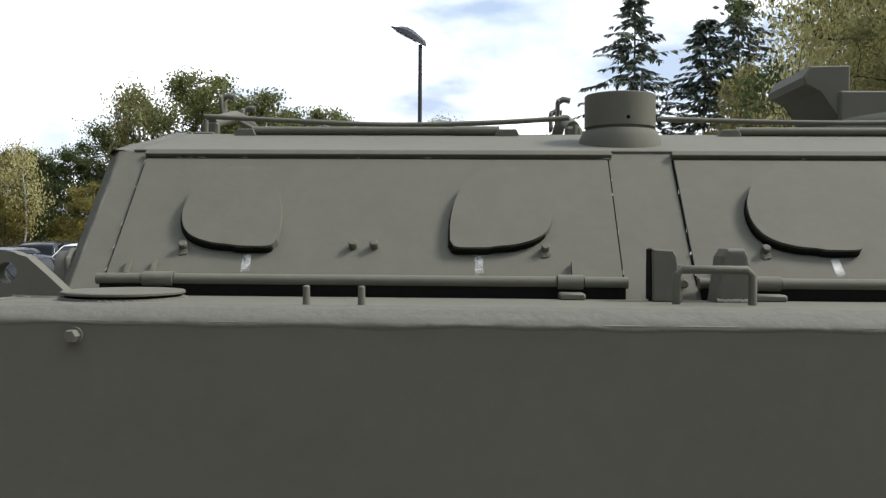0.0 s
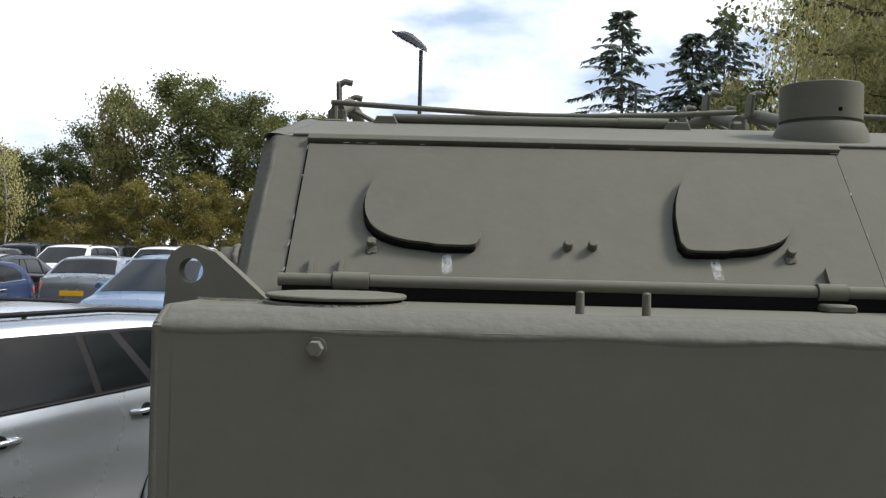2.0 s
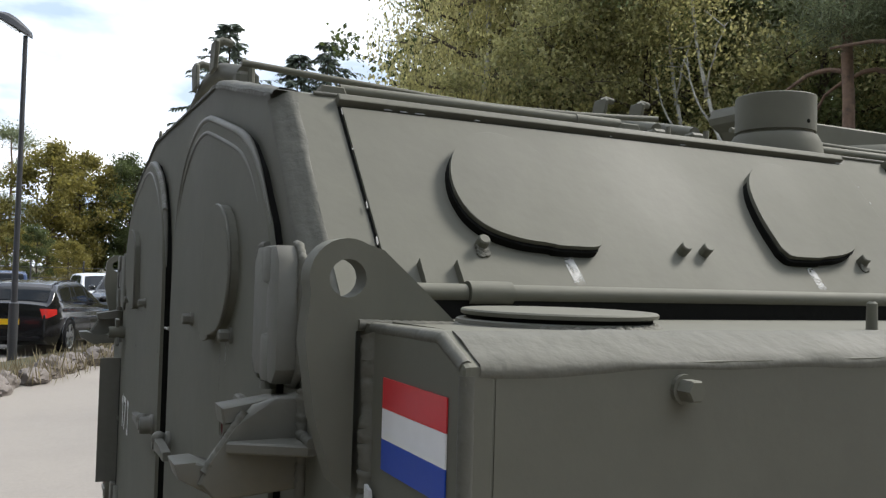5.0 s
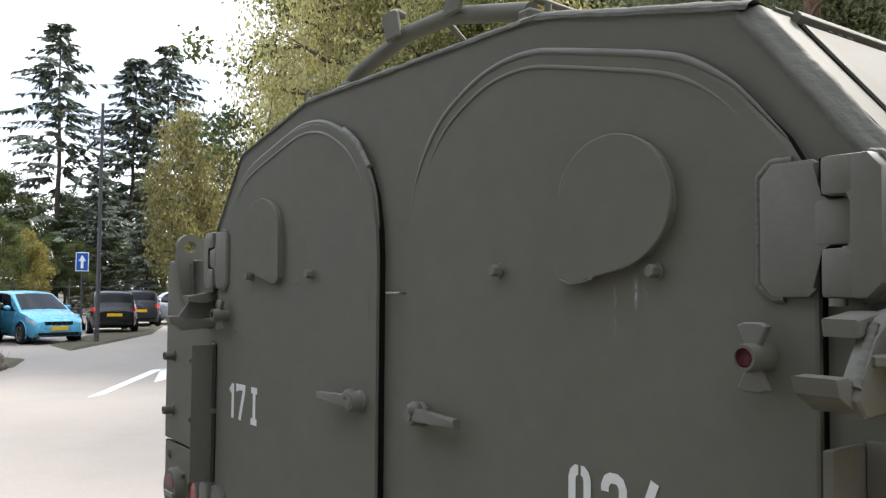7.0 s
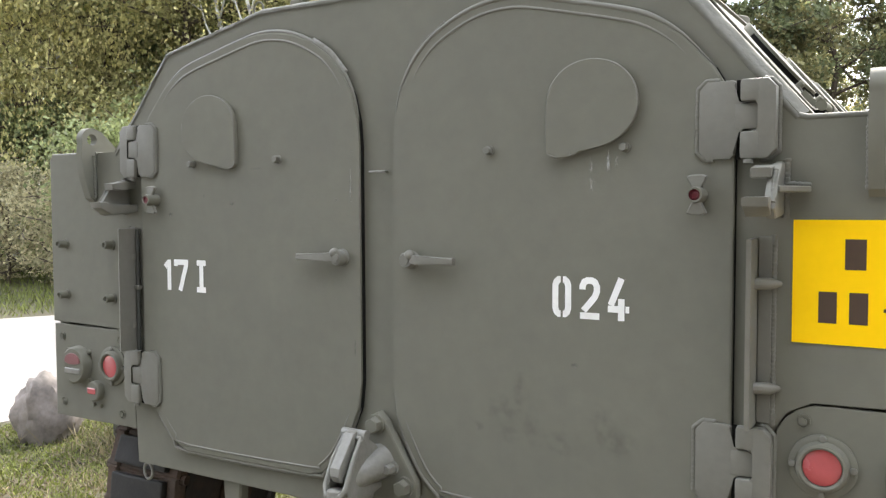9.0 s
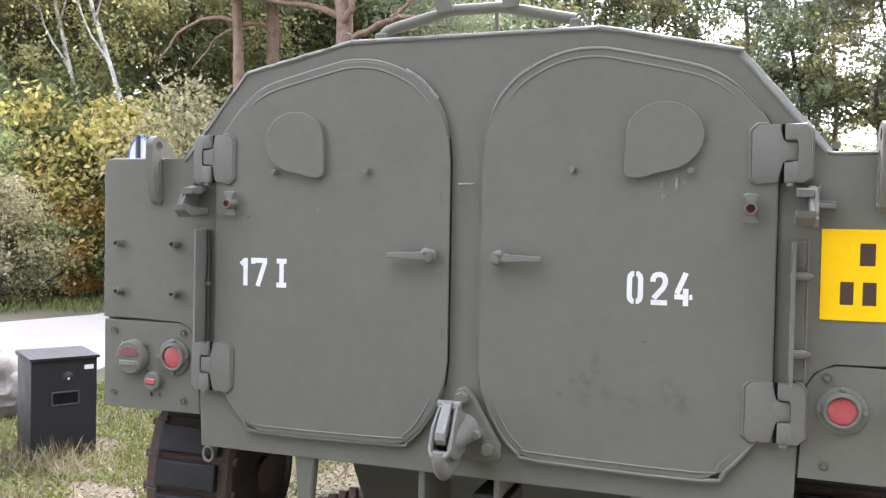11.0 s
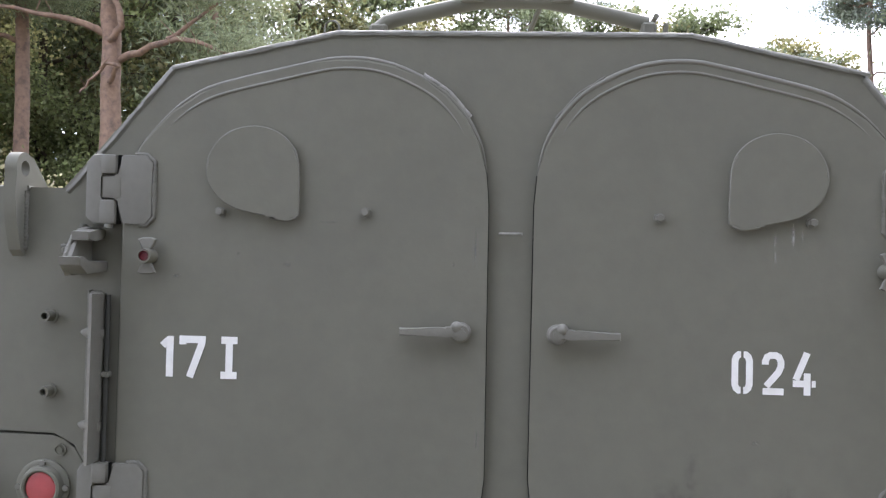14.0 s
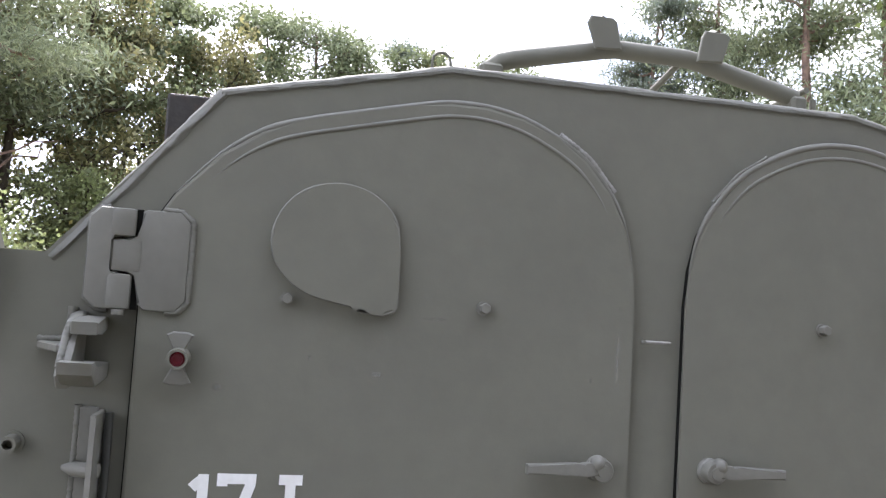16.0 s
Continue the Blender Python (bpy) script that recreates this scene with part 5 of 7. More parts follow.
LEAF_FAR_GREEN = mat("far_green_leaves", (0.088, 0.112, 0.036), rough=0.6, var=0.38, scale=1.1, fine=4, bump=0, by_island=0.30, transl=0.45)
LEAF_FAR_BIRCH = mat("far_birch_leaves", (0.215, 0.195, 0.070), rough=0.6, var=0.38, scale=1.1, fine=4, bump=0, by_island=0.30, transl=0.45)
LEAF_MID_GREEN = mat("mid_green_leaves", (0.150, 0.175, 0.085), rough=0.6, var=0.38, scale=1.1, fine=4, bump=0, by_island=0.30, transl=0.42)
LEAF_MID_OAK = mat("mid_oak_leaves", (0.205, 0.195, 0.085), rough=0.6, var=0.38, scale=1.1, fine=4, bump=0, by_island=0.30, transl=0.42)
LEAF_GREEN = mat("green_leaves", (0.225, 0.260, 0.112), rough=0.6, var=0.38, scale=1.1, fine=4, bump=0, by_island=0.30, transl=0.5)
LEAF_YELLOW = mat("yellowing_leaves", (0.210, 0.185, 0.045), rough=0.6, var=0.38, scale=1.1, fine=5, bump=0, by_island=0.30, transl=0.5)
LEAF_GOLD = mat("golden_leaves", (0.500, 0.430, 0.140), rough=0.6, var=0.38, scale=1.1, fine=5, bump=0, by_island=0.30, transl=0.5)
LEAF_ORANGE = mat("orange_leaves", (0.620, 0.400, 0.120), rough=0.6, var=0.38, scale=1.1, fine=5, bump=0, by_island=0.30, transl=0.5)
LEAF_BIRCH = mat("birch_leaves", (0.490, 0.455, 0.200), rough=0.55, var=0.38, scale=1.1, fine=5, bump=0, by_island=0.30, transl=0.5)
NEEDLE_FIR = mat("fir_needles", (0.115, 0.142, 0.105), rough=0.6, var=0.25, scale=0.6, fine=4, bump=0, by_island=0.5, transl=0.15)
NEEDLE_PINE = mat("pine_needles", (0.205, 0.235, 0.130), rough=0.6, var=0.38, scale=1.1, fine=4, bump=0, by_island=0.30, transl=0.35)
# Darker copy of the pine needles: their backlit look is in the colour.
NEEDLE_BACKLIT = mat("backlit_pine_needles", (0.145, 0.170, 0.125), rough=0.6, var=0.38, scale=1.1, fine=4, bump=0, by_island=0.25, transl=0.3)
LEAF_SHRUB = mat("grey_green_shrub_leaves", (0.370, 0.340, 0.200), rough=0.65, var=0.38, scale=1.1, fine=5, bump=0, by_island=0.30, transl=0.5)
BARK = mat("brown_bark", (0.075, 0.058, 0.042), rough=0.9, var=0.3, scale=3, fine=20, bump=0.8, bump_scale=18)
BARK_PINE = mat("pine_bark", (0.200, 0.130, 0.092), rough=0.9, var=0.3, scale=2.5, fine=14, bump=0.9, bump_scale=12, dirt=(0.070, 0.054, 0.045), dirt_amount=0.85, dirt_scale=6.0)
BARK_BIRCH = mat("birch_bark", (0.46, 0.45, 0.41), rough=0.7, var=0.15, scale=3, fine=14, bump=0.3, dirt=(0.06, 0.055, 0.05), dirt_amount=1.0, dirt_scale=4.5)


def limb(bm, a, b, r0, r1, rng, sag=0.0, n=5, sides=7, wander=0.08):
    a, b = Vector(a), Vector(b)
    d = (b - a).length
    pts = []
    for i in range(n + 1):
        t = i / n
        w = Vector((rng.uniform(-1, 1), rng.uniform(-1, 1), rng.uniform(-0.6, 0.6))) * d * wander * (0 if i in (0,) else 1) * (0.5 if i == n else 1)
        pts.append(a.lerp(b, t) + w + Vector((0, 0, -sag * d * t * t)))
    tube(bm, pts, [r0 + (r1 - r0) * i / n for i in range(n + 1)], sides)
    return pts


def tree_meshes(kind, seed, H, W, leaf_mat, bark, n_leaf=9000, size=0.16, bare=0.3, tight=1.0):
    """Trunk and crown meshes of one tree."""
    rng, rs = random.Random(seed), np.random.RandomState(seed)
    bm = bmesh.new()
    tips = []
    if kind == "fir":
        top = Vector((rng.uniform(-0.2, 0.2), rng.uniform(-0.2, 0.2), H))
        limb(bm, (0, 0, -0.1), top, H * 0.013, 0.02, rng, 0, 8, 9, 0.006)
        C, U, V = [], [], []
        z = H * bare
        while z < H * 0.99:
            f = 1 - (z - H * bare) / (H * (1 - bare))
            k = rng.choice((3, 4, 5))
            a0 = rng.uniform(0, 6.28)
            for j in range(k):
                L = W * (f ** 0.62) * rng.uniform(0.45, 1.12) + 0.3
                if rng.random() < 0.12:
                    L *= 0.4
                a = a0 + 6.283 * j / k + rng.uniform(-0.35, 0.35)
                base = top * (z / H)
                end = base + Vector((math.cos(a) * L, math.sin(a) * L, rng.uniform(-0.02, 0.22) * L * (0.4 + 0.8 * (1 - f))))
                pts = limb(bm, base, end, 0.012 + 0.016 * f, 0.006, rng, 0.16, 4, 4, 0.03)
                m = int(26 + 62 * L / W)
                t = rs.uniform(0.12, 1.0, m) ** 0.8
                P = np.array([list(p) for p in pts])
                idx = np.minimum((t * 4).astype(int), 3)
                fr = (t * 4 - idx)[:, None]
                q = P[idx] * (1 - fr) + P[idx + 1] * fr
                along = np.array([math.cos(a), math.sin(a), -0.25])
                across = np.array([-math.sin(a), math.cos(a), 0])
                sgn = rs.choice([-1, 1], m)[:, None]
                d = along * rs.uniform(0.2, 0.9, (m, 1)) + across * sgn * rs.uniform(0.2, 1.0, (m, 1)) + np.array([0, 0, -1]) * rs.uniform(0.0, 0.55, (m, 1))
                d /= np.linalg.norm(d, axis=1, keepdims=True)
                ln = (size * rs.uniform(0.7, 1.7, m) * (1.25 - 0.6 * t))[:, None]
                C.append(q + d * ln * 0.7)
                U.append(d * ln)
                sd = np.cross(d, np.array([0, 0, 1.0])) + 0.5 * units(rs, m)
                sd /= np.linalg.norm(sd, axis=1, keepdims=True)
                V.append(sd * ln * 0.30)
            z += rng.uniform(0.34, 0.72) * (0.7 + 0.6 * f) * H / 20
        crown = quads(np.concatenate(C), np.concatenate(U), np.concatenate(V), "crown", leaf_mat)
        return finish(bm, bark, "trunk", 60), crown
    if kind == "pine":
        top = Vector((rng.uniform(-0.6, 0.6), rng.uniform(-0.6, 0.6), H * 0.93))
        stem = limb(bm, (0, 0, -0.1), top, 0.17 * H / 14, 0.05, rng, 0, 8, 10, 0.012)
        for i in range(int(16)):
            t = rng.uniform(max(0.22, bare * 0.6), 1.0)
            b = stem[min(7, int(t * 8))].lerp(stem[min(8, int(t * 8) + 1)], t * 8 % 1)
            a, L = rng.uniform(0, 6.28), W * rng.uniform(0.45, 1.0) * (1.15 - 0.6 * t)
            e = b + Vector((math.cos(a) * L, math.sin(a) * L, L * rng.uniform(-0.10, 0.5)))
            pts = limb(bm, b, e, 0.045 * H / 14, 0.014, rng, -0.1, 5, 6, 0.10)
            if t > bare or rng.random() < 0.35:
                tips += [pts[5], pts[4], pts[3]]
                for _ in range(3):
                    s = rng.choice(pts[2:])
                    e2 = s + Vector((rng.uniform(-1, 1), rng.uniform(-1, 1), rng.uniform(-0.1, 0.7))) * L * 0.35
                    limb(bm, s, e2, 0.014, 0.006, rng, 0, 2, 4)
                    tips.append(e2)
        tips += [top, top + Vector((0, 0, 0.5)), top + Vector((0.5, 0.3, 0.1)), top + Vector((-0.5, 0.1, 0.0))]
        flat, spread = 0.45, 0.62 * W / 3.0
    else:
        hb = H * bare
        top = Vector((rng.uniform(-0.4, 0.4), rng.uniform(-0.4, 0.4), H * 0.9))
        stem = limb(bm, (0, 0, -0.1), top, 0.016 * H if kind != "birch" else 0.010 * H, 0.03, rng, 0, 8, 9, 0.02)
        nb = 16 if kind == "oak" else 20
        n_stem = len(bm.faces)
        for i in range(nb):
            t = bare * 0.8 + (1 - bare * 0.8) * (i + rng.random()) / nb
            b = stem[min(7, int(t * 8))].lerp(stem[min(8, int(t * 8) + 1)], t * 8 % 1)
            a = i * 2.4 + rng.uniform(-0.5, 0.5)
            prof = math.sin(math.pi * min(1, 0.16 + 0.80 * (t - bare * 0.8) / (1 - bare * 0.8))) ** 0.6
            L = W * prof * rng.uniform(0.65, 1.1)
            e = b + Vector((math.cos(a) * L, math.sin(a) * L, L * rng.uniform(0.15, 0.6)))
            pts = limb(bm, b, e, 0.007 * H * (1.1 - 0.7 * t), 0.015, rng, 0.0 if kind == "oak" else 0.2, 5, 6, 0.09)
            tips += [pts[5], pts[4], pts[3]]
            for _ in range(4):
                s = rng.choice(pts[1:])
                e2 = s + Vector((rng.uniform(-1, 1), rng.uniform(-1, 1), rng.uniform(-0.3, 0.9))) * L * 0.45
                limb(bm, s, e2, 0.02, 0.007, rng, 0, 2, 4)
                tips.append(e2)
        tips += [top, top + Vector((0, 0, H * 0.05))]
        flat, spread = (0.75, 0.30 * W / 1.6) if kind == "oak" else (1.0, 0.26 * W / 1.6)
        if kind == "birch":
            for i, f in enumerate(bm.faces):
                f.material_index = 0 if i < n_stem else 1
            bark = [bark, BARK]
    tips = np.array([list(p) for p in tips])
    n = n_leaf
    w = rs.uniform(0.4, 1.6, len(tips))
    idx = rs.choice(len(tips), n, p=w / w.sum())
    off = rs.normal(0, 1, (n, 3)) * spread * tight * rs.uniform(0.6, 1.2, (len(tips), 1))[idx] * np.array([1, 1, flat])
    c = tips[idx] + off
    if kind == "birch":
        c[:, 2] -= rs.exponential(0.55, n) * H / 14
        d = np.c_[rs.normal(0, 0.35, (n, 2)), -np.ones(n)]
        d /= np.linalg.norm(d, axis=1, keepdims=True)
    elif kind == "pine":
        d = units(rs, n) + np.array([0, 0, 0.5])
        d /= np.linalg.norm(d, axis=1, keepdims=True)
    else:
        d = units(rs, n)
    c[:, 2] = np.maximum(c[:, 2], 0.12)
    ln = (size * rs.uniform(0.6, 1.35, n))[:, None]
    sd = np.cross(d, units(rs, n))
    sd /= np.linalg.norm(sd, axis=1, keepdims=True)
    asp = {"oak": 0.62, "birch": 0.55, "pine": 0.22}.get(kind, 0.6)
    return finish(bm, bark, "trunk", 60), quads(c, d * ln, sd * ln * asp, "crown", leaf_mat)


def make_tree(name, label, meshes, x, y, turn=0.0, scale=1.0, group="trees of the wood"):
    t = root(name, label, "tree", Matrix.Translation((x, y, 0)) @ Matrix.Rotation(turn, 4, 'Z') @ Matrix.Scale(scale, 4), group)
    for nm, me in zip(("trunk", "crown"), meshes):
        ob = new(nm, me)
        ob.parent = t
    return t


def spot(yaw, far):
    return 0.9 - far * math.sin(radians(yaw)), -0.9 + far * math.cos(radians(yaw))


OAK_A = tree_meshes("oak", 31, 11.0, 3.6, LEAF_FAR_OAK, BARK, 17000, 0.090, 0.26, 0.58)
OAK_B = tree_meshes("oak", 32, 11.0, 3.4, LEAF_FAR_GREEN, BARK, 17000, 0.090, 0.22, 0.58)
OAK_Y = tree_meshes("oak", 33, 9.0, 3.0, LEAF_YELLOW, BARK, 15000, 0.095, 0.12, 0.6)
OAK_C = tree_meshes("oak", 34, 13.0, 3.4, LEAF_GREEN, BARK, 34000, 0.060, 0.20, 0.62)
OAK_D = tree_meshes("oak", 35, 13.0, 3.2, LEAF_OAK, BARK, 34000, 0.060, 0.20, 0.62)
OAK_E = tree_meshes("oak", 36, 13.0, 3.6, LEAF_MID_GREEN, BARK, 15000, 0.085, 0.18, 0.5)
OAK_F = tree_meshes("oak", 37, 12.0, 3.4, LEAF_MID_OAK, BARK, 14000, 0.085, 0.18, 0.5)
BIRCH_A = tree_meshes("birch", 41, 12.0, 2.2, LEAF_FAR_BIRCH, BARK_BIRCH, 11000, 0.10, 0.25)
BIRCH_B = tree_meshes("birch", 42, 15.0, 2.8, LEAF_BIRCH, BARK_BIRCH, 19000, 0.060, 0.22, 0.85)
BIRCH_THIN = tree_meshes("birch", 43, 9.0, 1.5, LEAF_BIRCH, BARK_BIRCH, 2600, 0.08, 0.45)
FIR_A = tree_meshes("fir", 51, 20.0, 7.2, NEEDLE_FIR, BARK, size=0.30, bare=0.16)
FIR_B = tree_meshes("fir", 52, 19.0, 6.4, NEEDLE_FIR, BARK, size=0.30, bare=0.14)
FIR_C = tree_meshes("fir", 53, 12.0, 4.2, NEEDLE_FIR, BARK, size=0.24, bare=0.05)
PINE_A = tree_meshes("pine", 61, 14.0, 3.2, NEEDLE_PINE, BARK_PINE, 13000, 0.13, 0.50)
PINE_B = tree_meshes("pine", 62, 15.0, 3.4, NEEDLE_PINE, BARK_PINE, 13000, 0.13, 0.55)
PINE_C = tree_meshes("pine", 63, 13.0, 3.0, NEEDLE_PINE, BARK_PINE, 12000, 0.12, 0.35)
PINE_D = tree_meshes("pine", 64, 16.0, 4.4, NEEDLE_BACKLIT, BARK_PINE, 20000, 0.12, 0.55, 0.50)
SHRUB_A = tree_meshes("oak", 71, 2.6, 1.25, LEAF_SHRUB, BARK, 11000, 0.036, 0.02)
SHRUB_Y = tree_meshes("oak", 72, 3.0, 1.35, LEAF_GOLD, BARK, 9000, 0.050, 0.02, 0.85)
SHRUB_O = tree_meshes("oak", 73, 2.8, 1.1, LEAF_ORANGE, BARK, 7000, 0.050, 0.02, 0.85)
SHRUB_G = tree_meshes("oak", 74, 3.4, 1.5, LEAF_GREEN, BARK, 11000, 0.05, 0.02)

L_OAK, L_DARK, L_YEL = "olive-green oak with autumn leaves beyond the car park", "dark green broad-leaved tree with dense crown", "young broad-leaved tree with yellowing leaves"
L_BIR, L_FIR, L_PIN = "birch with pale trunk and drooping yellow-green leaves", "tall dark fir with sparse layered branches", "pine with reddish bare trunk and high crown"
L_SHR = "leafy shrub at the edge of the wood"
# kind, yaw seen from the carrier's rear corner, distance, scale
PLAN = [
    ("oak_tree", L_OAK, OAK_A, 123.6, 48, 0.90), ("oak_tree", L_OAK, OAK_A, 129, 50, 0.9), ("young_tree", L_YEL, OAK_Y, 121, 45, 0.5), ("young_tree", L_YEL, OAK_Y, 127, 44, 0.6),
    ("birch_tree", L_BIR, BIRCH_A, 118.6, 50, 0.60), ("birch_tree", L_BIR, BIRCH_THIN, 117.2, 46, 0.80), ("oak_tree", L_DARK, OAK_B, 115.8, 52, 0.60), ("oak_tree", L_DARK, OAK_B, 114.2, 50, 0.64),
    ("oak_tree", L_DARK, OAK_B, 120, 56, 0.66), ("oak_tree", L_OAK, OAK_A, 117.5, 58, 0.66), ("birch_tree", L_BIR, BIRCH_A, 116.6, 60, 0.62), ("birch_tree", L_BIR, BIRCH_A, 121.6, 56, 0.66),
    ("oak_tree", L_DARK, OAK_B, 69.4, 68, 0.86), ("oak_tree", L_DARK, OAK_B, 71.2, 70, 0.80), ("oak_tree", L_DARK, OAK_B, 73.2, 68, 0.86), ("oak_tree", L_DARK, OAK_B, 75.2, 69, 0.78),
    ("oak_tree", L_DARK, OAK_B, 77.0, 70, 0.82), ("oak_tree", L_DARK, OAK_B, 79.2, 68, 0.80),
    ("birch_tree", L_BIR, BIRCH_A, 110.8, 50, 0.94), ("oak_tree", L_DARK, OAK_B, 112.2, 53, 0.78), ("oak_tree", L_OAK, OAK_A, 107.6, 50, 1.04), ("oak_tree", L_DARK, OAK_B, 105.0, 52, 1.00),
    ("oak_tree", L_OAK, OAK_A, 102.6, 50, 0.94), ("oak_tree", L_DARK, OAK_B, 100.2, 52, 0.90), ("oak_tree", L_OAK, OAK_A, 97.6, 54, 0.94), ("young_tree", L_YEL, OAK_Y, 109.5, 44, 0.55),
    ("young_tree", L_YEL, OAK_Y, 105.5, 43, 0.60), ("young_tree", L_YEL, OAK_Y, 101.4, 44, 0.62), ("young_tree", L_YEL, OAK_Y, 113.3, 44, 0.52), ("young_tree", L_YEL, OAK_Y, 98.5, 44, 0.55),
    ("oak_tree", L_OAK, OAK_A, 95, 60, 0.80), ("pine_tree", L_PIN, PINE_C, 90.6, 62, 0.86), ("oak_tree", L_DARK, OAK_B, 92.8, 64, 0.74), ("young_tree", L_YEL, OAK_Y, 88.4, 56, 1.05),
    ("young_tree", L_YEL, OAK_Y, 86.6, 58, 0.98), ("oak_tree", L_DARK, OAK_B, 83.6, 58, 0.86), ("oak_tree", L_DARK, OAK_B, 81.2, 60, 0.84), ("oak_tree", L_OAK, OAK_A, 85.0, 64, 0.80),
    ("fir_tree", L_FIR, FIR_A, 77.9, 62, 0.96), ("fir_tree", L_FIR, FIR_B, 73.7, 64, 0.98), ("fir_tree", L_FIR, FIR_A, 71.6, 66, 1.0), ("fir_tree", L_FIR, FIR_C, 75.5, 58, 0.75),
    ("fir_tree", L_FIR, FIR_C, 72.6, 56, 0.72), ("oak_tree", L_DARK, OAK_B, 77.4, 62, 0.62), ("young_tree", L_YEL, OAK_Y, 79.5, 52, 0.55), ("oak_tree", L_DARK, OAK_B, 80.6, 50, 0.5),
    ("birch_tree", L_BIR, BIRCH_A, 70.2, 46, 0.98), ("birch_tree", L_BIR, BIRCH_A, 68.4, 48, 0.86), ("oak_tree", L_DARK, OAK_B, 69.2, 56, 0.72), ("oak_tree", L_OAK, OAK_A, 66.6, 50, 0.62),
    ("shrub", L_SHR, SHRUB_A, 66.5, 30, 1.2), ("shrub", L_SHR, SHRUB_A, 64.2, 23, 1.15), ("shrub", L_SHR, SHRUB_G, 62.6, 23, 0.95), ("shrub", L_SHR, SHRUB_G, 63.0, 26, 1.2),
    ("birch_tree", L_BIR, BIRCH_B, 60.3, 27, 1.0), ("birch_tree", L_BIR, BIRCH_B, 59.0, 25, 1.10), ("birch_tree", L_BIR, BIRCH_B, 56.6, 28, 1.0),
    ("birch_tree", L_BIR, BIRCH_B, 55.8, 25, 0.90), ("oak_tree", L_OAK, OAK_D, 53.4, 24, 1.0), ("oak_tree", L_DARK, OAK_C, 50.6, 26, 1.05), ("birch_tree", L_BIR, BIRCH_B, 51.6, 24, 0.95),
    ("oak_tree", L_OAK, OAK_D, 48.2, 23, 1.0), ("oak_tree", L_DARK, OAK_C, 45.0, 25, 1.08), ("shrub", L_SHR, SHRUB_A, 59.4, 20.5, 1.0),
    ("shrub", L_SHR, SHRUB_A, 55.0, 18.5, 1.0), ("shrub", L_SHR, SHRUB_G, 52.0, 18, 1.0), ("shrub", L_SHR, SHRUB_A, 50.5, 17, 0.9),
    ("shrub", L_SHR, SHRUB_Y, 47.2, 20.5, 1.45), ("shrub", L_SHR, SHRUB_Y, 44.2, 20.0, 1.45), ("shrub", L_SHR, SHRUB_G, 45.9, 21.5, 1.4), ("shrub", L_SHR, SHRUB_G, 41.6, 20.0, 1.25), ("shrub", L_SHR, SHRUB_O, 45.4, 19.2, 0.8), ("shrub", L_SHR, SHRUB_G, 42.8, 19.2, 0.85),
    ("oak_tree", L_DARK, OAK_C, 41.8, 27, 1.0), ("oak_tree", L_OAK, OAK_D, 38.6, 25, 1.0), ("oak_tree", L_DARK, OAK_C, 35.0, 27, 1.1),
    ("shrub", L_SHR, SHRUB_A, 37.0, 14.5, 0.95), ("shrub", L_SHR, SHRUB_A, 33.0, 13.5, 1.0), ("shrub", L_SHR, SHRUB_Y, 29.0, 16, 0.9), ("shrub", L_SHR, SHRUB_G, 25.0, 16, 0.9),
    ("oak_tree", L_DARK, OAK_C, 31.0, 26, 1.1),
    ("oak_tree", L_OAK, OAK_F, 27.0, 27, 1.15), ("oak_tree", L_DARK, OAK_E, 22.8, 26, 1.05), ("oak_tree", L_OAK, OAK_F, 19.0, 27, 1.1), ("pine_tree", L_PIN, PINE_A, 21.5, 24, 1.0),
    ("oak_tree", L_DARK, OAK_E, 15.6, 28, 1.0), ("oak_tree", L_OAK, OAK_F, 12.4, 30, 1.0), ("oak_tree", L_DARK, OAK_E, 9.4, 31, 0.95), ("oak_tree", L_OAK, OAK_F, 6.2, 30, 0.95),
    ("oak_tree", L_DARK, OAK_E, 3.2, 32, 1.0), ("pine_tree", L_PIN, PINE_C, 0.2, 31, 0.95), ("oak_tree", L_DARK, OAK_E, -2.6, 31, 0.93), ("pine_tree", L_PIN, PINE_D, -5.0, 33, 0.80),
    ("oak_tree", L_OAK, OAK_F, -7.6, 31, 1.0), ("oak_tree", L_DARK, OAK_E, -10.6, 31, 0.90), ("oak_tree", L_DARK, OAK_E, -13.8, 31, 0.80), ("oak_tree", L_OAK, OAK_F, -16.8, 31, 0.86), ("oak_tree", L_DARK, OAK_E, -19.4, 32, 0.78),
    ("shrub", L_SHR, SHRUB_G, 15.8, 25, 1.4), ("shrub", L_SHR, SHRUB_Y, 12.8, 26, 1.4), ("shrub", L_SHR, SHRUB_G, 9.8, 27, 1.4), ("shrub", L_SHR, SHRUB_Y, 7.2, 27, 1.4),
    ("oak_tree", L_DARK, OAK_C, 1.6, 42, 0.84), ("oak_tree", L_DARK, OAK_C, -4.0, 42, 0.80), ("oak_tree", L_DARK, OAK_C, -9.0, 43, 0.78), ("oak_tree", L_DARK, OAK_C, -14.6, 42, 0.80), ("oak_tree", L_OAK, OAK_D, 7.6, 41, 0.9),
    ("pine_tree", L_PIN, PINE_D, -22.6, 29, 0.84), ("pine_tree", L_PIN, PINE_B, -27.4, 28, 0.98), ("pine_tree", L_PIN, PINE_B, -32.0, 26, 1.1), ("pine_tree", L_PIN, PINE_C, -36.6, 27, 1.05),
    ("oak_tree", L_DARK, OAK_E, -20.0, 40, 0.70), ("oak_tree", L_OAK, OAK_F, -24.5, 40, 0.72), ("oak_tree", L_DARK, OAK_E, -29.5, 38, 0.70), ("oak_tree", L_OAK, OAK_F, -34.5, 36, 0.74),
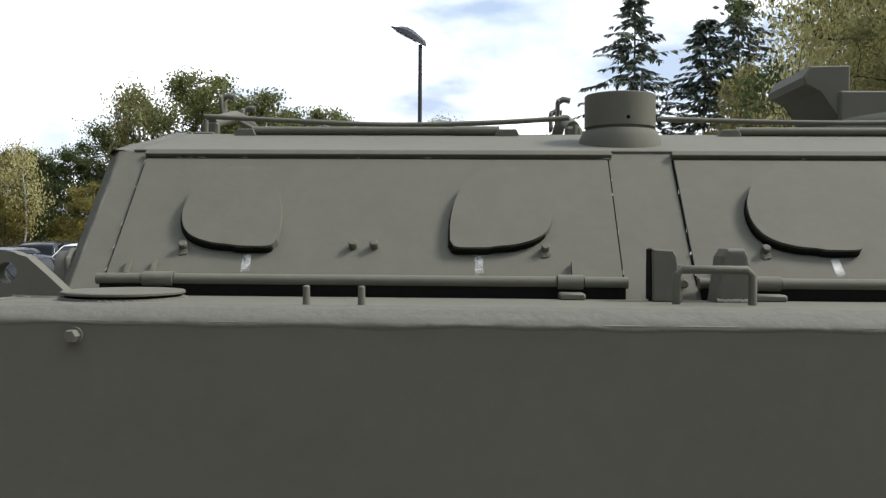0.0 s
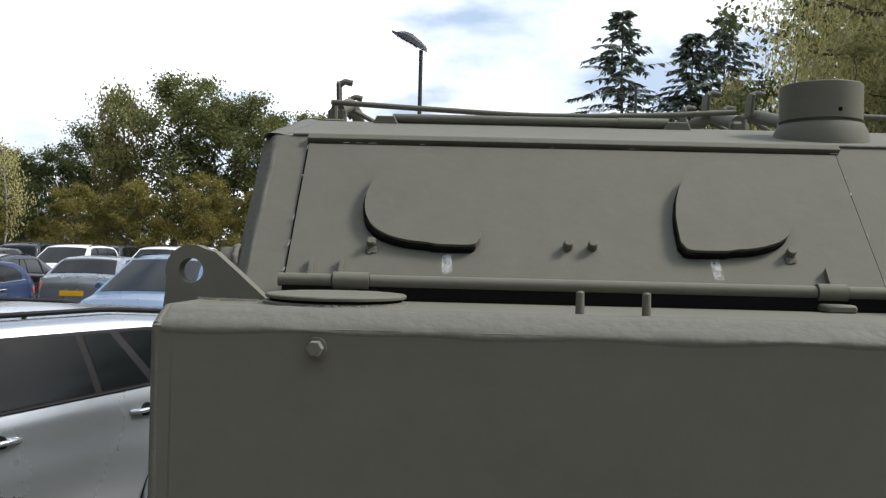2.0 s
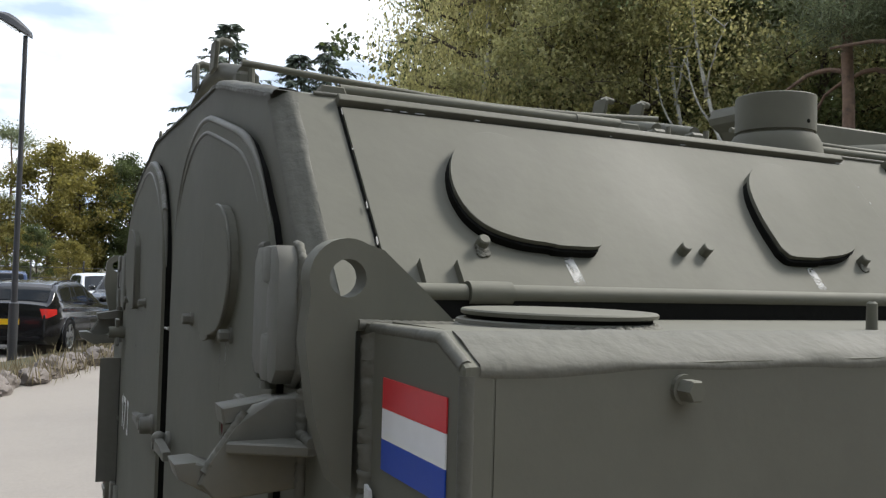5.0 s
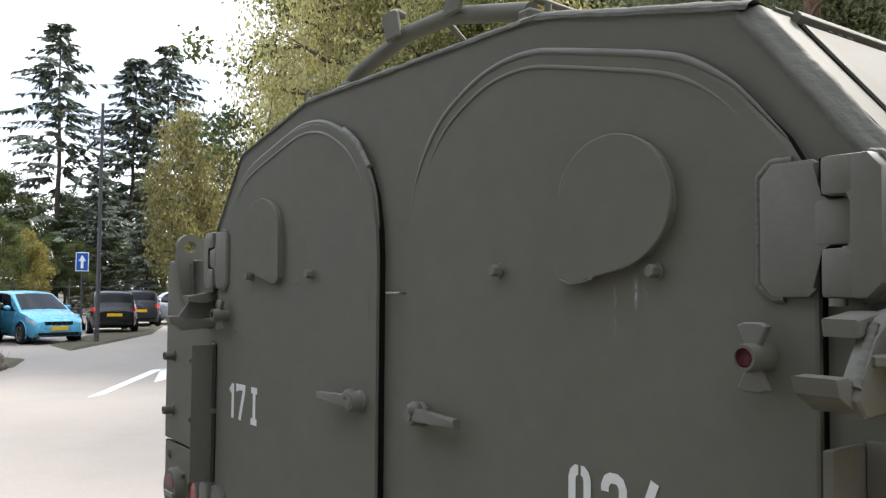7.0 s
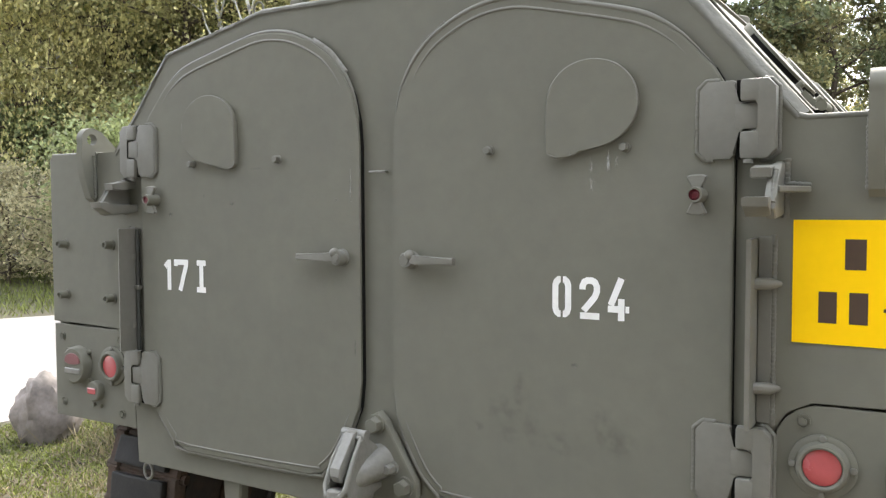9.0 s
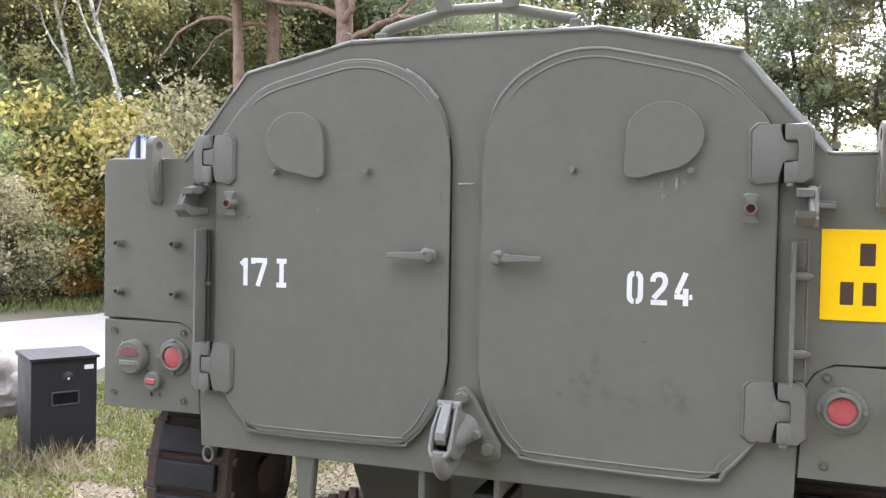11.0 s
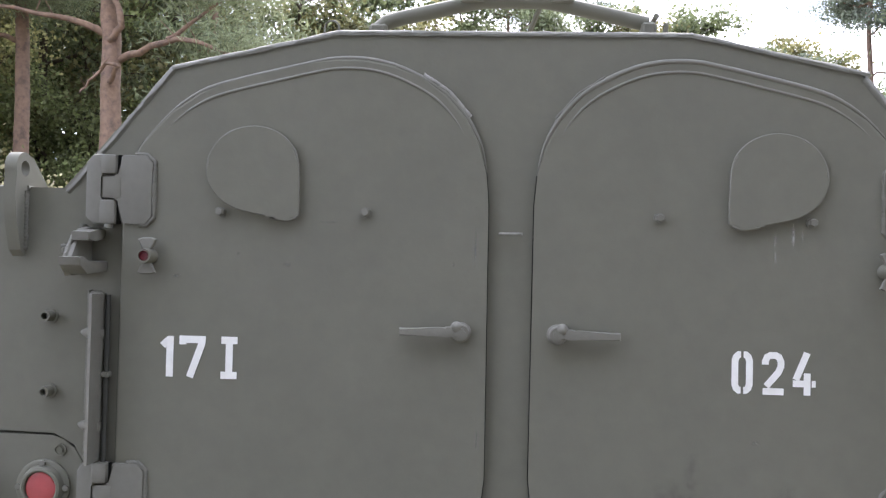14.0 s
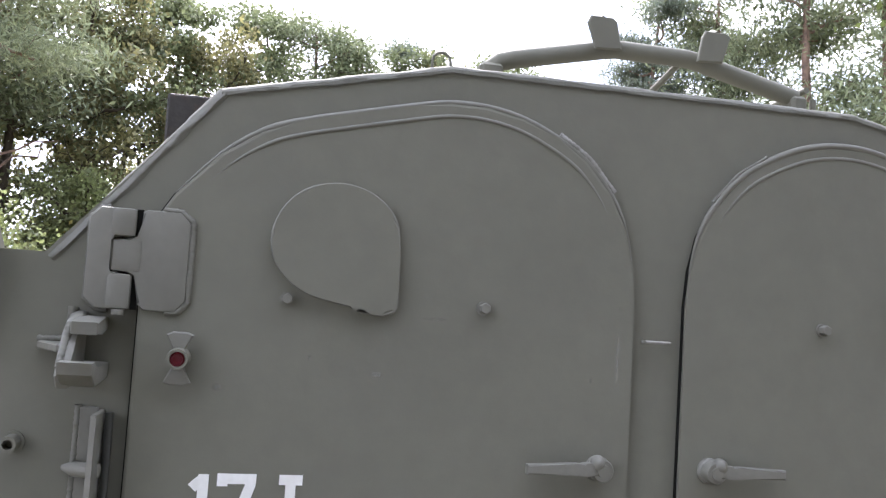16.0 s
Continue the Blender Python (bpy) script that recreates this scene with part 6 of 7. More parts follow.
    ("oak_tree", L_DARK, OAK_C, -39.0, 34, 0.72), ("pine_tree", L_PIN, PINE_C, -41.0, 24, 1.1), ("oak_tree", L_DARK, OAK_C, -44.0, 32, 1.0),
]


def own_tree(name, label, x, y, stem, radius, limbs, clumps, leaf_mat, bark, size, aspect, seed):
    """A tree with a given stem and limbs (points from its foot) and leaf clumps (place, spread, number)."""
    rng, rs = random.Random(seed), np.random.RandomState(seed)
    bm = bmesh.new()
    line = smooth_line(stem, 4)
    k = len(line) - 1
    tube(bm, [p + Vector((rng.uniform(-1, 1), rng.uniform(-1, 1), 0)) * radius * 0.12 for p in line], [radius * (1.0 - 0.55 * i / k) for i in range(k + 1)], 12)
    for pts, r in limbs:
        l2 = smooth_line(pts, 3)
        m = len(l2) - 1
        tube(bm, [p + Vector((rng.uniform(-1, 1), rng.uniform(-1, 1), rng.uniform(-1, 1))) * 0.03 * (1 if i else 0) for i, p in enumerate(l2)], [r * (1 - 0.7 * i / m) for i in range(m + 1)], 7)
        for _ in range(3):
            s = l2[rng.randrange(m // 2, m + 1)]
            tube(bm, [s, s + Vector((rng.uniform(-0.4, 0.4), rng.uniform(-0.4, 0.4), rng.uniform(-0.1, 0.45)))], [0.014, 0.005], 4)
    k = 3 if aspect < 0.2 else 1
    c = np.concatenate([np.array(p) + rs.normal(0, 1, (k * n, 3)) * np.array(sp) for p, sp, n in clumps])
    n = len(c)
    d = units(rs, n) + np.array([0, 0, 0.3])
    d /= np.linalg.norm(d, axis=1, keepdims=True)
    sd = np.cross(d, units(rs, n))
    sd /= np.linalg.norm(sd, axis=1, keepdims=True)
    ln = (size * rs.uniform(0.6, 1.35, n))[:, None]
    return make_tree(name, label, (finish(bm, bark, "trunk", 60), quads(c, d * ln, sd * ln * aspect, "crown", leaf_mat)), x, y)


own_tree("pine_tree", "pine with thick reddish trunk and crooked bare limbs", -7.22, 14.0, [(0.06, 0, -0.1), (0.02, 0, 3), (-0.02, 0, 5.5), (-0.10, 0, 7.2), (0.05, 0.1, 10.5), (0.3, 0.2, 13.0)], 0.23,
         [([(-0.05, 0, 5.95), (-0.5, -0.2, 6.15), (-1.3, -0.4, 6.30), (-2.5, -0.6, 6.42)], 0.085), ([(0.0, 0, 5.50), (0.6, -0.2, 5.62), (1.4, -0.4, 5.82), (2.0, -0.5, 5.66), (2.6, -0.5, 5.42)], 0.080),
          ([(0.0, -0.15, 5.85), (0.28, -0.30, 6.10), (0.22, -0.3, 6.5), (0.05, -0.3, 6.75), (0.4, -0.4, 7.0), (1.4, -0.6, 7.35)], 0.075), ([(1.2, -0.4, 5.80), (1.7, -0.2, 6.3), (2.3, -0.2, 6.7)], 0.05),
          ([(0.05, -0.2, 5.05), (0.30, -0.45, 5.28), (0.10, -0.5, 5.32), (-0.20, -0.5, 5.00), (-0.35, -0.5, 4.75)], 0.05), ([(-0.1, 0, 7.6), (-1.2, 0.3, 8.0), (-2.2, 0.4, 8.5)], 0.08),
          ([(0.0, 0, 8.6), (1.2, -0.3, 9.2), (2.0, -0.4, 9.4)], 0.07)],
         [((1.6, -0.6, 7.45), (0.75, 0.5, 0.22), 1900), ((2.3, -0.2, 6.75), (0.55, 0.5, 0.22), 1200), ((-2.0, -0.3, 7.1), (0.8, 0.5, 0.25), 1200), ((0.2, 0.2, 8.3), (1.3, 0.9, 0.4), 2600),
          ((-1.6, 0.2, 8.7), (0.9, 0.8, 0.35), 1800), ((1.6, -0.3, 9.5), (0.9, 0.8, 0.35), 1800), ((0.2, 0.2, 11.5), (1.2, 1.0, 0.8), 3500), ((2.7, -0.5, 5.6), (0.4, 0.4, 0.15), 500)],
         NEEDLE_PINE, BARK_PINE, 0.085, 0.12, 91)
for dx, dy, sd in ((-9.90, 14.2, 92), (-9.50, 15.0, 93)):
    own_tree("pine_tree", L_PIN, dx, dy, [(0, 0, -0.1), (0.02, 0, 3), (-0.04, 0, 5.5), (-0.10, 0, 7.6), (-0.05, 0.1, 10.5), (0.1, 0.2, 13.0)], 0.18 if sd == 93 else 0.15,
             [([(0, 0, 6.05), (-0.6, -0.2, 6.20), (-1.4, -0.3, 5.85), (-1.9, -0.4, 5.2)], 0.06), ([(0, 0, 7.8), (1.0, 0.3, 8.2), (1.8, 0.4, 8.7)], 0.06)],
             [((0.4, 0.0, 7.0), (0.6, 0.4, 0.20), 900), ((-0.9, 0.2, 8.4), (0.8, 0.8, 0.30), 1500), ((1.2, 0.3, 8.8), (0.8, 0.8, 0.30), 1500), ((0.1, 0.2, 11.5), (1.1, 1.0, 0.8), 3000)],
             NEEDLE_PINE, BARK_PINE, 0.085, 0.12, sd)
for bx, by, lean, sd in ((-12.55, 13.8, -1.35, 94), (-13.95, 13.9, -1.05, 95)):
    own_tree("birch_tree", "slim leaning birch with white trunk at the wood's edge", bx, by, [(0.25, 0, -0.1), (0.18, 0, 2.0), (0.04, 0, 3.6), (0.5 * lean, 0.1, 5.4), (lean, 0.2, 7.0), (1.3 * lean, 0.2, 9.0)], 0.075,
             [([(0.45 * lean, 0.1, 5.2), (0.45 * lean - 0.5, -0.2, 6.2), (0.45 * lean - 0.8, -0.2, 7.2)], 0.035), ([(0.8 * lean, 0.1, 6.2), (0.8 * lean + 0.6, -0.2, 7.0), (0.8 * lean + 0.9, -0.2, 7.6)], 0.03)],
             [((lean, 0.1, 7.6), (0.9, 0.7, 0.9), 1300), ((1.2 * lean, 0.2, 9.0), (0.7, 0.7, 0.8), 1200)], LEAF_BIRCH, BARK_BIRCH, 0.05, 0.55, sd)
own_tree("shrub", "pale grey-green willow shrub at the wood's edge", -9.9, 12.4, [(0, 0, -0.1), (0.1, 0, 1.5), (-0.05, 0, 3.0), (-0.15, 0, 4.3)], 0.05,
         [([(0, 0, 1.0), (-0.5, -0.2, 2.2), (-0.8, -0.3, 3.3)], 0.025), ([(0, 0, 1.0), (0.6, -0.2, 2.0), (0.9, -0.2, 2.9)], 0.025), ([(0, 0, 2.0), (0.4, 0.1, 3.2), (0.5, 0.1, 3.9)], 0.02)],
         [((-0.1, 0, 3.9), (0.35, 0.3, 0.45), 700), ((-0.7, -0.2, 3.0), (0.45, 0.35, 0.5), 900), ((0.6, -0.2, 2.8), (0.5, 0.35, 0.5), 900), ((0, 0, 1.8), (0.8, 0.5, 0.6), 1800), ((0.5, 0, 3.6), (0.3, 0.3, 0.3), 400)],
         LEAF_SHRUB, BARK, 0.055, 0.6, 96)
_tr = random.Random(8)
for nm, lb, me, yaw, far, k in PLAN:
    x, y = spot(yaw, far)
    make_tree(nm, lb, me, x, y, _tr.uniform(0, 6.28), k * _tr.uniform(0.97, 1.03), "shrubs" if nm == "shrub" else "trees of the wood")

# unseen trees, added round the rest of the place to block low sky light
for i in range(36):
    yaw = -50 - i * 4.6
    x, y = spot(yaw, (17.0, 22.0, 27.0)[i % 3])
    nm, lb, me, k = (("oak_tree", L_DARK, OAK_B, 1.25), ("oak_tree", L_OAK, OAK_A, 1.2), ("pine_tree", L_PIN, PINE_C, 1.0), ("shrub", L_SHR, SHRUB_G, 1.5))[i % 4]
    make_tree(nm, lb, me, x, y, _tr.uniform(0, 6.28), k, "shrubs" if nm == "shrub" else "trees of the wood")

# taller unseen trees, added to shade the carrier's rear
for i in range(9):
    x, y = spot(150 + i * 8.0, (15.0, 19.0)[i % 2])
    nm, lb, me, k = (("oak_tree", L_DARK, OAK_B, 1.75), ("oak_tree", L_OAK, OAK_A, 1.85))[i % 2]
    make_tree(nm, lb, me, x, y, _tr.uniform(0, 6.28), k)

# the wood's second rank
for i in range(11):
    x, y = spot(24 + i * 3.7, (33.0, 36.0)[i % 2])
    make_tree("oak_tree", L_DARK, OAK_B, x, y, _tr.uniform(0, 6.28), 1.25)
for i in range(8):
    x, y = spot(29 + i * 4.4, 24.0 + (i % 3))
    make_tree("shrub", L_SHR, SHRUB_G, x, y, _tr.uniform(0, 6.28), 1.25, "shrubs")
for i in range(12):
    x, y = spot(65 + i * 1.9, 55.0 + (i % 3) * 2)
    make_tree("oak_tree", "low dark undergrowth tree beyond the car park", OAK_B, x, y, _tr.uniform(0, 6.28), 0.40 + 0.05 * (i % 2))


for i in range(26):
    x, y = spot(87 + i * 1.75, 46.0 + (i % 3) * 1.6)
    nm, lb, me, k = (("young_tree", L_YEL, OAK_Y, 0.34 + 0.05 * (i % 4)), ("oak_tree", "low dark undergrowth tree beyond the car park", OAK_B, 0.30 + 0.05 * (i % 3)))[i % 2]
    make_tree(nm, lb, me, x, y, _tr.uniform(0, 6.28), k)


# ---------------------------------------------------------------- street furniture
def build_bin():
    m = pose(-3.74, 2.43, 0, 0, 0, 58)
    b = root("waste_bin", "anthracite metal waste bin with lock, slot and lid on grass", "waste bin", m)
    w, d, h = 0.212, 0.19, 0.675
    part("body", box(bmesh.new(), -w, w, -d, d, 0.0, h, 0.008, 2), BOX_BLACK, b)
    lid = prism(bmesh.new(), [(-d - 0.022, h + 0.002), (-d - 0.022, h + 0.020), (d + 0.015, h + 0.034), (d + 0.015, h + 0.002)], "x", -w - 0.012, w + 0.012, 0.004, 2)
    part("lid", lid, BOX_BLACK, b)
    lk = part("lock", lathe(bmesh.new(), [(-d, 0.034), (-d - 0.012, 0.034), (-d - 0.018, 0.026)], (0.02, 0, h - 0.115), "y", 24), STEEL_DARK, b, "round lock plate", smooth=40)
    part("keyhole", lathe(bmesh.new(), [(-d - 0.018, 0.007), (-d - 0.020, 0.007)], (0.02, 0, h - 0.128), "y", 12), TAPE, lk)
    fr = bmesh.new()
    x0, x1, z0, z1 = -0.075, 0.085, h - 0.300, h - 0.225
    for a, b2, c, e in ((x0, x1, z1, z1 + 0.010), (x0, x1, z0 - 0.010, z0), (x0 - 0.010, x0, z0 - 0.010, z1 + 0.010), (x1, x1 + 0.010, z0 - 0.010, z1 + 0.010)):
        box(fr, a, b2, -d - 0.008, -d + 0.002, c, e, 0.002)
    part("slot_frame", fr, POST_GREY, b)
    part("slot", box(bmesh.new(), x0, x1, -d - 0.002, -d + 0.004, z0, z1), SEAL_AND_SHADE, b, "dark slot")
    part("sticker", box(bmesh.new(), w - 0.085, w - 0.025, -d - 0.0015, -d - 0.0003, h - 0.075, h - 0.045), SIGN_WHITE, b, "small white sticker")


build_bin()


def build_street_lamp(x, y, h, turn):
    l = root("street_lamp", "dark grey street lamp with a flat arched head", "street lamp", pose(x, y, 0, 0, 0, turn))
    part("pole", tube(bmesh.new(), [(0, 0, 0), (0, 0, 1.1), (0, 0, 1.12), (0, 0, h)], [0.085, 0.085, 0.055, 0.040], 16), POST_GREY, l, smooth=40)
    bm = bmesh.new()
    n = 8
    rows = []
    for i in range(n + 1):
        t = i / n
        yy = -0.10 + 0.72 * t
        zt = 0.10 + 0.12 * math.sin(math.pi * min(1, t * 1.1)) + 0.34 * t
        zb = 0.0 + 0.40 * t
        w = 0.05 + 0.15 * math.sin(math.pi * (0.12 + 0.80 * t)) ** 0.8
        rows.append([bm.verts.new(p) for p in ((-w, yy, zb), (-w * 0.85, yy, (zb + zt) / 2 + 0.02), (-w * 0.4, yy, zt), (w * 0.4, yy, zt), (w * 0.85, yy, (zb + zt) / 2 + 0.02), (w, yy, zb))])
    for a, b in zip(rows, rows[1:]):
        for k in range(6):
            bm.faces.new((a[k], a[(k + 1) % 6], b[(k + 1) % 6], b[k]))
    bm.faces.new(rows[0])
    bm.faces.new(rows[-1])
    for v in bm.verts:
        v.co.z += h - 0.02
    part("head", bm, POST_GREY, l, smooth=35)
    bm = bmesh.new()
    vs = [(-0.13, 0.12, h + 0.090), (0.13, 0.12, h + 0.090), (0.15, 0.50, h + 0.300), (-0.15, 0.50, h + 0.300)]
    lo = [bm.verts.new((p[0], p[1], p[2] - 0.022)) for p in vs]
    hi = [bm.verts.new(p) for p in vs]
    bm.faces.new(lo)
    bm.faces.new(hi)
    for i in range(4):
        bm.faces.new((lo[i], lo[(i + 1) % 4], hi[(i + 1) % 4], hi[i]))
    part("lamp_glass", bm, LAMP_GLASS, l, "pale flat lamp glass")
    return l


build_street_lamp(-15.72, -0.48, 6.02, 168)


def build_sign(name, label, x, y, z, face, kind):
    s = root(name, label, "road sign", pose(x, y, 0, 0, 0, face))
    top = z + (0.32 if kind != "p" else 0.22)
    part("post", tube(bmesh.new(), [(0, 0.03, 0), (0, 0.03, top)], 0.030, 12), POST_GREY, s, smooth=40)
    if kind == "no_entry":
        d = part("disc", lathe(bmesh.new(), [(-0.012, 0.30), (0.0, 0.30)], (0, 0, z), "y", 40), SIGN_RED, s, "round red sign face")
        rim = bmesh.new()
        tube(rim, [(0.288 * math.cos(radians(a)), -0.013, z + 0.288 * math.sin(radians(a))) for a in range(0, 360, 10)], 0.013, 6, closed=True)
        part("rim", rim, SIGN_WHITE, d)
        part("bar", box(bmesh.new(), -0.22, 0.22, -0.016, -0.012, z - 0.06, z + 0.06), SIGN_WHITE, d, "white bar")
    elif kind == "arrow":
        b = part("panel", box(bmesh.new(), -0.19, 0.19, -0.012, 0.0, z - 0.29, z + 0.29, 0.005), SIGN_WHITE, s)
        part("field", box(bmesh.new(), -0.165, 0.165, -0.0155, -0.0125, z - 0.265, z + 0.265), SIGN_BLUE, b, "blue sign field")
        arrow = [(-0.04, z - 0.20), (0.04, z - 0.20), (0.04, z + 0.02), (0.11, z + 0.02), (0.0, z + 0.21), (-0.11, z + 0.02), (-0.04, z + 0.02)]
        part("arrow", prism(bmesh.new(), arrow, "y", -0.019, -0.016), SIGN_WHITE, b, "white upward arrow")
    elif kind == "round":
        d = part("disc", lathe(bmesh.new(), [(-0.004, 0.295), (0.0, 0.295)], (0, 0, z), "y", 40), LAMP_GLASS, s, "bare grey back of the disc")
        part("face", lathe(bmesh.new(), [(-0.010, 0.298), (-0.005, 0.298)], (0, 0, z), "y", 40), SIGN_BLUE, d, "blue sign face")
        part("rim", tube(bmesh.new(), [(0.300 * math.cos(radians(a)), -0.004, z + 0.300 * math.sin(radians(a))) for a in range(0, 360, 9)], 0.014, 6, closed=True), SIGN_BLUE, d, "blue rim")
    else:
        b = part("panel", box(bmesh.new(), -0.20, 0.20, -0.012, 0.0, z - 0.20, z + 0.20, 0.005), SIGN_BLUE, s, "blue square panel")
        part("symbol", prism(bmesh.new(), [(-0.05, z - 0.12), (0.05, z - 0.12), (0.05, z), (0.11, z), (0.0, z + 0.13), (-0.11, z), (-0.05, z)], "y", -0.016, -0.0125), SIGN_WHITE, b)
    return s


build_sign("no_entry_sign", "round red no-entry sign with white bar on a post", -10.75, -1.45, 2.72, 20, "no_entry")
build_sign("one_way_sign", "tall blue sign with white arrow on a post", -26.2, 5.75, 2.45, 64, "arrow")
build_sign("round_sign", "round blue road sign seen from its grey back", -7.60, 8.05, 2.56, 158, "round")
build_sign("parking_sign", "small blue square sign on a post", -43.5, -28.2, 2.1, 122, "p")

bm = lathe(bmesh.new(), [(0.0, 0.075), (0.02, 0.07), (7.2, 0.045)], (-25.3, 6.0, 0), "z", 12)
tagged(new("lamp_pole", finish(bm, POST_GREY, "lamp_pole", 40)), "slim dark lamp pole beside the sign", "lamp pole")


# ---- pebbles on the bare sand
def build_pebbles():
    rs = np.random.RandomState(31)
    base = bmesh.new()
    bmesh.ops.create_icosphere(base, subdivisions=1, radius=1.0)
    unit = np.array([v.co[:] for v in base.verts])
    tris = [[v.index for v in f.verts] for f in base.faces]
    base.free()
    spots = scatter(4200, -5.0, -1.0, 0.5, 5.0, clump=0.40, keep=off_road)
    pts, faces = [], []
    for k, p in enumerate(spots):
        r = 0.004 + 0.012 * rs.beta(1.2, 5.0)
        shape = unit * rs.uniform(0.6, 1.3, 3) * (1 + 0.25 * rs.normal(size=(len(unit), 1))) * r
        pts += (shape + p + (0, 0, 0.3 * r)).tolist()
        faces += [[q + k * len(unit) for q in f] for f in tris]
    me = bpy.data.meshes.new("pebbles")
    me.from_pydata(pts, [], faces)
    me.materials.append(PEBBLE)
    tagged(new("pebbles", me), "small sandy pebbles on the bare ground", "pebbles", kind="stuff")


build_pebbles()


# ---- boulders
def build_boulder(name, x, y, sx, sy, sz, seed, label, group="boulders along the road"):
    bm = bmesh.new()
    bmesh.ops.create_icosphere(bm, subdivisions=4, radius=1.0)
    o = Vector((seed * 3.1, seed * 1.7, 0))
    for v in bm.verts:
        d = noise.noise(v.co * 1.2 + o) * 0.34 + abs(noise.noise(v.co * 3.1 + o)) * 0.30 + abs(noise.noise(v.co * 7.5 + o)) * 0.16 + abs(noise.noise(v.co * 15 + o)) * 0.06
        p = v.co * (1 + d)
        v.co = Vector((x + p.x * sx, y + p.y * sy, max(-0.05, sz * 0.55 + p.z * sz)))
    thing(name, bm, ROCK, label, "boulder", group, smooth=50)


build_boulder("boulder", -4.39, 2.09, 0.15, 0.20, 0.27, 1, "weathered grey boulder on the grass verge")
build_boulder("boulder", -5.12, 3.12, 0.26, 0.34, 0.30, 2, "weathered grey boulder on the grass verge")
_rr = random.Random(4)
for i in range(13):
    t = i / 12
    build_boulder("kerb_stone", -11.2 - 6.9 * t + _rr.uniform(-0.1, 0.1), -1.00 + 3.15 * t + _rr.uniform(-0.1, 0.1), _rr.uniform(0.22, 0.38), _rr.uniform(0.16, 0.24), _rr.uniform(0.13, 0.22), 10 + i,
                  "rough pale stone edging the parking verge", "kerb stones of the verge")


# ---- wire fence behind the car park
def build_fence():
    f = root("wire_fence", "low wire mesh fence on thin posts behind the car park", "fence")
    pts = [spot(a, 40) for a in range(128, 66, -3)]
    for x, y in pts:
        part("post", tube(bmesh.new(), [(x, y, 0), (x, y, 1.7), (x + 0.1, y, 1.95)], 0.035, 8), POST_GREY, f)
    for z in (0.3, 0.75, 1.2, 1.65):
        part("wire", tube(bmesh.new(), [(x, y, z) for x, y in pts], 0.012, 5), POST_GREY, f)


build_fence()


# ---------------------------------------------------------------- cars
def car_paint(name, colour, metal=0.35, rough=0.28):
    return mat(name, colour, rough=rough, metal=metal, var=0.03, scale=1.5, fine=200, bump=0.0, coat=0.35)


CAR_SILVER = car_paint("silver_car_paint", (0.33, 0.36, 0.395), 0.7, 0.26)
CAR_BLACK = car_paint("black_car_paint", (0.010, 0.010, 0.011), 0.0, 0.15)
CAR_NAVY = car_paint("navy_car_paint", (0.012, 0.035, 0.105), 0.4)
CAR_BLUE = car_paint("blue_car_paint", (0.09, 0.17, 0.28), 0.45)
CAR_CYAN = car_paint("light_blue_car_paint", (0.10, 0.40, 0.62), 0.2)
CAR_WHITE = car_paint("white_car_paint", (0.75, 0.76, 0.77), 0.0)
CAR_GREY = car_paint("grey_car_paint", (0.12, 0.13, 0.14), 0.5)
CAR_DARK = car_paint("anthracite_car_paint", (0.03, 0.034, 0.038), 0.4)
CAR_GLASS = mat("car_glass", (0.008, 0.010, 0.011), rough=0.03, var=0.1, scale=2, bump=0.0, spec=0.24)
CAR_TRIM = mat("black_plastic_trim", (0.008, 0.008, 0.009), rough=0.6, var=0.1, bump=0.1, spec=0.2)
CHROME = mat("chrome", (0.75, 0.76, 0.78), rough=0.12, metal=1.0, var=0.03, bump=0.0)
ALLOY = mat("alloy_rim", (0.46, 0.47, 0.48), rough=0.3, metal=0.9, var=0.06, bump=0.0)
TYRE = mat("tyre_rubber", (0.010, 0.010, 0.011), spec=0.25, rough=0.8, var=0.15, scale=12, bump=0.3, bump_scale=60)
HEADLAMP = mat("headlamp_glass", (0.62, 0.65, 0.68), rough=0.08, var=0.2, scale=30, bump=0.0, metal=0.3, coat=0.8)
TAIL_RED = mat("car_tail_red", (0.55, 0.03, 0.025), rough=0.12, var=0.15, scale=25, bump=0.0, coat=0.8)
PLATE_CAR = mat("car_plate_yellow", (0.80, 0.48, 0.01), rough=0.4, var=0.03, bump=0.0)

# outlines along the car: (y from the tail, height) as parts of the whole length
KINDS = {
    # L, W, H, shoulder line, cabin outline, wheel y (rear, front), wheel radius
    "wagon": (4.60, 1.82, 1.44, [(0.0, 0.55), (0.006, 0.80), (0.02, 0.98), (0.10, 1.06), (0.30, 1.015), (0.60, 0.955), (0.70, 0.925), (0.80, 0.88), (0.92, 0.78), (0.975, 0.66), (1.0, 0.50)],
              [(0.030, 0.98), (0.095, 1.27), (0.140, 1.38), (0.30, 1.435), (0.45, 1.43), (0.53, 1.385), (0.715, 0.92)], (0.200, 0.80), 0.338),
    "hatch": (3.75, 1.66, 1.50, [(0.0, 0.50), (0.006, 0.80), (0.02, 0.99), (0.15, 1.01), (0.40, 0.96), (0.62, 0.94), (0.76, 0.93), (0.88, 0.84), (0.96, 0.74), (0.985, 0.62), (1.0, 0.46)],
              [(0.025, 0.97), (0.070, 1.40), (0.13, 1.48), (0.30, 1.51), (0.46, 1.49), (0.54, 1.44), (0.77, 0.93)], (0.17, 0.82), 0.30),
    "suv": (4.45, 1.84, 1.66, [(0.0, 0.55), (0.006, 0.88), (0.02, 1.08), (0.12, 1.10), (0.40, 1.06), (0.64, 1.04), (0.74, 1.03), (0.86, 0.97), (0.95, 0.88), (0.985, 0.72), (1.0, 0.52)],
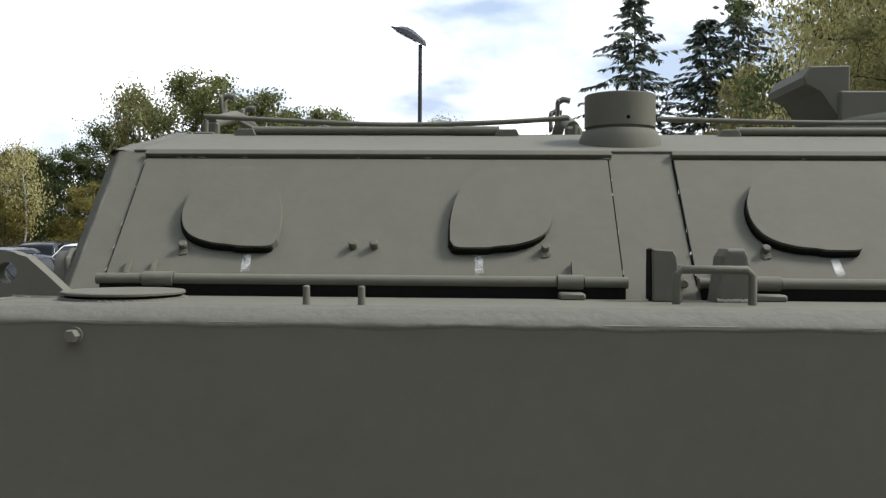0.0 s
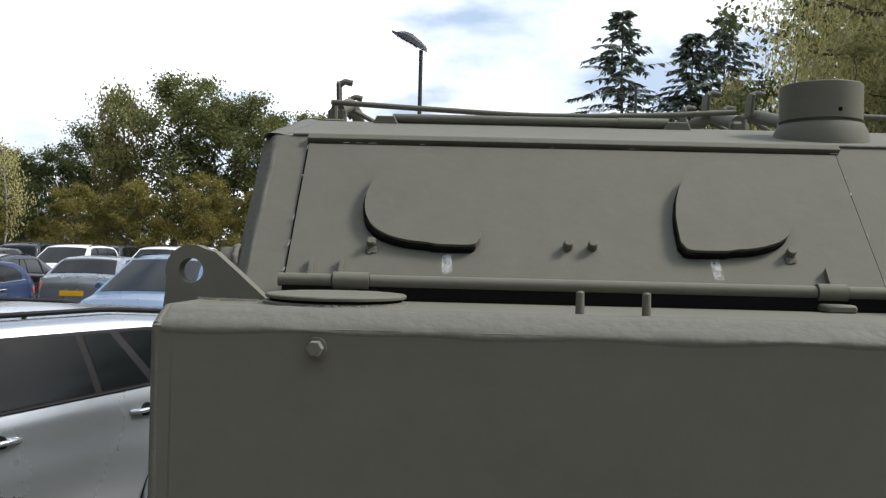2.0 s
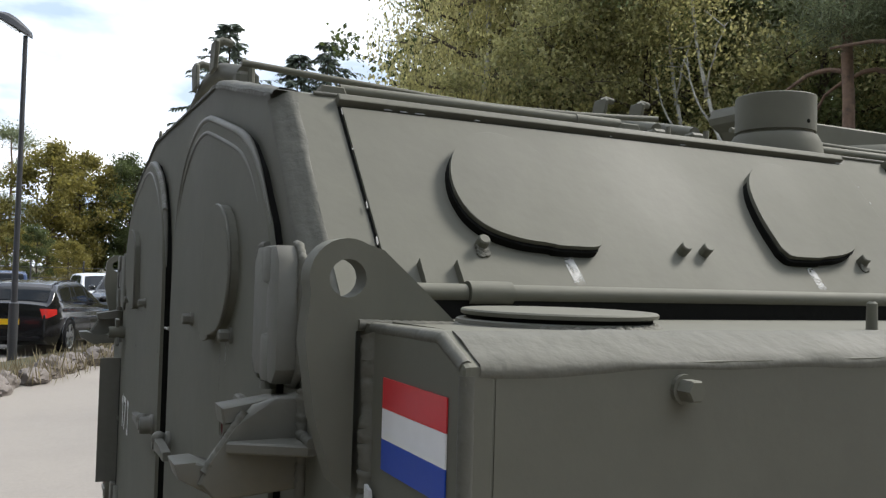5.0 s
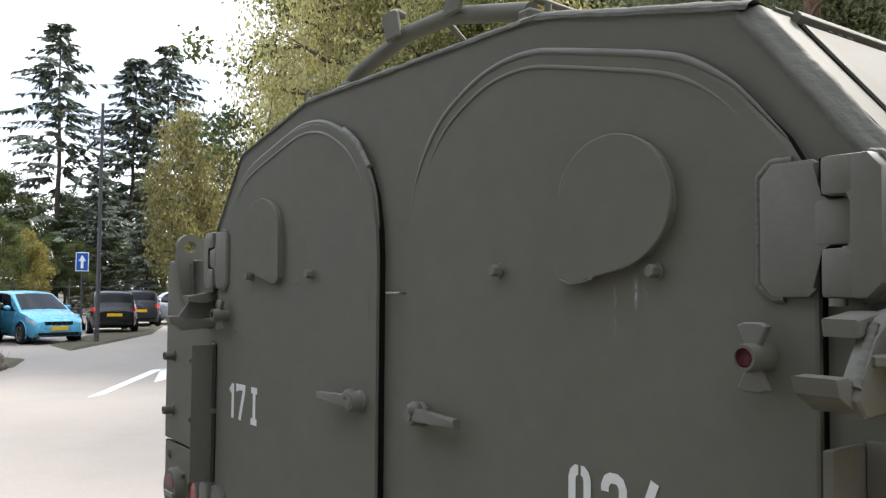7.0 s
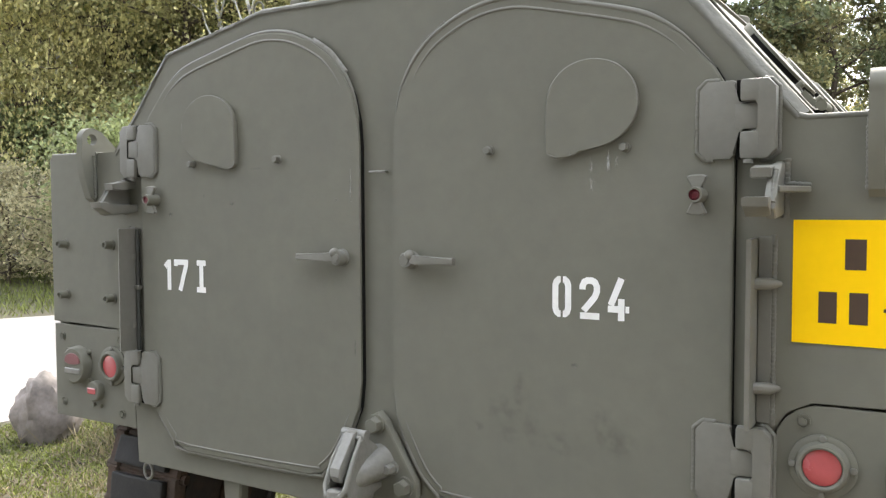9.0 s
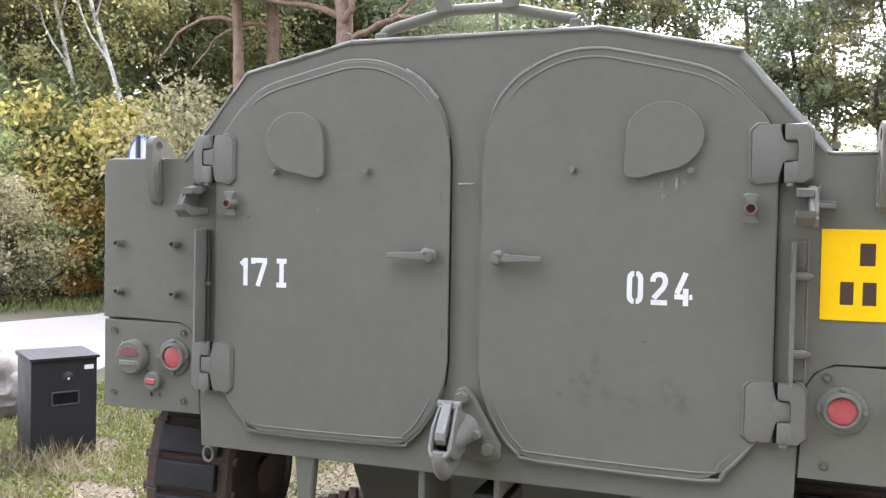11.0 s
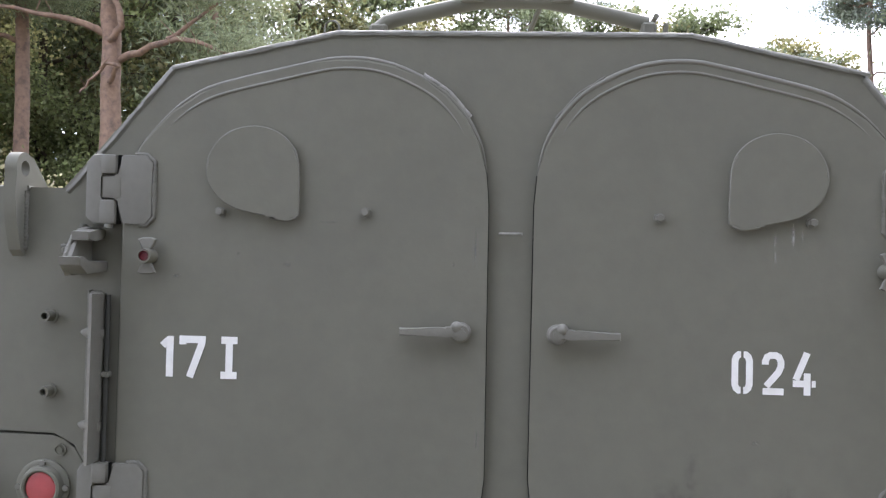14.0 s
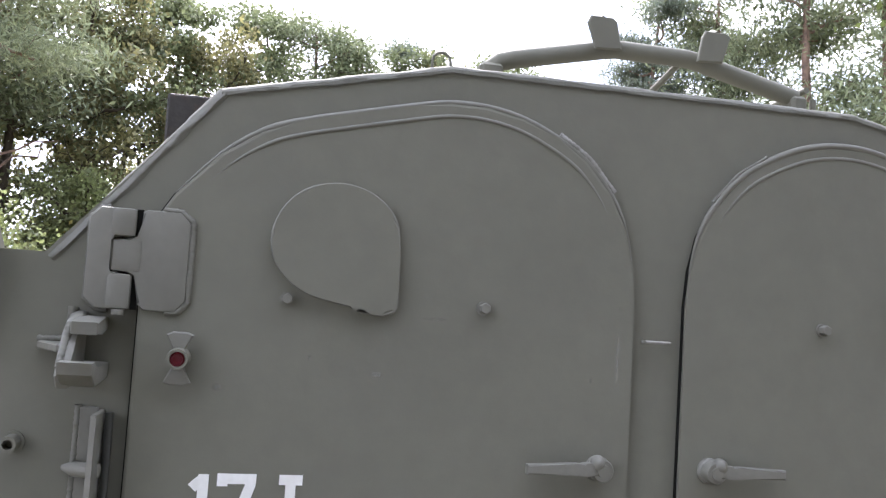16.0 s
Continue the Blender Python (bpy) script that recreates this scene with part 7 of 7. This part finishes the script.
            [(0.03, 1.06), (0.080, 1.52), (0.13, 1.61), (0.30, 1.66), (0.46, 1.65), (0.54, 1.60), (0.72, 1.03)], (0.19, 0.81), 0.345),
    "mpv": (4.45, 1.84, 1.60, [(0.0, 0.55), (0.006, 0.84), (0.02, 1.02), (0.12, 1.04), (0.40, 1.00), (0.64, 0.98), (0.78, 0.96), (0.88, 0.89), (0.95, 0.80), (0.985, 0.66), (1.0, 0.50)],
            [(0.03, 1.00), (0.075, 1.45), (0.13, 1.55), (0.30, 1.60), (0.44, 1.59), (0.53, 1.53), (0.79, 0.965)], (0.19, 0.81), 0.33),
    "saloon": (4.60, 1.80, 1.45, [(0.0, 0.55), (0.006, 0.82), (0.03, 0.98), (0.13, 1.00), (0.32, 0.96), (0.60, 0.93), (0.70, 0.92), (0.82, 0.87), (0.93, 0.77), (0.975, 0.65), (1.0, 0.50)],
               [(0.10, 0.98), (0.22, 1.36), (0.28, 1.43), (0.40, 1.455), (0.47, 1.44), (0.53, 1.39), (0.70, 0.92)], (0.19, 0.80), 0.32),
}


def build_car(name, label, kind, paint, m, rails=False, spokes=5, group="parked cars", trim=None):
    L, W, H, shoulder, cabin, wheels, R = KINDS[kind]
    car = root(name, label, "car", m, group)
    hw = W / 2
    yy = lambda t: -L / 2 + t * L

    def belt(t):
        for (a, za), (b, zb) in zip(shoulder, shoulder[1:]):
            if a <= t <= b:
                return za + (zb - za) * (t - a) / (b - a)
        return shoulder[-1][1]
    roof = [(t, z) for t, z in cabin]
    zr = max(z for _, z in cabin)
    t_rear, t_front = cabin[0][0], cabin[-1][0]

    def plan(t):
        e = min(1.0, max(0.0, min(t, 1 - t)) / 0.13)
        return hw * (0.80 + 0.20 * (1 - (1 - e) ** 2.3))

    def top(t):
        """The height of the roof, screens or bonnet."""
        if t <= t_rear or t >= t_front:
            return belt(t)
        return max(belt(t), float(np.interp(t, [a for a, _ in roof], [b for _, b in roof])))

    def side(t, z):
        """Half the width at a height: a rounded flank with a crease, then windows that lean in."""
        zb = belt(t)
        if z <= zb:
            k = float(np.interp((z - 0.20) / max(0.05, zb - 0.20), [0, 0.06, 0.18, 0.45, 0.66, 0.72, 0.86, 0.95, 1.0], [0.89, 0.94, 0.975, 1.0, 0.992, 0.975, 0.968, 0.955, 0.93]))
        else:
            k = 0.93 - 0.205 * ((z - zb) / (zr - belt(0.4))) ** 1.2
        return plan(t) * k

    def over(t, x, lift=0.0):
        """A point of the bonnet, screens or roof."""
        e = side(t, top(t))
        crown = 0.035 if top(t) > belt(t) + 0.02 else 0.045 * min(1.0, max(0.0, (1 - t)) / 0.2)
        return Vector((x, yy(t), top(t) + crown * (1 - min(1.0, abs(x) / e) ** 2.2) + lift))
    bm = bmesh.new()
    ts = sorted({round(a, 4) for a, _ in shoulder} | {round(a, 4) for a, _ in cabin} | {i / 44 for i in range(45)} | {0.004, 0.014, 0.986, 0.996})
    rows = []
    for t in ts:
        zb, zt = belt(t), top(t)
        low = min(0.20 + 0.14 * max(0, 1 - min(t, 1 - t) / 0.05), zb - 0.10)
        flank_z = [low + (zb - low) * u for u in (0, 0.06, 0.18, 0.32, 0.45, 0.58, 0.66, 0.72, 0.80, 0.88, 0.95, 1.0)] + [zb + (zt - zb) * u for u in (0.2, 0.4, 0.6, 0.8, 0.92, 1.0)]
        half = [Vector((side(t, z), yy(t), z)) for z in flank_z]
        e = half[-1].x
        half[-1] = half[-1] - Vector((0.018 * min(1.0, (zt - zb) / 0.2), 0, 0))
        arch = [over(t, e * u, 0.004) for u in (0.93, 0.8, 0.6, 0.35, 0.0)]
        ring = half + arch
        rows.append([bm.verts.new(p) for p in ring] + [bm.verts.new((-p.x, p.y, p.z)) for p in reversed(ring[:-1])])
    for a, b in zip(rows, rows[1:]):
        for i in range(len(a)):
            bm.faces.new((a[i], a[(i + 1) % len(a)], b[(i + 1) % len(a)], b[i]))
    bm.faces.new(rows[0])
    bm.faces.new(rows[-1])
    part("body", bm, paint, car, smooth=42)

    def grid(point, cols, rws, name2, material, parent, label2=""):
        """A thin curved pane or panel; point(u, v) gives its outer face."""
        bm2 = bmesh.new()
        net = [[bm2.verts.new(point(i / cols, j / rws)) for j in range(rws + 1)] for i in range(cols + 1)]
        for i in range(cols):
            for j in range(rws):
                bm2.faces.new((net[i][j], net[i + 1][j], net[i + 1][j + 1], net[i][j + 1]))
        return part(name2, bm2, material, parent, label2, smooth=60)

    z1 = zr - 0.075
    front_t = lambda z: float(np.interp(z, [cabin[-1][1], cabin[-2][1]], [cabin[-1][0], cabin[-2][0]]))
    lo_z = lambda t: belt(t) + 0.030
    hi_z = lambda t: min(z1, top(t) - 0.060) - (0.016 if kind == "wagon" else 0.0)
    fb, ft = front_t(lo_z(0.6)) - 0.050, front_t(z1) - 0.030
    if kind == "wagon":
        # bottom rear, top rear, bottom front, top front, round rear end
        spans = [(0.122, 0.150, 0.258, 0.300, True), (0.272, 0.314, 0.342, 0.352, False), (0.352, 0.362, 0.500, 0.498, False), (0.526, 0.522, fb, ft, False)]
    elif kind in ("suv", "mpv"):
        spans = [(0.090, 0.115, 0.255, 0.245, True), (0.272, 0.260, 0.425, 0.420, False), (0.450, 0.445, fb, ft, False)]
    elif kind == "saloon":
        spans = [(0.225, 0.285, 0.425, 0.420, True), (0.450, 0.445, fb, ft, False)]
    else:
        spans = [(0.120, 0.140, 0.400, 0.395, True), (0.425, 0.420, fb, ft, False)]
    for s in (-1, 1):
        def pane(span, grow, off):
            b0, t0, b1, t1, rnd = span

            def point(u, v):
                low, high = b0 - grow / L + (b1 - b0 + 2 * grow / L) * u, t0 - grow / L + (t1 - t0 + 2 * grow / L) * u
                r = 0.5 - 0.5 * math.sqrt(max(0.0, 1 - (1 - min(1.0, u / 0.22)) ** 2)) if rnd else 0.0
                v = r + (1 - 2 * r) * v
                t = low + (high - low) * v
                z = lo_z(t) - grow + (hi_z(t) - lo_z(t) + 2 * grow) * v
                return (s * (side(t, z) + off), yy(t), z)
            return point
        a, b = spans[0], spans[-1]
        sw = grid(pane((a[0], a[1], b[2], b[3], a[4]), 0.016, 0.004), 30, 6, "window_surround", CAR_TRIM, car)
        for sp in spans:
            grid(pane(sp, 0.0, 0.007), 12, 6, "side_window", CAR_GLASS, sw, "dark reflecting side window")
        edge = pane((a[0], a[1], b[2], b[3], False), 0.018, 0.004)
        part("window_trim", tube(bmesh.new(), [edge(i / 16, 0.0) for i in range(17)], 0.007, 6), trim or CAR_TRIM, car)
        # handles and door seams
        for t in ((0.258, 0.452) if kind == "wagon" else (0.285, 0.455) if kind != "hatch" else (0.40,)):
            zz = belt(t) - 0.125
            x = side(t, zz)
            ht = tube(bmesh.new(), smooth_line([(s * (x - 0.004), yy(t), zz), (s * (x + 0.026), yy(t + 0.008), zz + 0.006), (s * (x + 0.030), yy(t + 0.024), zz + 0.004), (s * (x + 0.026), yy(t + 0.040), zz),
                                                (s * (x - 0.004), yy(t + 0.048), zz - 0.004)], 3), 0.014, 8)
            part("door_handle", ht, paint if trim is None else trim, car, smooth=50)
            cup = lathe(bmesh.new(), [(s * (x - 0.006), 0.044), (s * (x + 0.0015), 0.042)], (0, yy(t + 0.024), zz - 0.004), "x", 20)
            part("handle_recess", cup, CAR_TRIM, car)
        k0 = 0.248
        seams = [[(k0 - 0.004, 0.98), (k0, 0.80), (k0 + 0.018, 0.64), (k0 + 0.036, 0.50), (k0 + 0.044, 0.34)], [(spans[-1][0] - 0.014, 0.93), (spans[-1][0] - 0.014, 0.30)], [(0.675, 0.90), (0.685, 0.60), (0.675, 0.30)]]
        for sm in seams:
            pr = [(t, min(z, belt(t) - 0.01)) for t, z in sm]
            line = smooth_line(pr, 5)
            part("door_seam", tube(bmesh.new(), [(s * (side(p.x, p.y) - 0.0012), yy(p.x), p.y) for p in line], 0.0042, 5), CAR_TRIM, car)
        # mirror
        bm2 = bmesh.new()
        bmesh.ops.create_uvsphere(bm2, u_segments=14, v_segments=9, radius=1.0, matrix=Matrix.Translation((s * (hw + 0.09), yy(0.635), belt(0.635) + 0.10)) @ Matrix.Diagonal((0.11, 0.07, 0.075, 1)))
        part("wing_mirror", bm2, paint, car, smooth=60)

        # lamps that follow the body's rounded corners
        def lens(t0, t1, z0, z1b, z2, z3):
            return lambda u, v: (lambda t, z: (s * (side(t, z) + 0.006), yy(t), z))(t0 + (t1 - t0) * u, (z0 + (z2 - z0) * u) * (1 - v) + (z1b + (z3 - z1b) * u) * v)
        zt = belt(0.93)
        grid(lens(0.885, 0.988, zt - 0.085, zt + 0.010, zt - 0.235, zt - 0.135), 8, 4, "headlamp", HEADLAMP, car, "clear headlamp")
        zt = belt(0.03)
        grid(lens(0.004, 0.070, zt - 0.25, zt - 0.05, zt - 0.17, zt - 0.07), 8, 4, "tail_lamp", TAIL_RED, car, "red tail lamp")
        # wheels
        for t in wheels:
            wx, wy = s * (hw + 0.012), yy(t)
            arch = bmesh.new()
            k = [(wy + (R + 0.055) * math.cos(radians(a)), R + (R + 0.055) * math.sin(radians(a))) for a in range(-25, 206, 11)]
            prism(arch, k, "x", s * (hw - 0.20), s * (hw + 0.002))
            part("wheel_arch", arch, CAR_TRIM, car)
            lip = tube(bmesh.new(), [(s * (hw - 0.004), y2, z2) for y2, z2 in [(wy + (R + 0.066) * math.cos(radians(a)), R + (R + 0.066) * math.sin(radians(a))) for a in range(-22, 203, 9)]], 0.014, 6)
            part("arch_lip", lip, paint, car, smooth=50)
            w = part("wheel", lathe(bmesh.new(), [(wx - s * 0.19, R * 0.66), (wx - s * 0.185, R * 0.94), (wx - s * 0.15, R), (wx - s * 0.01, R), (wx + s * 0.022, R * 0.93), (wx + s * 0.020, R * 0.76), (wx - s * 0.02, R * 0.72)],
                                            (0, wy, R), "x", 32), TYRE, car, smooth=40)
            rim = bmesh.new()
            ring = [(wx - s * 0.03, R * 0.72), (wx + s * 0.014, R * 0.755), (wx + s * 0.018, R * 0.73), (wx + s * 0.002, R * 0.67), (wx - s * 0.06, R * 0.65)]
            lp = []
            for d, r2 in ring:
                lp.append([rim.verts.new((d, wy + r2 * math.cos(2 * math.pi * k / 32), R + r2 * math.sin(2 * math.pi * k / 32))) for k in range(32)])
            for a, b in zip(lp, lp[1:]):
                for k in range(32):
                    rim.faces.new((a[k], a[(k + 1) % 32], b[(k + 1) % 32], b[k]))
            lathe(rim, [(wx - s * 0.03, R * 0.16), (wx + s * 0.006, R * 0.15), (wx + s * 0.010, R * 0.10)], (0, wy, R), "x", 16)
            for i in range(spokes):
                a = 2 * math.pi * i / spokes + 0.3
                u, v = Vector((0, math.cos(a), math.sin(a))), Vector((0, -math.sin(a), math.cos(a)))
                c = Vector((wx, wy, R))
                wsp = 0.105 * R * 5 / max(5, spokes) * 1.5
                q = [c + u * R * 0.10 + v * wsp * 0.9, c + u * R * 0.69 + v * wsp * 1.2, c + u * R * 0.69 - v * wsp * 1.2, c + u * R * 0.10 - v * wsp * 0.9]
                f1 = [rim.verts.new(p + Vector((s * 0.006, 0, 0))) for p in q]
                f2 = [rim.verts.new(p - Vector((s * 0.020, 0, 0))) for p in q]
                rim.faces.new(f1)
                for k in range(4):
                    rim.faces.new((f1[k], f1[(k + 1) % 4], f2[(k + 1) % 4], f2[k]))
            part("rim", rim, ALLOY, w, "alloy rim", smooth=40)
            part("brake", lathe(bmesh.new(), [(wx - s * 0.075, R * 0.64), (wx - s * 0.07, R * 0.64)], (0, wy, R), "x", 20), CAR_TRIM, w)
        if rails:
            ra, rb = cabin[1][0] + 0.02, cabin[-2][0] - 0.02
            pr = []
            for i in range(13):
                t = ra + (rb - ra) * i / 12
                lift = 0.034 * min(1.0, 6 * min(i, 12 - i) / 12) - 0.008
                pr.append(over(t, s * side(t, top(t)) * 0.90, lift))
            part("roof_rail", tube(bmesh.new(), pr, 0.015, 8), CAR_TRIM, car, smooth=50)
            for i in (3, 9):
                p = pr[i]
                part("rail_foot", tube(bmesh.new(), [p, p - Vector((0, 0, 0.05))], 0.013, 8), CAR_TRIM, car)
    # front and rear glass
    wa, wb2 = cabin[-2][0] + 0.010, cabin[-1][0] - 0.016
    grid(lambda u, v: over(wa + (wb2 - wa) * u, (2 * v - 1) * (side(wa + (wb2 - wa) * u, top(wa + (wb2 - wa) * u)) - 0.075), 0.010), 10, 12, "windscreen", CAR_GLASS, car)
    ra, rb = cabin[0][0] + 0.25 * (cabin[1][0] - cabin[0][0]), cabin[1][0] + 0.4 * (cabin[2][0] - cabin[1][0])
    grid(lambda u, v: over(ra + (rb - ra) * u, (2 * v - 1) * (side(ra + (rb - ra) * u, top(ra + (rb - ra) * u)) - 0.085), 0.010) - Vector((0, 0.010, 0)), 8, 12, "rear_window", CAR_GLASS, car)
    # plates, grille, bumper
    part("number_plate", box(bmesh.new(), -0.26, 0.26, yy(0) - 0.012, yy(0) + 0.006, 0.62, 0.73, 0.003), PLATE_CAR, car, "yellow number plate")
    part("number_plate", box(bmesh.new(), -0.26, 0.26, yy(1) - 0.02, yy(1) + 0.012, 0.40, 0.51, 0.003), PLATE_CAR, car, "yellow number plate")
    part("grille", box(bmesh.new(), -hw * 0.50, hw * 0.50, yy(0.975), yy(0.992), 0.54, 0.66, 0.01), CAR_TRIM, car, "dark front grille")
    for k in range(6):
        x = -hw * 0.44 + hw * 0.88 * k / 5
        part("grille_bar", box(bmesh.new(), x - 0.008, x + 0.008, yy(0.985), yy(0.994), 0.55, 0.65), CHROME, car)
    part("bumper_trim", box(bmesh.new(), -hw * 0.72, hw * 0.72, yy(0.985), yy(1.002), 0.26, 0.36, 0.02), CAR_TRIM, car)
    part("bumper_trim", box(bmesh.new(), -hw * 0.74, hw * 0.74, yy(-0.002), yy(0.02), 0.30, 0.40, 0.02), CAR_TRIM, car)
    return car


def parked(x, y, heading):
    """heading: degrees from +y, to the left, of the car's nose."""
    return pose(x, y, 0.014, 0, 0, heading)


build_car("estate_car", "silver estate car with roof rails parked beside the carrier", "wagon", CAR_SILVER, parked(-2.35, -2.70, 239.5), True, 10, trim=None)
E_NOSE = -90
build_car("family_car", "black sport utility car parked nose out", "suv", CAR_BLACK, parked(-12.6, -2.45, E_NOSE + 4), True)
build_car("family_car", "mid-blue family van parked nose out", "mpv", CAR_BLUE, parked(-13.2, -4.80, E_NOSE), True)
build_car("family_car", "navy-blue hatchback parked nose out", "wagon", CAR_NAVY, parked(-12.6, -9.0, E_NOSE - 6), False, trim=CHROME)
build_car("family_car", "grey saloon parked nose out", "saloon", CAR_GREY, parked(-13.0, -11.8, E_NOSE), False)
build_car("family_car", "silver hatchback parked nose out", "hatch", CAR_SILVER, parked(-13.0, -14.4, E_NOSE))
build_car("family_car", "black estate car parked tail out", "wagon", CAR_BLACK, parked(-19.1, 0.15, 70), True)
build_car("family_car", "dark grey sport utility car beyond the verge", "suv", CAR_DARK, parked(-26.5, 2.6, E_NOSE - 14), True)
build_car("family_car", "light-blue small hatchback facing the road", "hatch", CAR_CYAN, parked(-27.3, 4.55, E_NOSE + 14))
build_car("family_car", "white small hatchback facing the road", "hatch", CAR_WHITE, parked(-28.6, 1.9, E_NOSE + 8))
build_car("family_car", "black hatchback behind the sign island", "hatch", CAR_BLACK, parked(-32.0, 8.1, 82))
build_car("family_car", "dark grey hatchback parked tail out", "hatch", CAR_DARK, parked(-36.8, 10.6, 78))
build_car("family_car", "white saloon parked far down the road", "saloon", CAR_WHITE, parked(-36.6, 13.0, E_NOSE + 18))
build_car("family_car", "dark estate car parked far down the road", "wagon", CAR_DARK, parked(-36.0, 14.9, 66))
_cr = random.Random(12)
_base = {}
for row, (x, face, ys) in enumerate(((-19.0, 90, range(-26, -3, 3)), (-25.0, -90, range(-30, -1, 3)), (-31.5, 90, range(-34, 1, 3)))):
    for i, y in enumerate(ys):
        kind, paint, words = _cr.choice((("hatch", CAR_GREY, "grey hatchback"), ("wagon", CAR_BLACK, "black estate car"), ("suv", CAR_WHITE, "white sport utility car"), ("saloon", CAR_SILVER, "silver saloon"),
                                         ("suv", CAR_DARK, "dark sport utility car"), ("hatch", CAR_NAVY, "navy hatchback"), ("wagon", CAR_SILVER, "silver estate car")))
        m = parked(x + _cr.uniform(-0.3, 0.3), y + _cr.uniform(-0.2, 0.2), face + _cr.uniform(-2, 2))
        key = (kind, words)
        if key in _base:
            copy_thing(_base[key], m)
        else:
            _base[key] = build_car("family_car", words + " in a far row of the car park", kind, paint, m, kind in ("wagon", "suv"))
